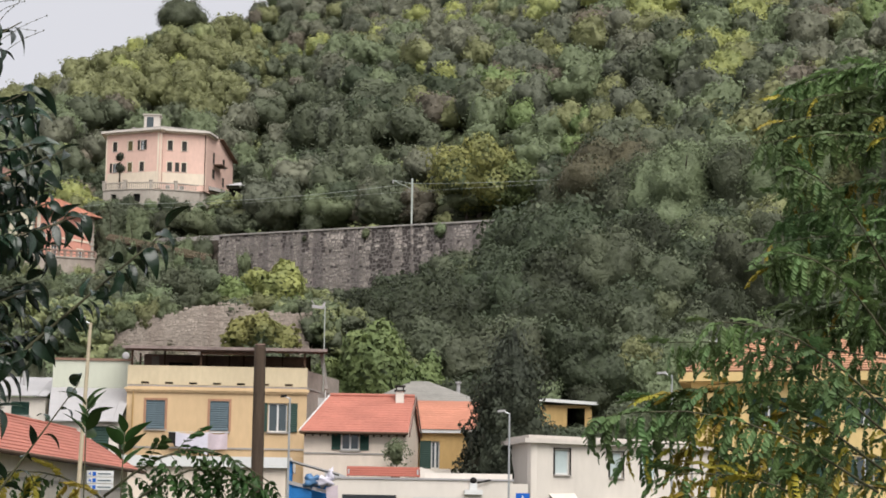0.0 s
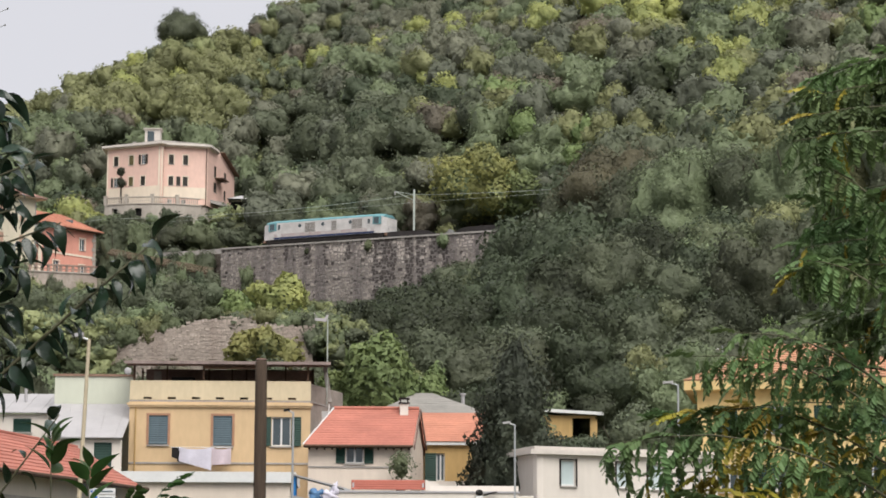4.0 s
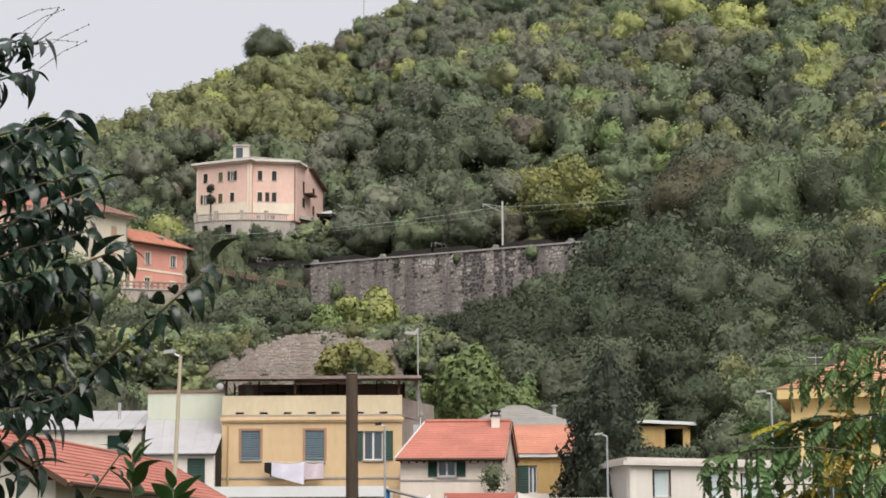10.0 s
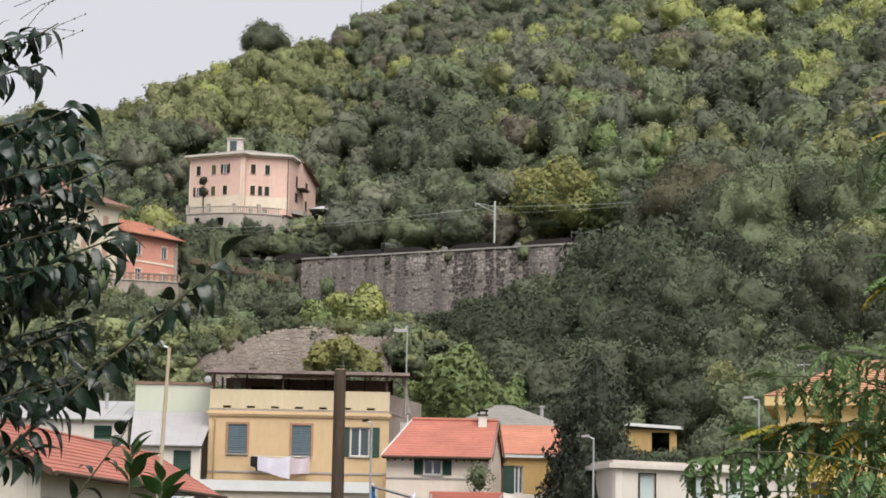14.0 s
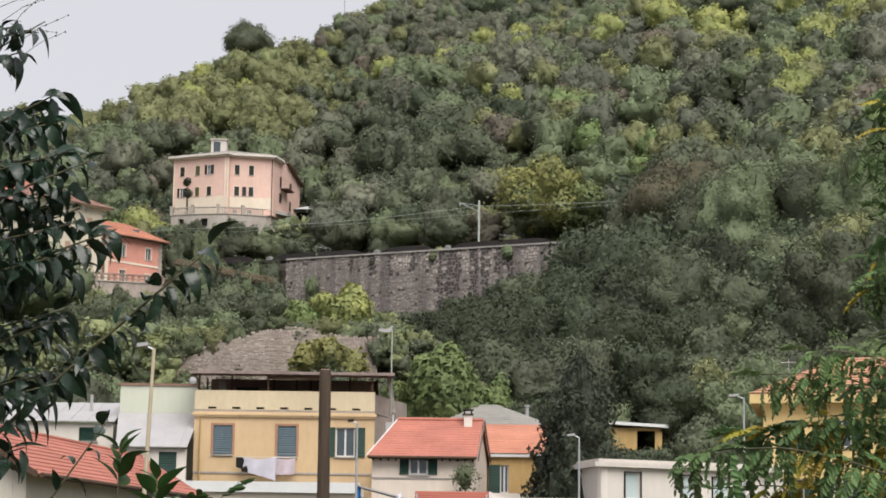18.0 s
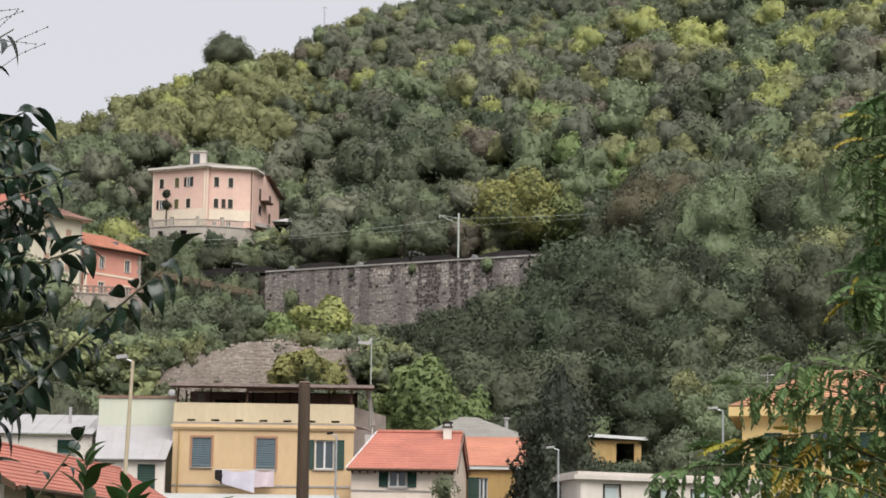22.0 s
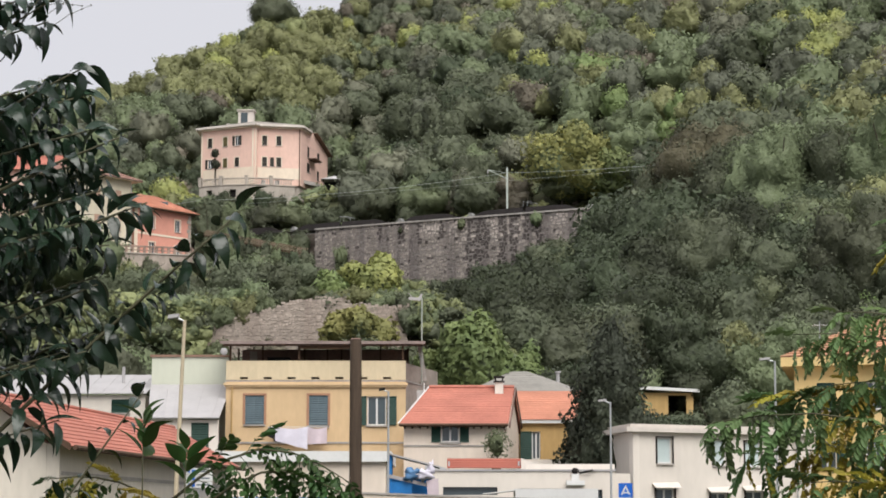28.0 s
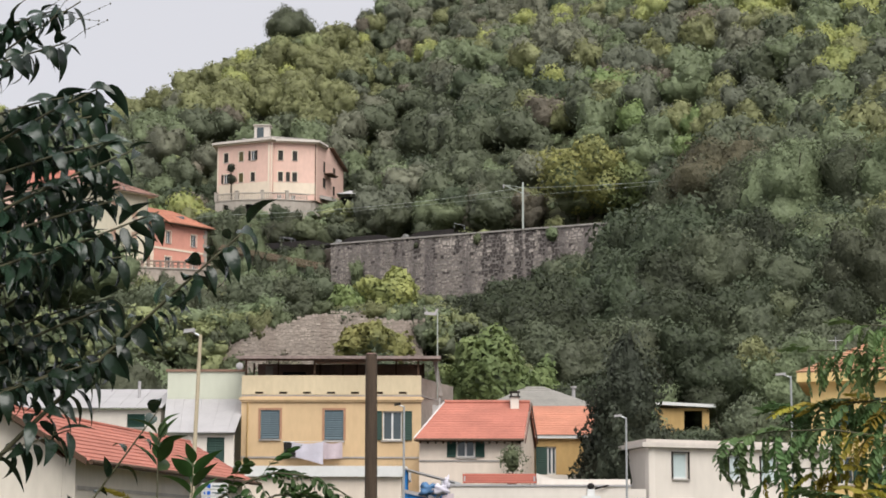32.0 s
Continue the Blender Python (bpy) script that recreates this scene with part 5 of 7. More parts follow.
# ---- houses on the slope ----
def pink_villa():
    h = thing("pink_villa", pose(-35.9, 305.0, 51.2), "large pink and cream villa with dark shutters and white cornice", "house")
    E = 8.6
    up, mid_, low = (5.9, 7.3), (2.75, 4.1), (0.1, 0.75)

    def rows(xs, w=0.75):
        return [(x - w / 2, a, x + w / 2, b) for x in xs for a, b in (up, mid_)]
    ops = rows([1.55, 4.2, 6.25]) + [(6.0, 0.1, 6.8, 0.8)]
    f1 = wall(h, (0, 0), (8.3, -4.2), 0, E, PINK, ops, t=0.4)
    for k, o in enumerate(ops[:-1]):
        window(f1, o, "open" if k in (1, 4) else "closed", SHUT_OLIVE if k in (2, 3) else SHUT_DARK, surround=PINK_PALE)
    window(f1, ops[-1], "plain")
    f2 = wall(h, (8.6, -3.3), (14.9, -2.0), 0, E, PINK, rows([1.1, 3.2], 0.7) + [(0.6, 0.1, 1.2, 0.7), (2.6, 0.1, 3.3, 0.7), (1.9, 2.75, 2.5, 4.1)], t=0.4)
    for o in rows([1.1, 3.2], 0.7):
        window(f2, o, "closed", SHUT_DARK, surround=PINK_PALE)
    window(f2, (1.9, 2.75, 2.5, 4.1), "closed", SHUT_DARK)
    for o in [(0.6, 0.1, 1.2, 0.7), (2.6, 0.1, 3.3, 0.7)]:
        window(f2, o, "plain")
    part("return_wall", Form().box(8.22, -4.1, 0, 8.6, -3.0, E), PINK, h)
    side = wall(h, (14.9, -1.98), (18.1, 11.5), 0, 6.6, PINK, [(3.4, 4.8, 4.4, 6.5), (8.4, 5.0, 9.6, 6.4), (3.2, 2.6, 4.6, 4.0), (8.4, 2.2, 9.4, 3.6)], t=0.4)
    for o in [(3.4, 4.8, 4.4, 6.5), (8.4, 5.0, 9.6, 6.4), (3.2, 2.6, 4.6, 4.0), (8.4, 2.2, 9.4, 3.6)]:
        window(side, o, "closed", SHUT_DARK)
    part("side_gable", Form().slab([(14.9, -1.98, 6.604), (18.1, 11.5, 6.604), (18.1, 11.5, 6.8), (16.4, 4.4, E + 0.35), (14.92, -1.9, E)], (-0.4, 0.1, 0)), PINK, h)
    part("basement", Form().slab([(0.3, 0.5, -4), (8.2, -3.4, -4), (14.7, -1.6, -4), (17.7, 11, -4), (0.3, 11, -4)], (0, 0, 3.99)), LIMESTONE, h)
    wall(h, (0, 11), (0, 0.42), 0, E, PINK, t=0.4)
    wall(h, (18.1, 11.9), (0, 11.4), 0, E - 1, PINK, t=0.4)
    for x, y in ((0.0, -0.06), (7.9, -4.1), (14.3, -1.98)):
        part("corner_pilaster", Form().box(x, y - 0.02, 0, x + 0.62, y + 0.1 if x else 0.3, E), PINK_PALE, h)
    part("ground_band", Form().slab([(0.3, -0.22, 0.03), (8.25, -4.25, 0.03), (8.25, -4.25, 2.55), (0.3, -0.22, 2.55)], (0, 0.06, 0)), PINK_PALE, h)
    part("ground_band", Form().slab([(8.65, -3.36, 0.9), (14.85, -2.06, 0.9), (14.85, -2.06, 2.55), (8.65, -3.36, 2.55)], (0, 0.06, 0)), PINK_PALE, h)
    part("cornice", Form().slab([(-0.8, -0.4, E + 0.004), (8.5, -5.1, E + 0.004), (9.1, -4.0, E + 0.004), (15.4, -2.7, E + 0.004), (16.4, 1.5, E + 0.004), (15.2, 11, E + 0.004), (-0.7, 11.5, E + 0.004)], (0, 0, 0.3)), CORNICE, h)
    part("cornice_step", Form().slab([(-0.4, -0.2, E - 0.2), (8.4, -4.7, E - 0.2), (8.9, -3.7, E - 0.2), (15.1, -2.4, E - 0.2), (16.0, 1.5, E - 0.2), (14.6, 5, E - 0.2), (0.1, 5, E - 0.2)], (0, 0, 0.2)), PINK_PALE, h)
    part("roof", Form().slab([(0, 0.6, E + 0.31), (8.4, -3.6, E + 0.46), (14.8, -1.6, E + 0.31), (15, 10.5, E + 0.31), (0, 10.5, E + 0.31)], (0, 0, 0.3)), CONCRETE, h)
    tile_rows(h, [(18.9, 11.9, 6.75), (15.4, 12.2, 6.75), (13.6, 4.4, E + 0.48), (17.0, 4.2, E + 0.48)], TILE_OLD, 10, 0.05)
    t = part("roof_turret", Form().box(5.4, 0.2, E + 0.76, 7.7, 2.4, E + 3.1).box(5.2, 0.0, E + 3.104, 7.9, 2.6, E + 3.25), CORNICE, h)
    part("turret_window", Form().box(5.8, 0.15, E + 1.2, 6.8, 0.196, E + 2.8), GLASS, t)
    part("chimney", Form().box(3.4, 2.4, E + 0.76, 3.9, 2.9, E + 1.6), CONCRETE, h)
    for s in (8.55, 14.75):
        part("drain_pipe", Form().tube([(s, -2.12 if s > 9 else -3.5, 0), (s, -2.12 if s > 9 else -3.5, E)], 0.07, 6), BROWN_W, h)
    part("balcony", Form().slab([(15.7, 1.6, 4.6), (17.0, 1.4, 4.6), (17.7, 4.6, 4.6), (16.5, 4.9, 4.6)], (0, 0, 0.15)), BROWN_W, h)
    part("stair", Form().slab([(15.3, -0.5, 0.6), (17.2, 0.2, 0.3), (18.0, 3.2, 0.3), (16.2, 3.4, 0.6)], (0, 0, 0.5)), CONCRETE, h)
    # terrace in front
    tr = thing("villa_terrace", pose(-35.2, 300.0, 48.2), "pale stone terrace with balustrade below the villa", "terrace")
    bow = [(-0.4, 0.6), (2.8, -0.9), (6.6, -1.6), (10.2, -1.2), (13.6, 0.2)]
    for n, (p, q) in enumerate(zip(bow, bow[1:])):
        way = Vector(q) - Vector(p)
        arch = [(way.length * 0.36, 2.1, way.length * 0.62, 3.3)] if n in (0, 1) else []
        tw = wall(tr, p, q, -1.5, 4.0, LIMESTONE, arch, "terrace_wall", 0.45)
        if arch:
            # near-black plate puts the niche's shade into its colour
            part("niche_back", Form().box(arch[0][0] - 0.05, 0.46, 2.0, arch[0][2] + 0.05, 0.52, 3.4), DARK, tw)
        at = pose(p[0], p[1], 2.504, 0, 0, math.degrees(math.atan2(way.y, way.x)))
        part("base_ledge", Form().box(-0.05, -0.12, -0.12, way.length + 0.05, -0.004, 0.0), LIMESTONE, tr, at=at)
        part("pier", Form().box(-0.16, -0.06, 0, 0.26, 0.36, 1.2).box(-0.22, -0.12, 1.2, 0.32, 0.42, 1.3), LIMESTONE, tr, at=at)
        for k in range(int((way.length - 0.5) / 0.3)):
            x = 0.42 + k * 0.3
            part("baluster", Form().tube([(x, 0.15, 0), (x, 0.15, 0.38), (x, 0.15, 0.85)], [0.05, 0.09, 0.05], 6), LIMESTONE, tr, at=at)
        part("handrail", Form().box(0.27, 0.0, 0.854, way.length - 0.17, 0.32, 1.0), LIMESTONE, tr, at=at)
    part("terrace_floor", Form().slab([(x, y + 0.5, 2.4) for x, y in bow] + [(13.4, 5, 2.4), (0, 5, 2.4)], (0, 0, 0.1)), LIMESTONE, tr)
    gz = thing("garden_gazebo", pose(-17.5, 300.0, 48.6), "small dark garden pavilion with a pale tent roof", "gazebo")
    for x, y in ((0, 0), (3.2, 0), (0, 3), (3.2, 3)):
        part("post", Form().box(x, y, 0, x + 0.1, y + 0.1, 3.1), BROWN_W, gz)
    part("screen", Form().box(0.1, 2.0, 0.8, 3.2, 2.1, 3.0), DARK, gz)
    f = Form()
    for a, b in (((-0.3, -0.3), (3.6, -0.3)), ((3.6, -0.3), (3.6, 3.4)), ((3.6, 3.4), (-0.3, 3.4)), ((-0.3, 3.4), (-0.3, -0.3))):
        f.poly([(*a, 3.1), (*b, 3.1), (1.65, 1.55, 3.85)])
    part("tent_roof", f, SHEET, gz)
    for z in range(3):
        for x in range(6):
            part("brick_pier", Form().box(0.0 + x * 0.6, -0.8, -0.9 + z * 0.55, 0.45 + x * 0.6, -0.5, -0.9 + z * 0.55 + 0.4), PINK_PALE, gz)
    part("parapet_core", Form().box(-0.1, -0.6, -1.8, 3.6, -0.4, 0.85), TILE_OLD, gz)
    part("shed_roof", Form().slab([(4.0, 4, 2.6), (11.5, 5, 3.1), (11.5, 8, 3.8), (4.0, 8, 3.6)], (0, 0, 0.12)), CONCRETE, gz)
    part("shed_wall", Form().box(4.2, 4.6, -0.5, 11.2, 4.8, 2.65), GREY_P, gz)


pink_villa()


def salmon_house():
    """House seen along its front; the ridge runs with the front, hipped at the far end."""
    h = thing("salmon_house", pose(-38.0, 254.0, 34.2), "salmon pink house with cream corners and orange roof", "house")
    a, b, back = Vector((0, 0)), Vector((6.0, 7.5)), Vector((-5.46, 4.34))
    T = (b - a).normalized()
    L, E = (b - a).length, 6.4
    ops = [(2.5, 0.1, 3.5, 2.3), (6.9, 0.7, 7.8, 2.2), (6.9, 4.0, 7.8, 5.5), (2.6, 4.0, 3.4, 5.5)]
    w = wall(h, a, b, 0, E, ORANGE_P, ops)
    for o in ops:
        window(w, o, "plain", surround=PINK_PALE)
    end = T * 0.36
    wall(h, b, b + back, 0, E, ORANGE_P)
    wall(h, a + back, a + back * 0.05, 0, E, PINK_PALE)
    wall(h, b + back + end, a + back + end, 0, E, ORANGE_P)
    part("band", Form().box(0.05, -0.06, 3.15, L - 0.05, -0.004, 3.4), PINK_PALE, w)
    part("corner_pilaster", Form().box(-0.05, -0.08, 0, 0.5, -0.004, E), PINK_PALE, w)
    for k in range(11):
        part("quoin", Form().box(L - (0.62 if k % 2 else 0.42), -0.07, k * 0.58, L + 0.05, -0.004, k * 0.58 + 0.5), LIMESTONE, w)
    out = Vector((0.78, -0.625))
    def at(p, z):
        return (p.x, p.y, z)
    c0, c1 = a + out * 0.8 - T * 0.5, b + out * 0.8 + T * 0.8
    c2, c3 = b + back - out * 0.8 + T * 0.8, a + back - out * 0.8 - T * 0.5
    r1, r2 = a + back * 0.5 - T * 0.5, b + back * 0.5 - T * 2.6
    part("eave_board", Form().slab([at(c, E) for c in (c0, c1, c2, c3)], (0, 0, 0.1)), BROWN_W, h)
    tile_rows(h, [at(c0, E + 0.11), at(c1, E + 0.11), at(r2, E + 2.4), at(r1, E + 2.4)], TILE_OR, 14, 0.05)
    tile_rows(h, [at(c1, E + 0.11), at(c2, E + 0.11), at(r2, E + 2.4), at(r2, E + 2.4)], TILE_OR, 14, 0.05)
    tile_rows(h, [at(c2, E + 0.11), at(c3, E + 0.11), at(r1, E + 2.4), at(r2, E + 2.4)], TILE_OR, 14, 0.05)
    part("gable", Form().slab([at(a, E + 0.1), at(a + back, E + 0.1), at(r1 + T * 0.5, E + 2.2)], at(T * 0.3, 0)), PINK_PALE, h)
    q = a + T * 6.4 + back * 0.22
    part("roof_light", Form().box(q.x - 0.5, q.y - 0.4, E + 0.8, q.x + 0.5, q.y + 0.4, E + 1.45), SHUT_BLUE, h, "dark raised roof light")
    b = thing("house_terrace", pose(-44.0, 247.6, 28.6), "weathered pinkish stone terrace with a pierced parapet", "terrace")
    L = 14.2
    w = wall(b, (0, 0), (L * 0.95, L * 0.31), 0, 5.6, STONE_W, t=0.5)
    part("ledge", Form().box(-0.05, -0.12, 5.604, L, 0.55, 5.75), LIMESTONE, w)
    for k in range(20):
        part("parapet_post", Form().box(k * 0.74, 0.0, 5.754, k * 0.74 + 0.3, 0.3, 6.45), TERRACE_P, w)
    part("parapet_rail", Form().box(-0.05, -0.06, 6.454, L, 0.36, 6.62), TERRACE_P, w)
    part("parapet_rail", Form().box(-0.05, 0.06, 6.02, L, 0.22, 6.14), TERRACE_P, w)
    part("terrace_floor", Form().slab([(0.2, 0.6, 5.5), (13.4, 4.9, 5.5), (12.0, 14, 5.5), (-3.0, 9, 5.5)], (0, 0, 0.1)), LIMESTONE, b)


salmon_house()


def cream_house():
    h = thing("cream_house", pose(-44.4, 244.7, 33.5), "tall cream house with a weathered overhanging tile roof", "house")
    a, b, back = Vector((0, 0)), Vector((6.2, 7.8)), Vector((-6.2, 5.0))
    T, out = (b - a).normalized(), Vector((0.78, -0.625))
    L, E = (b - a).length, 9.9
    ops = [(7.4, 6.9, 8.3, 8.6), (4.0, 6.9, 4.9, 8.6), (7.4, 3.6, 8.3, 5.3), (4.0, 3.6, 4.9, 5.3)]
    w = wall(h, a, b, -3, E + 3, CREAM_Y, [(o[0], o[1] + 3, o[2], o[3] + 3) for o in ops])
    for o in ops:
        window(w, (o[0], o[1] + 3, o[2], o[3] + 3), "closed", SHUT_PINK)
    wall(h, b, b + back, -3, E + 3, CREAM_Y)
    wall(h, a + back, a + back * 0.05, -3, E + 3, CREAM_Y)
    wall(h, b + back + T * 0.36, a + back + T * 0.36, -3, E + 3, CREAM_Y)
    part("downpipe", Form().tube([(L - 0.1, -0.07, 0.5), (L - 0.1, -0.07, E + 2.6)], 0.06, 6), STEEL, w)
    def at(p, z):
        return (p.x, p.y, z)
    c0, c1 = a + out * 0.9 - T * 0.8, b + out * 0.9 + T * 1.0
    c2, c3 = b + back - out * 0.8 + T * 1.0, a + back - out * 0.8 - T * 0.8
    r1, r2 = a + back * 0.5 + T * 2.5, b + back * 0.5 - T * 2.8
    part("eave_board", Form().slab([at(c, E) for c in (c0, c1, c2, c3)], (0, 0, 0.14)), PINK_PALE, h)
    for q in ((c0, c1, r2, r1), (c1, c2, r2, r2), (c2, c3, r1, r2), (c3, c0, r1, r1)):
        tile_rows(h, [at(q[0], E + 0.15), at(q[1], E + 0.15), at(q[2], E + 2.3), at(q[3], E + 2.3)], TILE_PALE, 13, 0.06)
    part("gutter", Form().tube([at(c0, E + 0.1), at(c1, E + 0.1)], 0.08, 8), RUST, h)
    g = thing("red_roof_outhouse", pose(-58.0, 262.0, 33.5), "house with weathered red tiled roof", "house")
    w = wall(g, (0, 0), (12, 0), -3, 16.0, PINK, [(9.0, 13.2, 9.9, 14.8), (5.5, 13.2, 6.4, 14.8)])
    for o in ((9.0, 13.2, 9.9, 14.8), (5.5, 13.2, 6.4, 14.8)):
        window(w, o, "closed", SHUT_OLIVE)
    wall(g, (12, 0.36), (12, 8), -3, 16.0, PINK)
    wall(g, (0, 8), (0, 0.36), -3, 16.0, PINK)
    tile_rows(g, [(-0.6, -0.7, 13.0), (12.6, -0.7, 13.0), (10.0, 4, 15.6), (2.0, 4, 15.6)], TILE_RED, 12, 0.06)
    tile_rows(g, [(12.6, -0.7, 13.0), (12.6, 8.7, 13.0), (10.0, 4, 15.6), (10.0, 4, 15.6)], TILE_RED, 12, 0.06)


cream_house()


def brown_shed():
    h = thing("brown_roof_shed", pose(-28.4, 251.0, 30.5), "low shed with a brown weathered lean-to roof", "shed")
    wall(h, (0, 0), (10.6, -1.0), 0, 3.6, GREY_P)
    wall(h, (10.6, -0.64), (11.4, 5), 0, 3.6, GREY_P)
    tile_rows(h, [(-0.8, -1.0, 6.0), (11.4, -2.0, 3.6), (11.9, 3.0, 4.85), (-0.8, 4.0, 7.3)], MOSSY, 9, 0.1)
    part("gable_wall", Form().slab([(0, 0, 3.6), (10.6, -1.0, 3.6), (0, 0, 5.9)], (0, 0.3, 0)), GREY_P, h)
    part("beam", Form().slab([(-0.6, -0.95, 5.85), (11.3, -1.95, 3.45), (11.3, -1.95, 3.6), (-0.6, -0.95, 6.0)], (0, 0.1, 0)), BROWN_W, h)


brown_shed()


# ---- trees ----
def unit(v):
    return v / np.linalg.norm(v, axis=1, keepdims=True)


def crown_lobes(seed, kind, k, tall=1.0):
    """Middle of a crown and the round masses of leaves that make it up, about 2 wide and 2 high."""
    rng = np.random.default_rng(seed)
    if kind == "round":
        mid = np.array([0, 0, 0.95 * tall])
        k = int(k * max(1.0, tall))
        up = rng.uniform(-0.55, 0.98, k)
        turn = np.arange(k) * 2.4 + rng.uniform(-.5, .5, k)
        flat = np.sqrt(1 - up * up)
        far = rng.uniform(0.46, 0.70, k)
        rise = max(0.0, tall - 1) * 0.85
        lobes = [(mid + np.array([0, 0, z]), 0.62 * min(1.0, tall)) for z in np.linspace(-rise, rise, 1 + 2 * int(math.ceil(rise / 0.4)))]
        lobes += [(mid + np.array([math.cos(a) * f * q, math.sin(a) * f * q, u * q * tall]), r * min(1.0, 0.4 + 0.6 * tall)) for a, f, u, q, r in zip(turn, flat, up, far, rng.uniform(0.24, 0.42, k))]
    elif kind == "tall":
        mid = np.array([0, 0, 1.0])
        lobes = [(np.array([rng.uniform(-.1, .1), rng.uniform(-.1, .1), z]), 0.62 - 0.23 * z) for z in np.linspace(0.3, 2.2, 9)]
        lobes += [(np.array([math.cos(a) * (0.72 - 0.27 * z), math.sin(a) * (0.72 - 0.27 * z), z]), 0.23 - 0.04 * z) for a, z in zip(np.arange(2 * k) * 2.4, rng.uniform(0.2, 1.9, 2 * k))]
    elif kind == "umbrella":
        mid = np.array([0, 0, 1.35])
        lobes = [(np.array([math.cos(a) * q, math.sin(a) * q, 1.16 + 0.56 * (1 - 1.6 * q * q)]), 0.38) for a, q in zip(np.arange(k + 4) * 2.4, np.sqrt(np.linspace(0.0, 0.5, k + 4)))]
    else:
        mid = np.array([0, 0, 0.3])
        lobes = [(np.array([math.cos(a) * q, math.sin(a) * q, z]), r) for a, q, z, r in
                 zip(np.arange(k) * 2.4 + rng.uniform(-.5, .5, k), rng.uniform(0.15, 0.7, k), rng.uniform(0.25, 0.85, k), rng.uniform(0.26, 0.42, k))]
    return mid, lobes


def crown_skin(d, mid, lobes, tufts):
    """How far the crown reaches from its middle along the directions d, and its outward way there."""
    reach = np.full(len(d), 0.34)
    out = d.copy()
    for c, r in lobes:
        w = c - mid
        b = d @ w
        disc = r * r - (w @ w - b * b)
        t = b + np.sqrt(np.maximum(disc, 0))
        hit = (disc > 0) & (t > reach)
        reach = np.where(hit, t, reach)
        out[hit] = (d * t[:, None] - w)[hit] / r
    for c, r, lift in tufts:
        g = np.clip(1 - (1 - d @ c) / r, 0, 1)
        reach = reach * (1 + lift * np.sqrt(g))
        out = out + (d - c) * (g > 0)[:, None] * 1.6
    return reach, unit(out)


def crown_arrays(seed, kind, leaves, size, grid=(28, 15), tall=1.0, lobes=13, tufts=60, ragged=0.2):
    """Corners, triangles and normals of a crown: a lumpy leafy mass with loose leaves over it; base at z = 0."""
    rng = np.random.default_rng(seed + 1000)
    mid, masses = crown_lobes(seed, kind, lobes, tall)
    bumps = [(c, rng.uniform(0.02, 0.06), rng.uniform(0.05, 0.14)) for c in unit(rng.normal(size=(tufts, 3)))]
    n, m = grid
    th = np.linspace(0.06, math.pi - 0.25, m + 1)
    T, P = np.meshgrid(th, np.arange(n) * 2 * math.pi / n, indexing="ij")
    T = T + rng.normal(size=T.shape) * 0.25 * math.pi / m
    P = P + rng.normal(size=P.shape) * 0.25 * 6.28 / n
    long = max(1.0, tall) if kind == "round" else 1.0
    d = unit(np.stack([np.sin(T) * np.cos(P), np.sin(T) * np.sin(P), np.cos(T) * long], -1).reshape(-1, 3))
    reach, nr = crown_skin(d, mid, masses, bumps)
    v = mid + d * reach[:, None] * rng.uniform(0.84, 0.97, (len(d), 1))
    a = np.arange(m)[:, None] * n + np.arange(n)[None, :]
    b = np.arange(m)[:, None] * n + (np.arange(n)[None, :] + 1) % n
    a, b = a.ravel(), b.ravel()
    f = np.concatenate([np.stack([a, a + n, b + n], 1), np.stack([a, b + n, b], 1)])
    # loose leaves
    q = rng.normal(size=(leaves, 3))
    q[:, 2] = (q[:, 2] + 0.45) * long
    q = unit(q)
    far, out = crown_skin(q, mid, masses, bumps)
    p = mid + q * far[:, None] * (0.88 + ragged * rng.random((leaves, 1)) ** 1.3)
    face = unit(out + rng.normal(size=(leaves, 3)) * 0.4)
    soft = unit(out + rng.normal(size=(leaves, 3)) * 0.2)
    e = unit(np.cross(face, rng.normal(size=(leaves, 3))))
    g = np.cross(face, e)
    s = size * rng.uniform(0.6, 1.3, (leaves, 1))
    leaf = np.stack([p + e * s, p - e * s * 0.7 + g * s * 0.75, p - e * s * 0.7 - g * s * 0.75], 1).reshape(-1, 3)
    v = np.concatenate([v, leaf]) * (1, 1, 1 if kind == "round" else tall)
    f = np.concatenate([f, np.arange(leaves * 3).reshape(-1, 3) + (m + 1) * n])
    return v, f, np.concatenate([nr, np.repeat(soft, 3, axis=0)])


def trunk_form(height, r, lean=0.0, limbs=4):
    f = Form()
    f.tube([(0, 0, -0.4), (lean * 0.3, 0, height * 0.35), (lean, 0.05, height * 0.75)], [r * 1.3, r, r * 0.6], 8)
    for k in range(limbs):
        a = k * 1.7
        f.tube([(lean * 0.6, 0, height * 0.5), (lean + math.cos(a) * height * 0.16, math.sin(a) * height * 0.16, height * 0.72), (lean + math.cos(a) * height * 0.26, math.sin(a) * height * 0.26, height * 0.9)], [r * 0.5, r * 0.35, r * 0.15], 6)
    return f


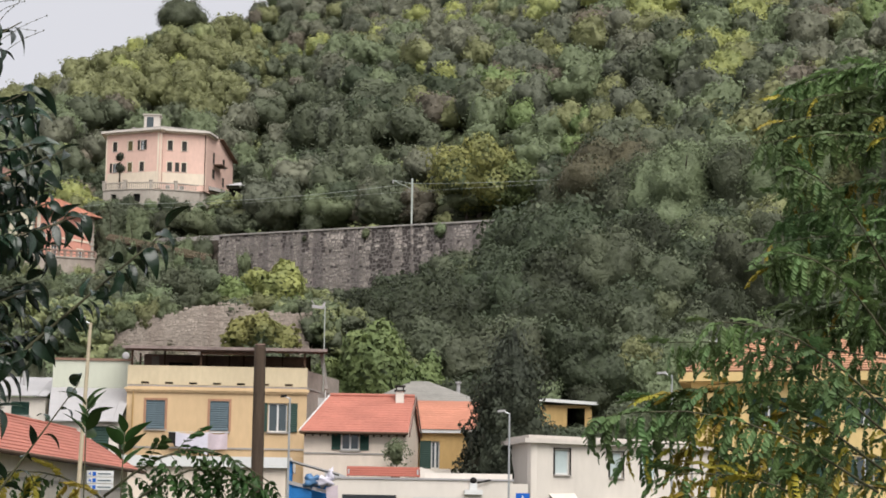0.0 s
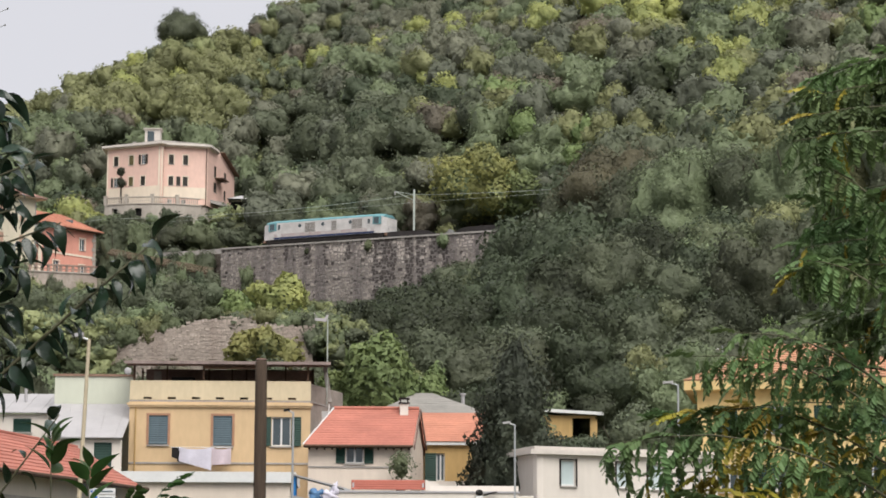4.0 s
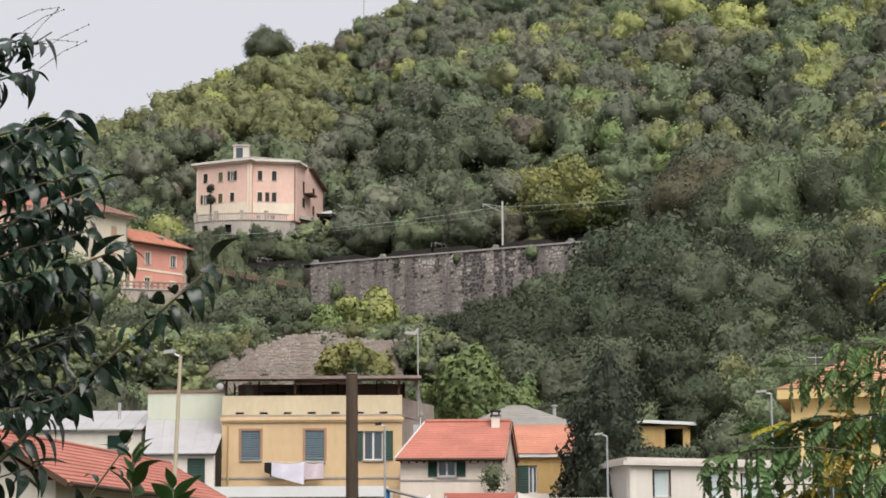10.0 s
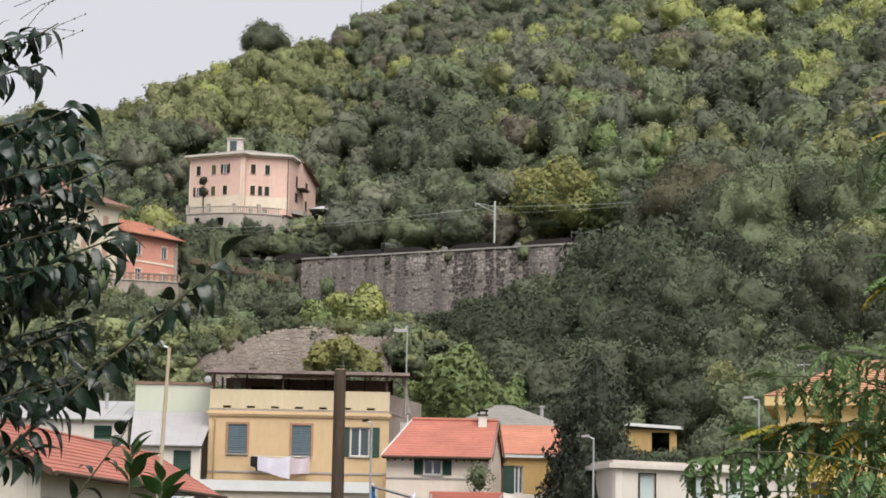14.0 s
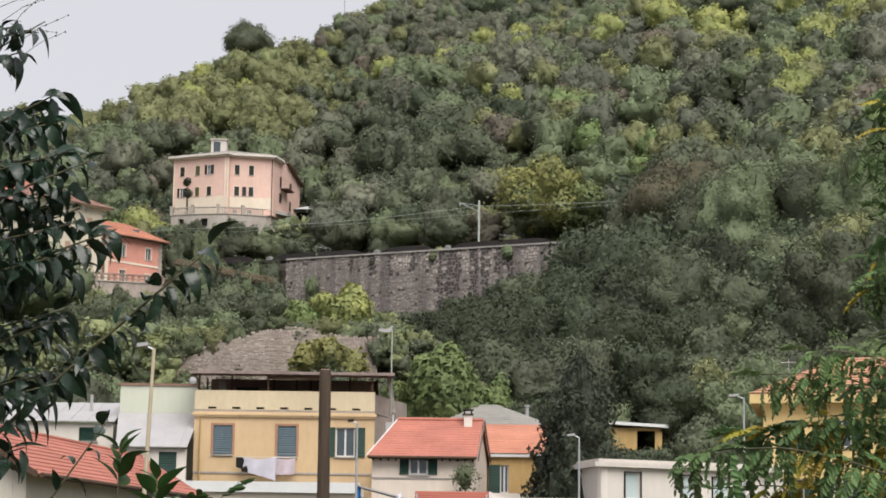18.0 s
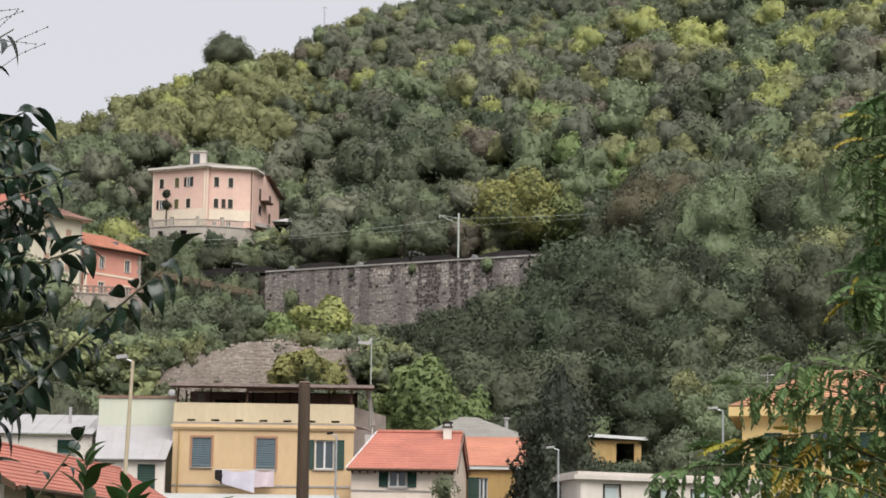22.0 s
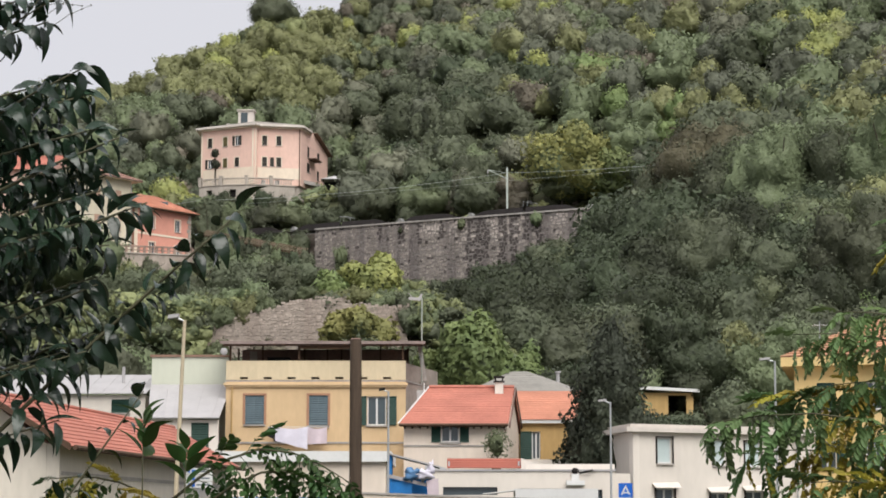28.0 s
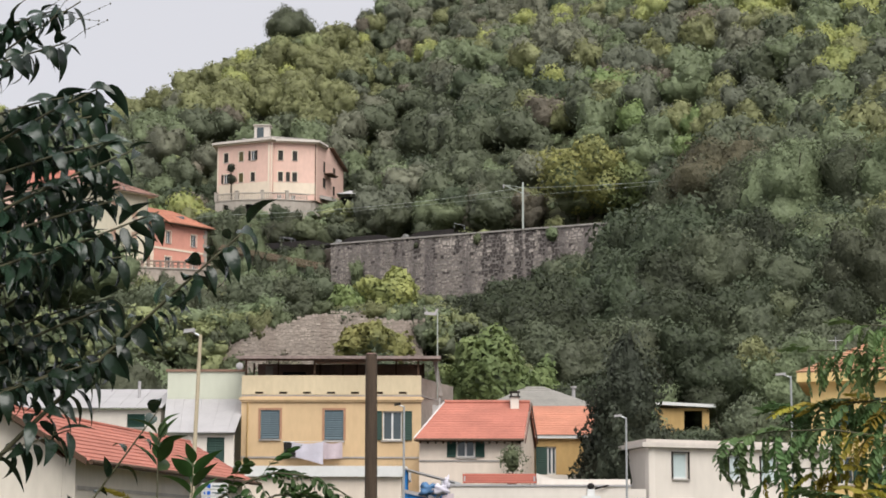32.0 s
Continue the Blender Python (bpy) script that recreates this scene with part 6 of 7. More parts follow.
LEAVES = {"deep": L_DEEP, "blue": L_BLUE, "lime": L_LIME, "dark": L_DARK, "mid": L_MID, "yellow": L_YEL, "olive": L_OLIVE_HAZE, "brown": L_BROWN, "bright": L_BRIGHT, "fir": L_FIR, "oak": L_OAK}
LABEL = {"oak": "oak with a brownish green crown", "fir": "dark ragged conifer behind the white building", "deep": "very dark green dense tree", "blue": "blue-green leafy tree on the slope", "lime": "light green leafy tree on the slope", "dark": "dark green holm oak with a dense round crown", "mid": "green leafy tree with an uneven crown", "yellow": "tree with yellowing autumn leaves",
         "olive": "grey-green olive tree with a loose crown, greyed for haze", "brown": "tree with browning thin leaves", "bright": "fresh green bushy tree"}
PROTO = {}


def tree(x, y, width, height, tone, kind="round", z=None, leaves=2400, size=0.056, seed=0, label=""):
    """A tree as a thing: trunk and crown; alike trees share their meshes."""
    tall = round(height / width / (1.05 if kind != "shrub" else 0.65) / 0.25) * 0.25
    tall = max(0.5, tall)
    size = min(size, max(0.024, round(min(0.35, 0.0021 * y) / width / 0.006) * 0.006))   # small leaves on near and wide crowns
    if width > 9:
        leaves = int(max(leaves, 4400) * max(1.0, tall))
    key = (tone, kind, leaves, size, seed % 3, tall)
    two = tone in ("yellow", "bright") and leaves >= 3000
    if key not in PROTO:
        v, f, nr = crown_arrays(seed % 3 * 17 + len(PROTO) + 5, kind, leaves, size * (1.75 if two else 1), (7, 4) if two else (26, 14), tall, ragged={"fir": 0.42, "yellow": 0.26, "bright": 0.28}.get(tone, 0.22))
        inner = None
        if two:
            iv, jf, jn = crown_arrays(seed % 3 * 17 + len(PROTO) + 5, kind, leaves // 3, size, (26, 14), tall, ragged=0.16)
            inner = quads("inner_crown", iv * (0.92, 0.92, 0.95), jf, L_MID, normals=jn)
        PROTO[key] = (quads("crown", v, f, LEAVES[tone], normals=nr), trunk_form((1.7 if kind != "shrub" else 0.8) * tall, 0.06, limbs=0 if kind == "tall" else 4).mesh("trunk", BARK), inner)
    me, tm, inner = PROTO[key]
    zz = ground(x, y) if z is None else z
    rot = (seed * 77.7) % 360
    h = thing("tree" if kind != "shrub" else "bush", pose(x, y, zz - 0.2, 0, 0, rot), label or LABEL[tone] if kind != "shrub" else label or "dense low " + {"fir": "dark", "deep": "very dark green", "blue": "blue-green", "lime": "light green", "dark": "dark green", "mid": "green", "yellow": "yellow-green", "olive": "grey-green", "brown": "brownish", "bright": "fresh green"}[tone] + " bush on the slope", "tree" if kind != "shrub" else "bush")
    sc = Matrix.Diagonal((width / 2, width / 2, height / (2.1 if kind != "shrub" else 1.3) / tall, 1))
    part("crown", me, None, h, at=sc)
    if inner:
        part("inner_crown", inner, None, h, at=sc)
    part("trunk", tm, None, h, at=sc)
    return h


# single trees that stand out
tree(8.9, 110.6, 6.2, 8.4, "fir", "tall", z=3.6, leaves=7000, size=0.060, seed=1, label="tall dark conifer with drooping branches beside the ochre house")
tree(7.9, 111.6, 5.6, 7.2, "fir", "tall", z=1.6, leaves=6000, size=0.060, seed=2)
tree(1.9, 140.0, 6.4, 9.5, "bright", "round", z=7.0, leaves=5000, size=0.054, seed=0, label="bright green broad-leaved tree behind the red roof")
tree(-0.6, 141.0, 4.0, 6.0, "bright", "round", z=8.5, leaves=3000, size=0.054, seed=1)
tree(5.5, 143.0, 4.0, 5.0, "bright", "round", z=9.0, leaves=3000, size=0.054, seed=2)
tree(-6.2, 146.0, 5.4, 3.2, "yellow", "shrub", z=14.2, leaves=3300, size=0.054, seed=0, label="bright green shrub before the rubble wall")
tree(-6.6, 195.0, 6.4, 6.6, "yellow", "round", z=21.0, leaves=3000, size=0.054, seed=0, label="yellow-green round tree below the railway wall")
tree(-11.5, 190.0, 6.0, 4.2, "bright", "shrub", z=21.5, leaves=3300, size=0.054, seed=1)
tree(16.9, 262.3, 13.0, 12.2, "yellow", "round", z=41.4, leaves=8200, size=0.049, seed=1, label="large yellow-green tree behind the catenary mast")
tree(22.6, 259.0, 8.0, 8.6, "bright", "round", z=41.4, leaves=3000, size=0.054, seed=2)
tree(30.0, 234.0, 16.0, 17.0, "oak", "round", z=32.5, leaves=6500, size=0.042, seed=0, label="large spreading oak with brownish green crown")
tree(12.5, 212.0, 9.0, 10.0, "deep", "round", z=19.5, leaves=4000, size=0.055, seed=0)
tree(17.5, 215.0, 10.0, 13.0, "deep", "round", z=20.5, leaves=4000, size=0.055, seed=1)
tree(22.5, 214.0, 9.0, 12.0, "deep", "round", z=20.5, leaves=4000, size=0.055, seed=2)
tree(20.0, 229.0, 11.0, 14.0, "deep", "round", z=26.0, leaves=4000, size=0.045, seed=1)
tree(34.5, 236.0, 12.0, 16.0, "dark", "round", z=30.0, leaves=4000, size=0.045, seed=2)
tree(29.0, 222.0, 12.0, 13.0, "deep", "round", z=24.0, leaves=4000, size=0.045, seed=2)
tree(2.5, 269.5, 4.6, 4.8, "brown", "round", z=40.8, leaves=1980, size=0.072, seed=0, label="reddish brown shrub behind the track")
for k in range(4):
    tree(-39.4 + 2.6 * k, 424.5 + k % 2, 7.5, 9.2 + k % 2, ("mid", "lime")[k % 2], leaves=1500, size=0.076, seed=k)
tree(-35.8, 428.0, 10.8, 112.5 - ground(-35.4, 428.0), "dark", "umbrella", z=ground(-35.4, 428.0), leaves=3600, size=0.048, seed=0, label="stone pine with a dense umbrella crown on the ridge")
pot_tree = thing("potted_tree", pose(2.75, 107.9, 4.2), "small airy potted tree on the terrace roof", "tree")
part("pot", Form().tube([(0, 0, 0), (0, 0, 0.4)], [0.2, 0.26], 12), TILE_OLD, pot_tree)
part("trunk", Form().tube([(0, 0, 0.3), (0.05, 0, 1.0), (0, 0, 1.7)], [0.04, 0.03, 0.02], 6), BARK, pot_tree)
v, f, nr = crown_arrays(8, "round", 520, 0.10, (4, 3), 1.2, 9, 0, 0.55)
part("crown", quads("crown", v * 0.78 + np.array((0, 0, 0.62)), f, L_MID, normals=nr), None, pot_tree)
palm = thing("ornamental_palm", pose(-33.4, 301.2, 50.7), "slender dark ornamental palm with two ragged tufts", "palm tree")
part("trunk", Form().tube([(0, 0, 0), (0.05, 0, 2.6), (-0.02, 0, 4.3)], [0.16, 0.12, 0.09], 8), BARK, palm)
for px, pz, pw in ((0.1, 3.3, 0.75), (-0.05, 5.0, 0.72)):
    v, f, nr = crown_arrays(int(pz * 10), "round", 420, 0.13, (16, 9), 1.25, 8, 0, 0.4)
    part("crown", quads("crown", v * (pw, pw, pw) + np.array((px, 0, pz - 0.9)), f, L_FIR, normals=nr), None, palm)
for k in range(7):
    tree(-36.5 + 2.1 * k, 297.6 - 0.3 * k, 3.4, 2.5 + 0.5 * (k % 3), ("dark", "mid", "deep")[k % 3], "shrub", z=46.1, leaves=1500, size=0.076, seed=k)

for a, n, w, hh, tone in ((6, 12.5, 8, 7.0, "dark"), (-1, 13, 8, 6.5, "dark"), (-9, 12.5, 9, 6.3, "mid"), (-15.5, 13, 8, 6.6, "olive"), (-22, 12.5, 7, 6.0, "brown"), (-28.5, 14, 7, 7, "mid"), (12, 13, 9, 7.5, "mid"), (18, 14, 9, 8, "dark"), (-12, 18, 7, 7, "dark"), (-4, 19, 6, 5.5, "mid"), (25, 14, 8, 7, "dark")):
    p = RAIL_A - RAIL_T * a + RAIL_N * n
    tree(p.x, p.y, w, max(3.0, min(hh, 0.156 * p.y + 1.65 - ground(p.x, p.y))) if a > 3 else hh, tone, seed=int(a + 40))

# dark bushes behind the white building
tree(17.9, 128.0, 5.6, 10.2, "dark", "round", z=1.8, leaves=4400, size=0.05, seed=1, label="dark green bushy tree behind the white building")
tree(14.6, 125.5, 3.8, 5.6, "dark", "round", z=1.2, leaves=3000, size=0.05, seed=2)
tree(20.6, 127.0, 4.2, 7.0, "dark", "round", z=1.2, leaves=3000, size=0.05, seed=0)
tree(12.2, 126.5, 3.6, 4.6, "mid", "round", z=1.6, leaves=3000, size=0.05, seed=1)
# bushes that climb along the foot of the railway wall
for k, (c, top, w) in enumerate(((27.5, 30.8, 5.5), (31.0, 32.0, 5), (34.7, 33.5, 5), (38.9, 35.6, 5.5), (43.6, 36.6, 5.0), (47.0, 40.2, 6.0), (50.5, 43.6, 7.5), (55, 45.5, 9))):
    p = RAIL_A + RAIL_T * c - RAIL_N * 5.0
    z = min(ground(p.x, p.y), top - 3)
    tree(p.x, p.y, w, top - z, ("deep", "mid", "deep", "dark", "deep", "deep", "dark", "dark")[k], z=z, leaves=2600, size=0.055, seed=k)
# bushes along the line past the wall's other end: they hide the low wagons, not the engine
for k in range(15):
    a = 2.6 + 2.3 * k
    p = RAIL_A - RAIL_T * a - RAIL_N * (0.4 + 0.5 * (k % 2))
    z = ground(p.x, p.y)
    tree(p.x, p.y, 4.0, rail_height(a) + (4.2 if k in (8, 9) else 1.7 + 0.3 * (k % 3)) - z, ("dark", "mid", "deep", "mid", "dark")[k % 5], z=z, leaves=2600, size=0.055, seed=k)
# greenery that hangs over the rubble terrace wall
for k, (x, z, w, hh) in enumerate(((-19.4, 13.6, 3.4, 3.0), (-17.6, 15.0, 3.0, 2.3), (-16.0, 15.9, 2.8, 2.2), (-14.4, 16.3, 2.8, 2.1), (-12.9, 16.9, 2.6, 1.9), (-11.6, 17.3, 2.4, 1.7), (-10.2, 17.9, 2.2, 1.2), (-6.4, 17.6, 2.4, 1.5), (-4.4, 17.2, 2.4, 1.4), (-2.4, 15.6, 2.6, 2.6))):
    tree(x, 150.9, w, hh, ("mid", "dark", "mid", "lime")[k % 4], "shrub", z=z, leaves=2200, size=0.06, seed=k, label="leafy bush hanging over the rubble terrace wall")
# weeds rooted in the railway wall
for c, z, w, hh, tone in ((22.2, 38.0, 1.1, 1.5, "mid"), (32.8, 37.6, 1.6, 1.7, "mid"), (4.0, 33.6, 2.0, 3.6, "mid"), (13.2, 38.2, 0.7, 0.7, "dark")):
    p = RAIL_A + RAIL_T * c - RAIL_N * 0.25
    tree(p.x, p.y, w, hh, tone, "shrub", z=z, leaves=1000, size=0.1, seed=2, label="small green shrub rooted in the stone wall")

# hedge before the brown-roofed shed and below the house terrace
for k in range(7):
    x = -27.6 + 1.9 * k
    tree(x, 247.8, 3.2, 36.5 - 0.197 * (x + 28.4) - 29.5, ("dark", "mid", "deep")[k % 3], "shrub", z=29.5, leaves=1500, size=0.076, seed=k)
for k in range(8):
    x = -46.0 + 2.1 * k
    tree(x, 245.3 + 0.55 * k, 3.4, 3.2 + 0.4 * (k % 3), ("mid", "lime", "dark")[k % 3], "shrub", z=29.6, leaves=1500, size=0.076, seed=k + 1)

tree(-30.0, 263.6, 5.0, 14.5, "dark", z=31.0, leaves=3000, size=0.065, seed=1)
tree(-26.6, 262.6, 4.2, 13.5, "mid", z=31.0, leaves=3000, size=0.065, seed=2)

# trees that hide the line past the wall's end
for k in range(8):
    p = RAIL_A + RAIL_T * (62 + 6.5 * k) - RAIL_N * (7.5 + 2.5 * (k % 2))
    z = ground(p.x, p.y)
    tree(p.x, p.y, 10.5 + k % 3, 46.5 + k % 2 - z + 0.25 * k, ("dark", "mid", "dark", "mid", "lime")[k % 5], z=z, leaves=4200, size=0.062, seed=k)

# clearings keep the sight of walls and houses free: u from, u to, distance from, to, greatest top elevation
OPEN = [(0.045, 0.085, 245, 258, 0.146), (0.04, 0.085, 258, 281, 0.16), (0.0, 0.075, 118, 141, 0.055), (0.085, 0.132, 126, 151, 0.055), (0.055, 0.08, 152, 250, 0.138), (-0.070, 0.0, 152, 262, 0.113), (0.0, 0.022, 152, 260, 0.119), (0.022, 0.042, 152, 256, 0.128), (0.042, 0.062, 152, 256, 0.139), (-0.125, -0.112, 152, 250, 0.124), (-0.112, -0.066, 152, 250, 0.1295), (-0.125, -0.045, 250, 300, 0.146), (-0.17, -0.112, 152, 256, 0.124),
        (-0.20, -0.112, 256, 262, 0.1), (-0.13, -0.05, 262, 302, 0.152), (-0.12, -0.055, 302, 325, 0.0), (-0.116, -0.012, 126, 152, 0.092), (-0.116, -0.012, 150, 160, 0.118), (0.02, 0.13, 126, 153, 0.080),
        (-0.12, -0.06, 126, 149, 0.085), (-0.012, 0.08, 126, 153, 0.093), (-0.045, 0.062, 262, 300, 0.192), (-0.075, -0.045, 262, 306, 0.158), (-0.3, -0.112, 126, 153, 0.09)]


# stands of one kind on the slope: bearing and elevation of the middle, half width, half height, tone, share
# the olive share also puts distance haze into leaf colour
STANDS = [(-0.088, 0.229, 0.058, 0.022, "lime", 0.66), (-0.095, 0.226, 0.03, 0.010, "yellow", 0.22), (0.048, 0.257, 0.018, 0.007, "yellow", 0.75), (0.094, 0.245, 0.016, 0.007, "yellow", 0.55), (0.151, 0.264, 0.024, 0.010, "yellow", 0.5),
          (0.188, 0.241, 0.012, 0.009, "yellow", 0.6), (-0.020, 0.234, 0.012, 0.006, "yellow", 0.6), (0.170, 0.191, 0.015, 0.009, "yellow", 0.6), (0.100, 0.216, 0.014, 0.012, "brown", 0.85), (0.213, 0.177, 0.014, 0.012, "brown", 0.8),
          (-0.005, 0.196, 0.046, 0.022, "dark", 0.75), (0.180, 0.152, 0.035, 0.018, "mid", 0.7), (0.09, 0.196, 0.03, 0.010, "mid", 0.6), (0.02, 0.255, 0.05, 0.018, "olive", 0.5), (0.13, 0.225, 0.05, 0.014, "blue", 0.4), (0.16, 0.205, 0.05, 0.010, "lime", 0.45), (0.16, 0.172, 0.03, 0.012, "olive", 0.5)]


def wood():
    """The wooded slope: near trees as things, far woods joined."""
    rng = np.random.default_rng(3)
    far = {k: [] for k in LEAVES}
    near = 0
    y = 128.0
    while y < 700:
        step = 4.6 if y < 262 else (5.2 if y < 330 else 5.6)
        half = 0.265 * y
        x = -half
        while x < half:
            px, py = x + rng.uniform(-0.4, 0.4) * step, y + rng.uniform(-0.4, 0.4) * step
            x += step
            u = px / py
            s = (px - RAIL_A.x) * RAIL_N.x + (py - RAIL_A.y) * RAIL_N.y
            dr = float(np.interp(u, CREST_U, CREST_D))
            if u < -0.238 or -1.5 < s < 7.5 or py > dr + 24 or (py < 152 and u > 0.13):
                continue
            if -37 < px < -17 and 298 < py < 318 or (-52 < px < -30 and 253 < py < 268) or (-29 < px < -16 and 248 < py < 257):
                continue
            z = ground(px, py)
            top = 40.0
            for a, b, c, d, e in OPEN:
                if a < u < b and c <= py < d:
                    top = min(top, 1.65 + e * py - z)
            if (z - 1.65) / py > 0.325:
                continue
            if top < 0.5:
                if u > -0.12 and s > 7 and py < 306 or py < 165:
                    top = 1.3
                else:
                    continue
            hgt = rng.uniform(6.0, 9.5) if py > 370 and u < -0.06 else rng.uniform(3.6, 7.5) if py > 380 else rng.uniform(4.5, 10.0) if py > 262 else rng.uniform(4.5, 9.5)
            if 0.066 < u and 185 < py < 256:
                hgt = rng.uniform(8, 13)
            hgt = min(hgt, top)
            wid = min(hgt * rng.uniform(0.8, 1.2), 10.5) if hgt > 3.5 else hgt * rng.uniform(1.3, 2.0)
            if 6 < s < 6.8 + 0.45 * wid:
                continue
            patch = noise.noise(Vector((px * 0.018, py * 0.018, 2.0))) + rng.uniform(-0.28, 0.28)
            fresh = noise.noise(Vector((px * 0.03, py * 0.03, 7.0))) + rng.uniform(-0.3, 0.3)
            pick = rng.random()
            if patch < -0.05:
                tone = "dark" if pick < 0.5 else ("deep" if pick < 0.7 else ("blue" if pick < 0.85 else "mid"))
            elif patch < 0.2:
                tone = "mid" if pick < 0.4 else ("dark" if pick < 0.62 else ("lime" if pick < 0.8 else "blue"))
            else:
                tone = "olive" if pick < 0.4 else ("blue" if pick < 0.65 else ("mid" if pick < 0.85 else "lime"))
            if fresh > 0.30 and py < 330:
                tone = "bright" if rng.random() < 0.4 else "lime"
            if rng.random() < 0.05:
                tone = "brown"
            if py > 360 and -0.2 < u < -0.055 and rng.random() < 0.75:
                tone = "yellow" if rng.random() < 0.15 else "lime"
            elif py > 300 and rng.random() < 0.06:
                tone = "yellow"
            if -0.055 < u < 0.03 and 262 < py < 380 and tone in ("lime", "bright", "yellow"):
                tone = "olive" if rng.random() < 0.5 else "dark"
            if (0.0 < u < 0.12 and 185 < py < 248 or 0.1 < u < 0.155 and 190 < py < 245) and rng.random() < 0.9:
                tone = "deep" if rng.random() < 0.7 else "dark"
            if py < 256 and tone in ("blue", "olive"):
                tone = "mid" if rng.random() < 0.5 else "dark"
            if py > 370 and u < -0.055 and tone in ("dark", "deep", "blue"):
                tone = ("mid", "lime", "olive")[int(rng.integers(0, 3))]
            if 0.045 < u < 0.11 and 180 < py < 258 and tone in ("lime", "bright", "olive", "yellow", "brown"):
                tone = "dark"
            if 0.0 < u < 0.14 and 126 < py < 186 and tone != "brown":
                tone = ("dark", "deep", "mid", "dark", "deep", "dark", "deep")[int(rng.integers(0, 7))]
            rise = (z + 0.6 * hgt - 1.65) / py
            if py < 256 and u > 0.0:
                if tone == "brown":
                    tone = "dark"
                if tone in ("mid", "lime", "brown", "dark") and rng.random() < 0.45:
                    tone = "deep" if tone == "dark" else "dark"
            if u < -0.055 and py > 330 and rise < 0.205 and tone in ("lime", "yellow"):
                tone = "mid" if rng.random() < 0.4 else "dark"
            for cu, ce, ru, re_, kind_tone, share in STANDS:
                if ((u - cu) / ru) ** 2 + ((rise - ce) / re_) ** 2 < 1 and rng.random() < share:
                    tone = kind_tone
            kind = "round" if hgt > 3.5 else "shrub"
            if near < 280 and py < 330 and abs(u) < 0.225:
                near += 1
                tree(px, py, wid, hgt, tone, kind, z=z, leaves=1500 if py > 186 and hgt < 7.5 else 2600, size=0.076 if py > 186 and hgt < 7.5 else 0.055, seed=int(rng.integers(0, 60)))
            else:
                far[tone].append((px, py, z, wid, hgt, kind, rng.uniform(0, 6.28), int(rng.integers(0, 6))))
        y += step
    shapes = {(k, i): crown_arrays(100 + i, k, 520, 0.075, (15, 8), lobes=11, tufts=0, ragged=0.25) for k in ("round", "shrub") for i in range(6)}
    for tone, spots in far.items():
        vs, fs, ns, n = [], [], [], 0
        for px, py, z, wid, hgt, kind, rot, i in spots:
            v, f, nr = shapes[kind, i]
            c, sn = math.cos(rot), math.sin(rot)
            q = v * (wid / 2, wid / 2, hgt / (2.0 if kind == "round" else 1.2))
            vs.append(np.stack([q[:, 0] * c - q[:, 1] * sn + px, q[:, 0] * sn + q[:, 1] * c + py, q[:, 2] + z - 0.6], 1))
            ns.append(np.stack([nr[:, 0] * c - nr[:, 1] * sn, nr[:, 0] * sn + nr[:, 1] * c, nr[:, 2]], 1))
            fs.append(f + n)
            n += len(v)
        if vs:
            ob = new("woodland", quads("woodland", np.concatenate(vs), np.concatenate(fs), LEAVES[tone], normals=np.concatenate(ns)))
            tagged(ob, {"deep": "deep green trees on the hillside", "blue": "blue-green trees on the hillside", "lime": "light green trees on the hillside", "dark": "dark holm oak wood covering the hillside", "mid": "green mixed wood covering the hillside", "yellow": "yellowing trees scattered over the hillside", "olive": "grey-green olive trees on the hillside, haze in their colour", "brown": "browning trees scattered over the hillside", "bright": "fresh green trees on the hillside"}[tone], "woodland", kind="stuff")


def undergrowth():
    """Low brambles and weeds that cover the soil of the slopes."""
    rng = np.random.default_rng(9)
    shapes = [crown_arrays(300 + i, "shrub", 130, 0.10, (9, 4), lobes=7, tufts=0) for i in range(4)]
    for tone in ("mid", "lime", "dark"):
        vs, fs, ns, n = [], [], [], 0
        for k in range(1000):
            py = rng.uniform(262, 430) if k >= 700 else rng.uniform(125, 330) if k < 240 else (rng.uniform(124, 150) if k < 460 else (rng.uniform(150.5, 163) if k < 580 else rng.uniform(149.2, 150.9)))
            px = py * rng.uniform(-0.2, 0.24) if k < 240 or k >= 700 else (rng.uniform(-34, 17) if k < 580 else (rng.uniform(-36, -17.6) if k % 4 else rng.uniform(-2.2, 5)))
            s = (px - RAIL_A.x) * RAIL_N.x + (py - RAIL_A.y) * RAIL_N.y
            if -1.2 < s < 6.6 or (py < 133 and px > -14) or -37 < px < -17 and 297 < py < 318 or (149 < py < 151.5 and -17.5 < px < -2.6):
                continue
            v, f, nr = shapes[int(rng.integers(0, 4))]
            w, hh, rot = rng.uniform(2.2, 4.2), rng.uniform(1.2, 2.2), rng.uniform(0, 6.28)
            if k >= 700:
                w, hh = w * 1.5, hh * 1.5
            if 146 < py < 150 and -18 < px < -2.4:
                hh = 0.7
            c, sn = math.cos(rot), math.sin(rot)
            q = v * (w / 2, w / 2, hh / 1.2)
            vs.append(np.stack([q[:, 0] * c - q[:, 1] * sn + px, q[:, 0] * sn + q[:, 1] * c + py, q[:, 2] + ground(px, py) - 0.35], 1))
            ns.append(np.stack([nr[:, 0] * c - nr[:, 1] * sn, nr[:, 0] * sn + nr[:, 1] * c, nr[:, 2]], 1))
            fs.append(f + n)
            n += len(v)
        ob = new("undergrowth", quads("undergrowth", np.concatenate(vs), np.concatenate(fs), LEAVES[tone], normals=np.concatenate(ns)))
        tagged(ob, {"mid": "green brambles covering the banks", "lime": "light green weeds covering the banks", "dark": "dark ivy covering the banks"}[tone], "undergrowth", kind="stuff")


wood()
undergrowth()


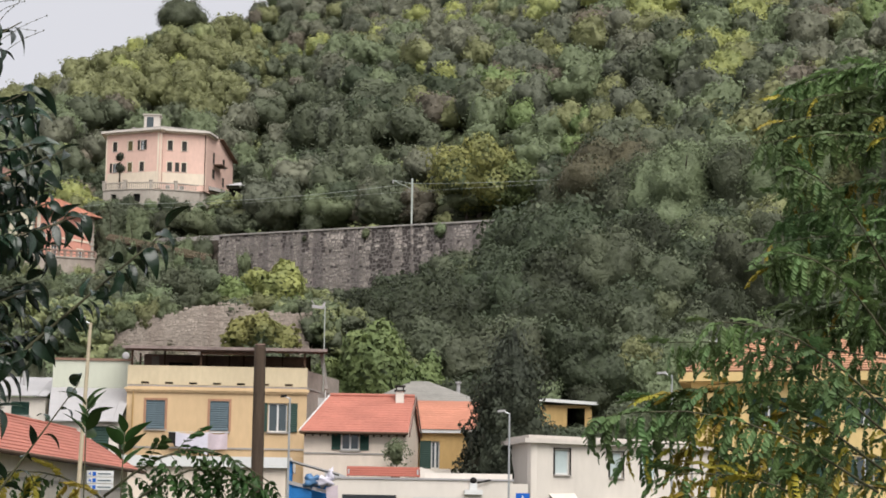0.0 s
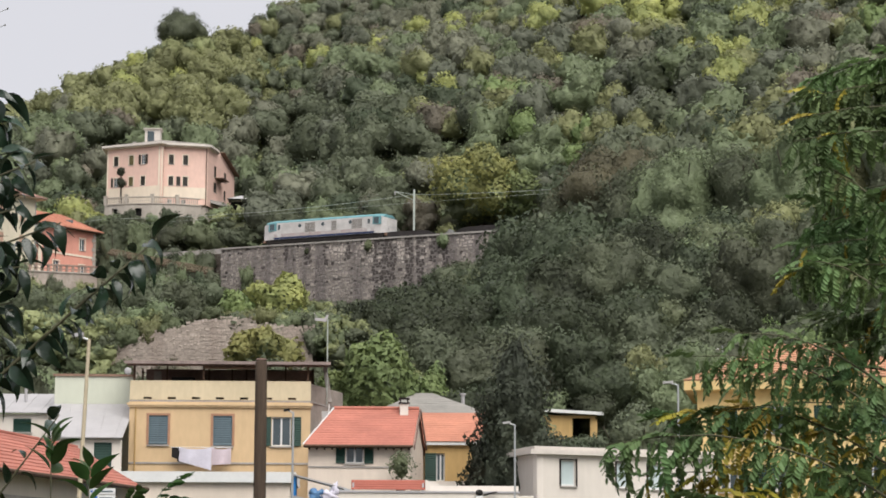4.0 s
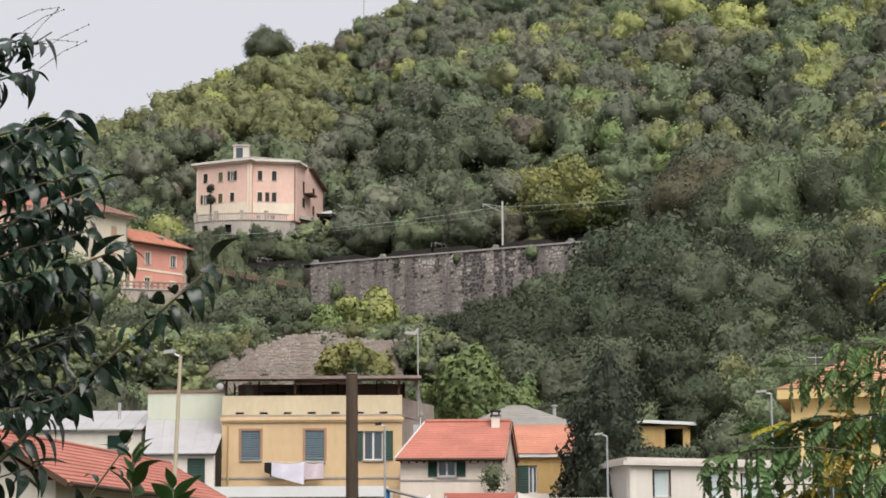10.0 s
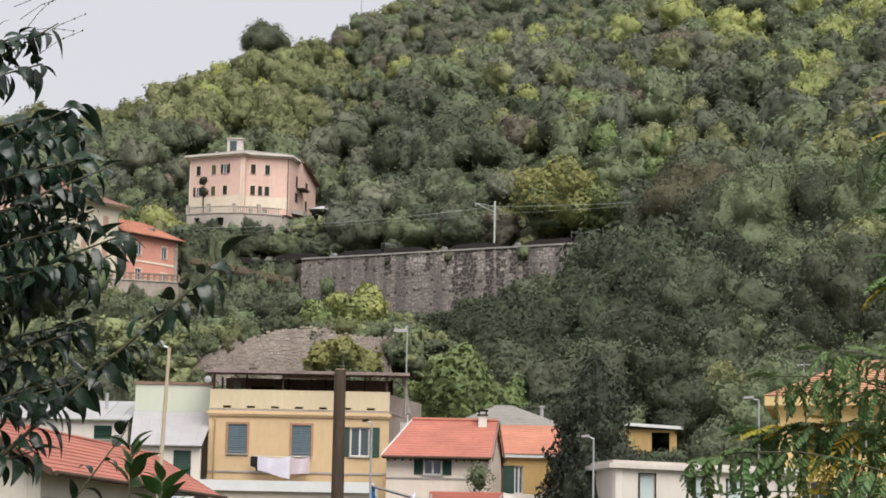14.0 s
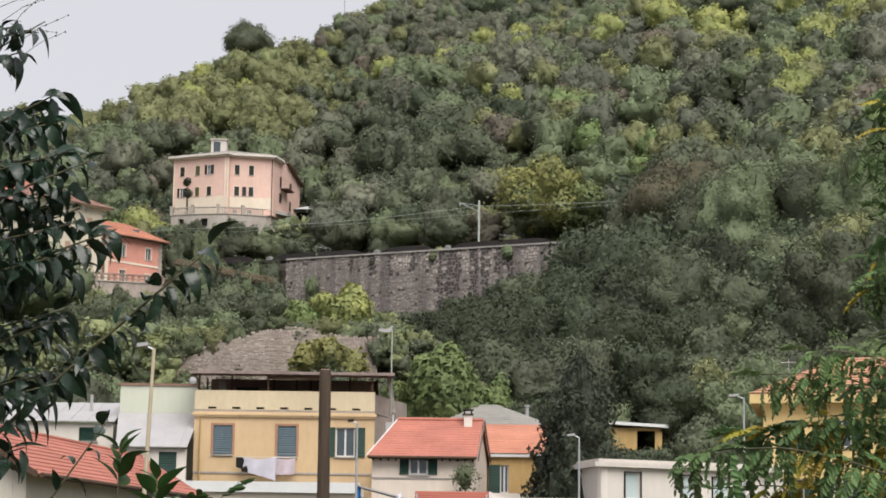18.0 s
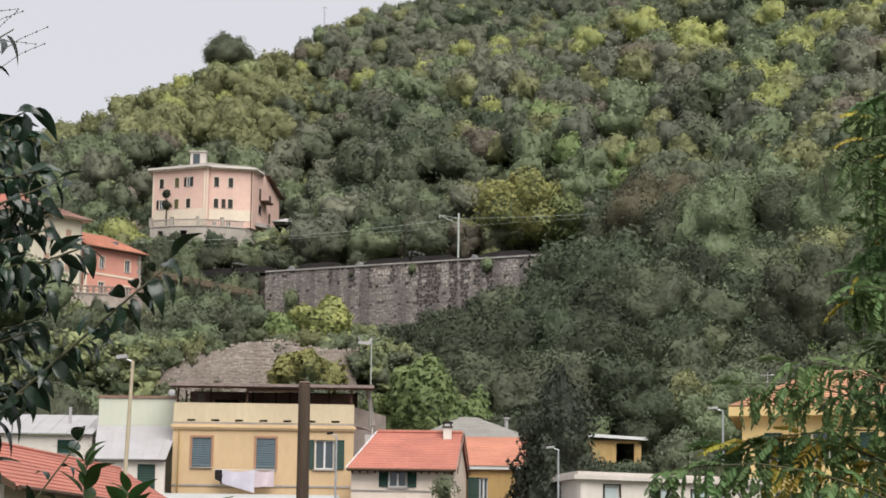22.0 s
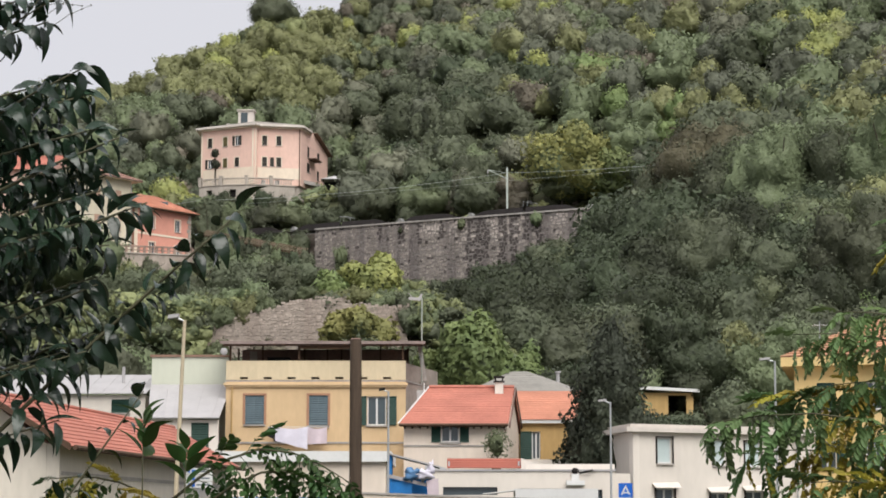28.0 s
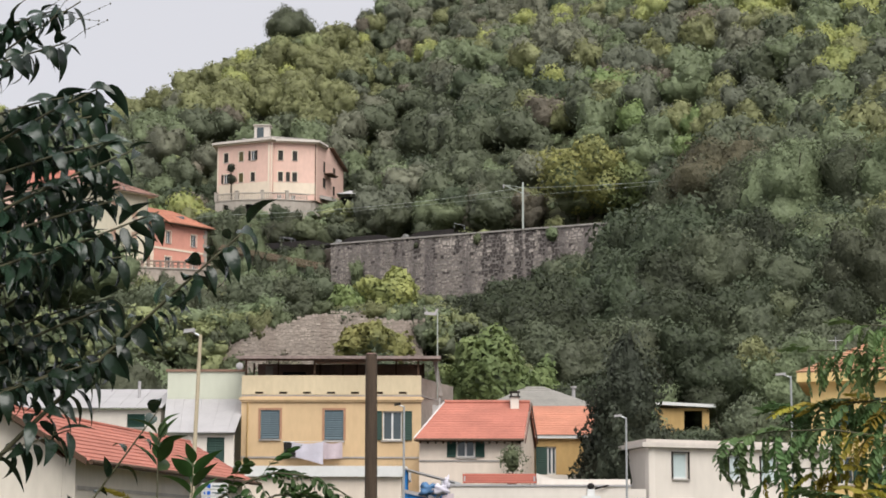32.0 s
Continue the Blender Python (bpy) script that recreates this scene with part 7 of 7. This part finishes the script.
# ---- foreground branches ----
def leaf_mesh(name, material, curl, width, fold):
    """A pointed leaf one unit long along +x, folded at the midrib and curling down."""
    f = Form()
    n = 7
    rows = []
    for k in range(n + 1):
        a = k / n
        w = width * math.sin(math.pi * min(1.0, a * 0.96 + 0.02) ** 0.75) * (1 - 0.35 * a) * 1.15
        x = math.sin(curl * a) / curl if curl else a
        z = -(1 - math.cos(curl * a)) / curl if curl else 0
        rows.append([(x, -w, z + fold * w), (x, 0, z), (x, w, z + fold * w)])
    for r, q in zip(rows, rows[1:]):
        for k in range(2):
            f.poly([r[k], r[k + 1], q[k + 1], q[k]])
    # weld
    v, idx, fs = [], {}, []
    for p in f.v:
        key = tuple(round(c, 5) for c in p)
        if key not in idx:
            idx[key] = len(v)
            v.append(p)
    for q in f.f:
        fs.append(tuple(dict.fromkeys(idx[tuple(round(c, 5) for c in f.v[i])] for i in q)))
    g = Form()
    g.v, g.f = v, [q for q in fs if len(q) > 2]
    return g.mesh(name, material, True)


LAUREL = [leaf_mesh("leaf", L_LAUREL, c, w, 0.35) for c, w in ((1.0, 0.17), (1.4, 0.19), (0.6, 0.165), (1.8, 0.18))]
FRESH = [leaf_mesh("leaf", L_SAP, c, w, 0.35) for c, w in ((0.5, 0.2), (0.8, 0.22), (0.3, 0.19), (0.9, 0.2))]


def frond_mesh(material, seed, pairs=8, broad=0.27):
    """A pinnate leaf one unit long along +x with drooping oval leaflets."""
    rnd = random.Random(seed)
    f = Form()
    mid = lambda a: Vector((math.sin(1.0 * a) / 1.0, 0.04 * math.sin(3 * a), -(1 - math.cos(1.0 * a))))
    f.tube([mid(k / 6) for k in range(7)], [0.008 - 0.0007 * k for k in range(7)], 4)
    for k in range(pairs * 2 + 1):
        a = 0.16 + 0.84 * (k // 2) / pairs
        side = 1 if k % 2 else -1
        p = mid(a)
        d = Vector((0.45 if k < pairs * 2 else 1.0, side * (0.8 if k < pairs * 2 else 0.0), rnd.uniform(-0.9, -0.25))).normalized()
        L = rnd.uniform(0.22, 0.30) * (1.0 - 0.25 * abs(a - 0.55))
        w = L * broad
        up = Vector((0, 0, 1)) + Vector((rnd.uniform(-.5, .5), rnd.uniform(-.5, .5), 0))
        s = d.cross(up).normalized() * w
        n = s.cross(d).normalized() * w * 0.3
        i = len(f.v)
        f.v += [p, p + d * L * 0.3 + s * 0.85 + n, p + d * L * 0.7 + s * 0.8 + n, p + d * L, p + d * L * 0.7 - s * 0.8 + n, p + d * L * 0.3 - s * 0.85 + n, p + d * L * 0.5]
        f.f += [(i, i + 6, i + 1), (i + 1, i + 6, i + 2), (i + 2, i + 6, i + 3), (i + 3, i + 6, i + 4), (i + 4, i + 6, i + 5), (i + 5, i + 6, i)]
    return f.mesh("pinnate_leaf", material)


FRONDS = [frond_mesh(L_ROBINIA, k) for k in range(4)]
FRONDS_S = [frond_mesh(L_SAP, k + 20, 6, 0.27) for k in range(4)]
FRONDS_Y = [frond_mesh(L_ROBINIA_Y, k + 9) for k in range(2)]


def orient(p, d, roll, size):
    """Pose with +x along d, scaled."""
    d = Vector(d).normalized()
    q = d.to_track_quat('X', 'Z').to_matrix().to_4x4()
    return Matrix.Translation(p) @ q @ pose(0, 0, 0, roll) @ Matrix.Diagonal((size, size, size, 1))


def along(path, a):
    n = len(path) - 1
    k = min(n - 1, int(a * n))
    return Vector(path[k]).lerp(Vector(path[k + 1]), a * n - k), (Vector(path[k + 1]) - Vector(path[k])).normalized()


def leafy_branch(tree_ob, base, path, r, count, size, seed, droop=0.7, start=0.125, up=0.0, joined=False, kinds=LAUREL):
    """A branch keyed round its base, with single laurel leaves as its parts. path is relative to the base."""
    rnd = random.Random(seed)
    n = len(path)
    br = part("branch", Form().tube(path, [r * (1 - 0.75 * k / (n - 1)) for k in range(n)], 7), TWIG, tree_ob, "leafy twig with glossy leaves", True, at=Matrix.Translation(base))
    rest = Form()
    for k in range(count):
        a = start + (1 - start) * (k + rnd.random() * 0.7) / count
        p, d = along(path, min(0.999, a))
        ang = k * 2.4 + rnd.uniform(-0.5, 0.5)
        side = d.orthogonal().normalized()
        out = side * math.cos(ang) + d.cross(side) * math.sin(ang)
        way = out * 0.75 + d * rnd.uniform(0.3, 0.8) + Vector((0, 0, -droop * rnd.uniform(0.5, 1.3) + up))
        m, me = orient(p + out * r, way, rnd.uniform(-60, 60), size * rnd.uniform(0.7, 1.2)), kinds[rnd.randrange(4)]
        if joined:
            n = len(rest.v)
            rest.v += [m @ w.co for w in me.vertices]
            rest.f += [tuple(n + i for i in q.vertices) for q in me.polygons]
        else:
            part("leaf", me, None, br, at=m)
    if joined:
        tagged(part("foliage", rest, L_LAUREL, br, "", True), kind="stuff")
    return br


LAUREL_TREE = thing("laurel_tree", pose(-2.3, 7.2, 0), "evergreen tree with dark glossy drooping leaves", "tree")
part("trunk", Form().tube([(0, 0, 0), (0.03, 0, 1.2), (-0.02, 0.02, 2.4), (0.05, 0, 3.6)], [0.11, 0.09, 0.07, 0.035], 10), BARK, LAUREL_TREE, "", True)
SWAY = []


def laurel(base, tip, bend, r, count, size, seed, **kw):
    base, tip = Vector(base) - Vector((-2.3, 7.2, 0)), Vector(tip) - Vector((-2.3, 7.2, 0))
    d = tip - base
    path = [d * a + Vector((0, 0, bend * math.sin(math.pi * a))) for a in (0, 0.2, 0.4, 0.6, 0.8, 1.0)]
    br = leafy_branch(LAUREL_TREE, base, path, r, count, size, seed, **kw)
    SWAY.append((br, base.copy(), d.length, seed))
    return br


laurel((-2.0, 7.1, 1.42), (-0.70, 6.95, 2.64), 0.03, 0.012, 64, 0.125, 1, start=0.42)
laurel((-2.1, 7.2, 2.1), (-1.02, 7.0, 2.72), 0.08, 0.011, 44, 0.122, 2)
laurel((-2.2, 7.2, 2.3), (-1.10, 7.0, 2.95), 0.08, 0.011, 44, 0.12, 3)
laurel((-2.2, 7.2, 2.5), (-1.22, 7.0, 3.18), 0.08, 0.010, 40, 0.13, 4)
laurel((-2.2, 7.25, 1.9), (-1.22, 7.3, 2.45), 0.05, 0.011, 44, 0.125, 5)
laurel((-2.2, 7.2, 2.8), (-1.30, 7.0, 3.45), 0.05, 0.009, 24, 0.11, 7, joined=True)
laurel((-2.25, 7.25, 2.2), (-1.20, 7.35, 2.62), 0.10, 0.011, 60, 0.112, 9, joined=True)
laurel((-2.2, 7.4, 2.0), (-1.15, 7.5, 2.75), 0.06, 0.011, 60, 0.112, 11, joined=True)
laurel((-2.2, 7.4, 1.8), (-1.24, 7.5, 2.30), 0.06, 0.011, 60, 0.112, 12, joined=True)
laurel((-2.2, 7.5, 2.3), (-1.25, 7.6, 2.90), 0.06, 0.011, 60, 0.112, 13, joined=True)
laurel((-2.3, 7.20, 1.73), (-1.32, 7.16, 2.22), 0.06, 0.010, 40, 0.112, 22, joined=True, start=0.25)
laurel((-2.3, 7.30, 1.87), (-1.28, 7.29, 2.35), 0.06, 0.010, 40, 0.112, 23, joined=True, start=0.25)
laurel((-2.3, 7.40, 2.01), (-1.24, 7.42, 2.49), 0.06, 0.010, 40, 0.112, 24, joined=True, start=0.25)
laurel((-2.3, 7.00, 2.15), (-1.20, 6.90, 2.62), 0.06, 0.010, 70, 0.112, 25, joined=True, start=0.25)
laurel((-2.3, 7.10, 2.29), (-1.16, 7.03, 2.76), 0.06, 0.010, 70, 0.112, 26, joined=True, start=0.25)
laurel((-2.3, 7.20, 2.43), (-1.20, 7.16, 2.90), 0.06, 0.010, 70, 0.112, 27, joined=True, start=0.25)
laurel((-2.3, 7.30, 2.57), (-1.24, 7.29, 3.03), 0.06, 0.010, 70, 0.112, 28, joined=True, start=0.25)
laurel((-2.3, 7.40, 2.71), (-1.28, 7.42, 3.17), 0.06, 0.010, 70, 0.112, 29, joined=True, start=0.25)
laurel((-2.3, 7.00, 2.85), (-1.34, 6.90, 3.30), 0.06, 0.010, 70, 0.112, 30, joined=True, start=0.25)
laurel((-2.3, 7.10, 2.99), (-1.38, 7.03, 3.44), 0.06, 0.010, 70, 0.112, 31, joined=True, start=0.25)
for k in range(4, 8):
    laurel((-2.3, 7.2 + 0.05 * k, 1.5 + 0.19 * k), (-1.42 + 0.05 * (k % 3), 7.2 + 0.04 * k, 1.9 + 0.19 * k), 0.08, 0.009, 60, 0.115, 50 + k, joined=True, start=0.3, droop=1.0)
laurel((-1.6, 6.9, 1.2), (-1.0, 6.9, 2.06), 0.0, 0.008, 18, 0.11, 10, droop=0.1, up=0.3)

for k, (x, z) in enumerate(((-1.20, 2.20), (-1.30, 1.98))):
    laurel((-2.2, 7.1 + 0.04 * k, z - 0.42), (x, 6.95 + 0.05 * k, z), 0.05, 0.009, 26, 0.135, 70 + k, joined=True, start=0.3)

# bare twigs with seed heads at the top
rnd = random.Random(5)
for k in range(6):
    base = Vector((0.92 - 0.012 * k, -0.15 - 0.05 * (k % 3), 3.34 + 0.03 * k))
    d = Vector((rnd.uniform(0.10, 0.19), rnd.uniform(-0.05, 0.05), rnd.uniform(0.0, 0.13)))
    way = [base, base + d * 0.5 + Vector((0, 0, 0.012)), base + d]
    tw = part("seed_twig", Form().tube(way, [0.0014, 0.0011, 0.0008], 5), TWIG, LAUREL_TREE, "thin bare twig with seed heads")
    for a in (0.6, 0.8, 1.0):
        part("seed_head", Form().ball(along(way, min(a, 0.999))[0], (0.003, 0.003, 0.004), 6, 4), TWIG, tw)

BUSH = thing("sapling", pose(-0.95, 6.8, 0), "young upright shrub shoots with fresh green leaves", "shrub")
SHOOTS = []
for k, (dx, tipx, top, n) in enumerate(((-0.02, -0.02, 2.00, 11), (0.08, 0.10, 1.90, 8))):
    base = Vector((dx, 0.02 * k, 0))
    path = [Vector(((tipx - dx) * a, 0.02 * a, top * a)) for a in (0, 0.3, 0.6, 0.8, 0.9, 1.0)]
    br = leafy_branch(BUSH, base, path, 0.006, n, 0.108, 40 + k, droop=-0.35, start=0.86, kinds=FRESH)
    SHOOTS.append((br, base, k))


def robinia(name, at, stems, label, single=99, kinds=FRONDS, thick=0.016):
    """A tree with arching stems that carry pinnate leaves."""
    h = thing(name, at, label, "tree")
    out = []
    rnd = random.Random(len(stems))
    for k, (base, tip, arch, count, size, yellow) in enumerate(stems):
        base, tip = Vector(base) - at.translation, Vector(tip) - at.translation
        d = tip - base
        path = [d * a + Vector((0, 0, arch * math.sin(math.pi * a))) for a in (0, 0.17, 0.33, 0.5, 0.67, 0.83, 1.0)]
        br = part("bough", Form().tube(path, [thick * (1 - 0.12 * j) for j in range(7)], 6), TWIG, h, "arching bough with feathery leaves", True, at=Matrix.Translation(base))
        rest, gold = Form(), Form()
        for j in range(count):
            a = min(0.999, 0.12 + 0.88 * (j + rnd.random()) / count)
            p, t = along(path, a)
            side = Vector((t.z, rnd.uniform(-0.6, 0.6), -t.x)).normalized() * (1 if j % 2 else -1)
            way = side * rnd.uniform(0.3, 0.9) + t * rnd.uniform(0.4, 0.9) + Vector((0, rnd.uniform(-0.5, 0.5), rnd.uniform(-1.3, -0.1)))
            me = FRONDS_Y[rnd.randrange(2)] if rnd.random() < yellow else kinds[rnd.randrange(4)]
            m = orient(p, way, rnd.uniform(-30, 30), size * rnd.uniform(0.75, 1.2))
            if k < single:
                part("pinnate_leaf", me, None, br, at=m)
            else:
                to = gold if me in FRONDS_Y else rest
                n = len(to.v)
                to.v += [m @ w.co for w in me.vertices]
                to.f += [tuple(n + i for i in q.vertices) for q in me.polygons]
        for form, leaf in ((rest, L_ROBINIA), (gold, L_ROBINIA_Y)):
            if form.v:
                tagged(part("foliage", form, leaf, br), kind="stuff")
        out.append((br, base.copy(), d.length, k))
    return out


# low bough that nods into the lower edge
NOD = robinia("robinia_sapling", pose(-0.85, 7.0, 0), [
    ((-0.92, 7.0, 1.72), (-0.30, 7.0, 1.78), 0.15, 30, 0.17, 0.0),
    ((-0.87, 7.0, 1.64), (-0.34, 6.95, 1.76), 0.125, 16, 0.165, 0.0),
    ((-0.85, 7.0, 1.66), (-1.32, 7.05, 1.80), 0.06, 20, 0.14, 0.5),
    ((-0.82, 7.05, 1.56), (-0.34, 7.0, 1.66), 0.12, 12, 0.165, 0.0)], "young robinia with arching boughs of feathery leaves", kinds=FRONDS_S, thick=0.006)
# big feathery tree
BIG = robinia("robinia_tree", pose(3.5, 8.4, 0), [
    ((2.3, 8.2, 1.75), (1.00, 8.0, 2.04), 0.16, 46, 0.17, 0.05),
    ((2.3, 8.2, 1.6), (1.16, 8.1, 1.92), 0.14, 44, 0.17, 0.45),
    ((2.3, 8.2, 1.5), (1.34, 8.0, 1.80), 0.12, 40, 0.18, 0.5),
    ((2.35, 8.2, 2.0), (1.36, 8.1, 2.38), 0.14, 40, 0.14, 0.0),
    ((2.35, 8.2, 2.1), (1.54, 8.1, 2.48), 0.12, 40, 0.14, 0.0),
    ((2.35, 8.3, 1.85), (1.30, 8.3, 2.16), 0.16, 60, 0.17, 0.3),
    ((2.35, 8.2, 1.4), (1.45, 8.1, 1.72), 0.10, 40, 0.18, 0.6),
    ((2.4, 8.3, 2.4), (1.84, 8.2, 2.80), 0.12, 36, 0.14, 0.0),
    ((2.4, 8.3, 2.7), (1.88, 8.2, 3.20), 0.12, 36, 0.14, 0.0)] + [
    ((3.2, 8.4 + 0.1 * (k % 5), 1.2 + 0.15 * k), ((1.54 if k < 6 else 1.80) + 0.08 * (k % 4), 8.2 + 0.2 * (k % 4), 1.66 + 0.135 * k), 0.2, 64 if k < 6 else 105, 0.14, 0.4 if k < 4 else 0.05) for k in range(16)],
    "feathery robinia tree with green and yellowing leaflets", single=9, thick=0.006)
part("trunk", Form().tube([(0, 0, 0), (0.03, 0.05, 1.3), (0, 0.1, 2.6), (0.05, 0.1, 3.8)], [0.12, 0.10, 0.07, 0.03], 10), BARK, BIG[0][0].parent, "", True)
SAP = NOD[0][0].parent
part("trunk", Form().tube([(0, 0, 0), (-0.03, 0, 0.9), (-0.05, 0, 1.6)], [0.03, 0.025, 0.015], 8), BARK, SAP, "", True)


# ---- what moves ----
# seconds and the place of the train's front along the line: it gathers speed
RUN = ((0.0, -62.5), (4.5, 2.3), (6.0, 24.1), (11.0, 99.0), (20.0, 240.1), (28.0, 373.6), (32.0, 440.9))


def motions():
    # the train runs from right to left
    def run(ob, middle):
        rows = []
        for t, front in RUN:
            p = track_point(front - middle)
            rows.append((t, pose(p.x, p.y, rail_height(front - middle) + 0.43, 0, -math.degrees(math.atan(RAIL_GRADE)), TRACK_ANGLE)))
        walk(ob, rows)
    run(LOCO, 9.25)
    for k, w in enumerate(WAGONS):
        run(w, 18.5 + 27.5 * k + 13.75)
    # wind: the long laurel twig swings, the low bough nods
    drift = [(0, -0.01, 0.03), (2.5, 0.0, 0.03), (4.5, 0.055, 0.026), (6, 0.053, 0.02), (7, 0.06, -0.015), (8, 0.01, -0.03), (9, 0.01, -0.017), (10, -0.05, 0), (11, -0.04, 0.006), (12, 0.01, 0.016), (13, 0, 0), (14, 0.018, -0.014), (14.5, -0.02, -0.006),
             (16.5, -0.05, 0.04), (17, -0.06, 0.06), (18, 0.017, 0.045), (19, 0.01, 0.05), (20, 0.01, 0.026), (21, 0.0, 0.04), (22, -0.03, 0.04), (23, -0.09, 0.067), (24, -0.067, 0.07), (25, -0.047, 0.06), (25.5, -0.013, 0.064), (28, 0.017, 0.06), (29, 0.0, 0.07), (30, 0.01, 0.066), (32, 0.004, 0.06)]
    nod = [(0, -0.06), (2.5, -0.04), (4.5, -0.14), (6, -0.17), (9, -0.2), (14.5, -0.16), (16.5, -0.09), (18, -0.08), (19, -0.12), (21, -0.12), (22.5, -0.1), (24, -0.05), (25, 0), (28, 0), (30, -0.03), (32, -0.03)]

    def rows(base, share, tilt, turn, seed, low=False):
        out = []
        for k in range(65):
            t = k * 0.5
            if low:
                x, z = 0.0, float(np.interp(t, [n[0] for n in nod], [n[1] for n in nod]))
            else:
                x, z = [float(np.interp(t, [d[0] for d in drift], [d[i] for d in drift])) for i in (1, 2)]
            out.append((t, Matrix.Translation(base + Vector((x, 0, z)) * share) @ pose(0, 0, 0, 0, tilt * math.sin(k * 0.55 + seed), turn * math.sin(k * 0.37 + seed * 2))))
        return out
    for br, base, reach, seed in SWAY:
        walk(br, rows(base, 1.0 if seed == 1 else 0.5, 0.2 if seed == 1 else 0.7, 0.3, seed))
    # the washing swings on its line
    for n, sheet in enumerate(SHEETS):
        walk(sheet, [(k * 0.5, Matrix.Translation((0, 0, 6.98)) @ pose(0, 0, 0, -5 + 6 * math.sin(k * 0.9 + n) + 3 * math.sin(k * 0.41)) @ Matrix.Translation((0, 0, -6.98))) for k in range(65)])
    for br, base, k in SHOOTS:
        walk(br, rows(base, 0.2, 0.6, 0.3, k))
    for br, base, reach, k in NOD:
        walk(br, rows(base, 1.0, 0.6, 0.5, k, True))
    for br, base, reach, k in BIG:
        walk(br, rows(base, 0.0, 0.5, 0.8, k))


motions()
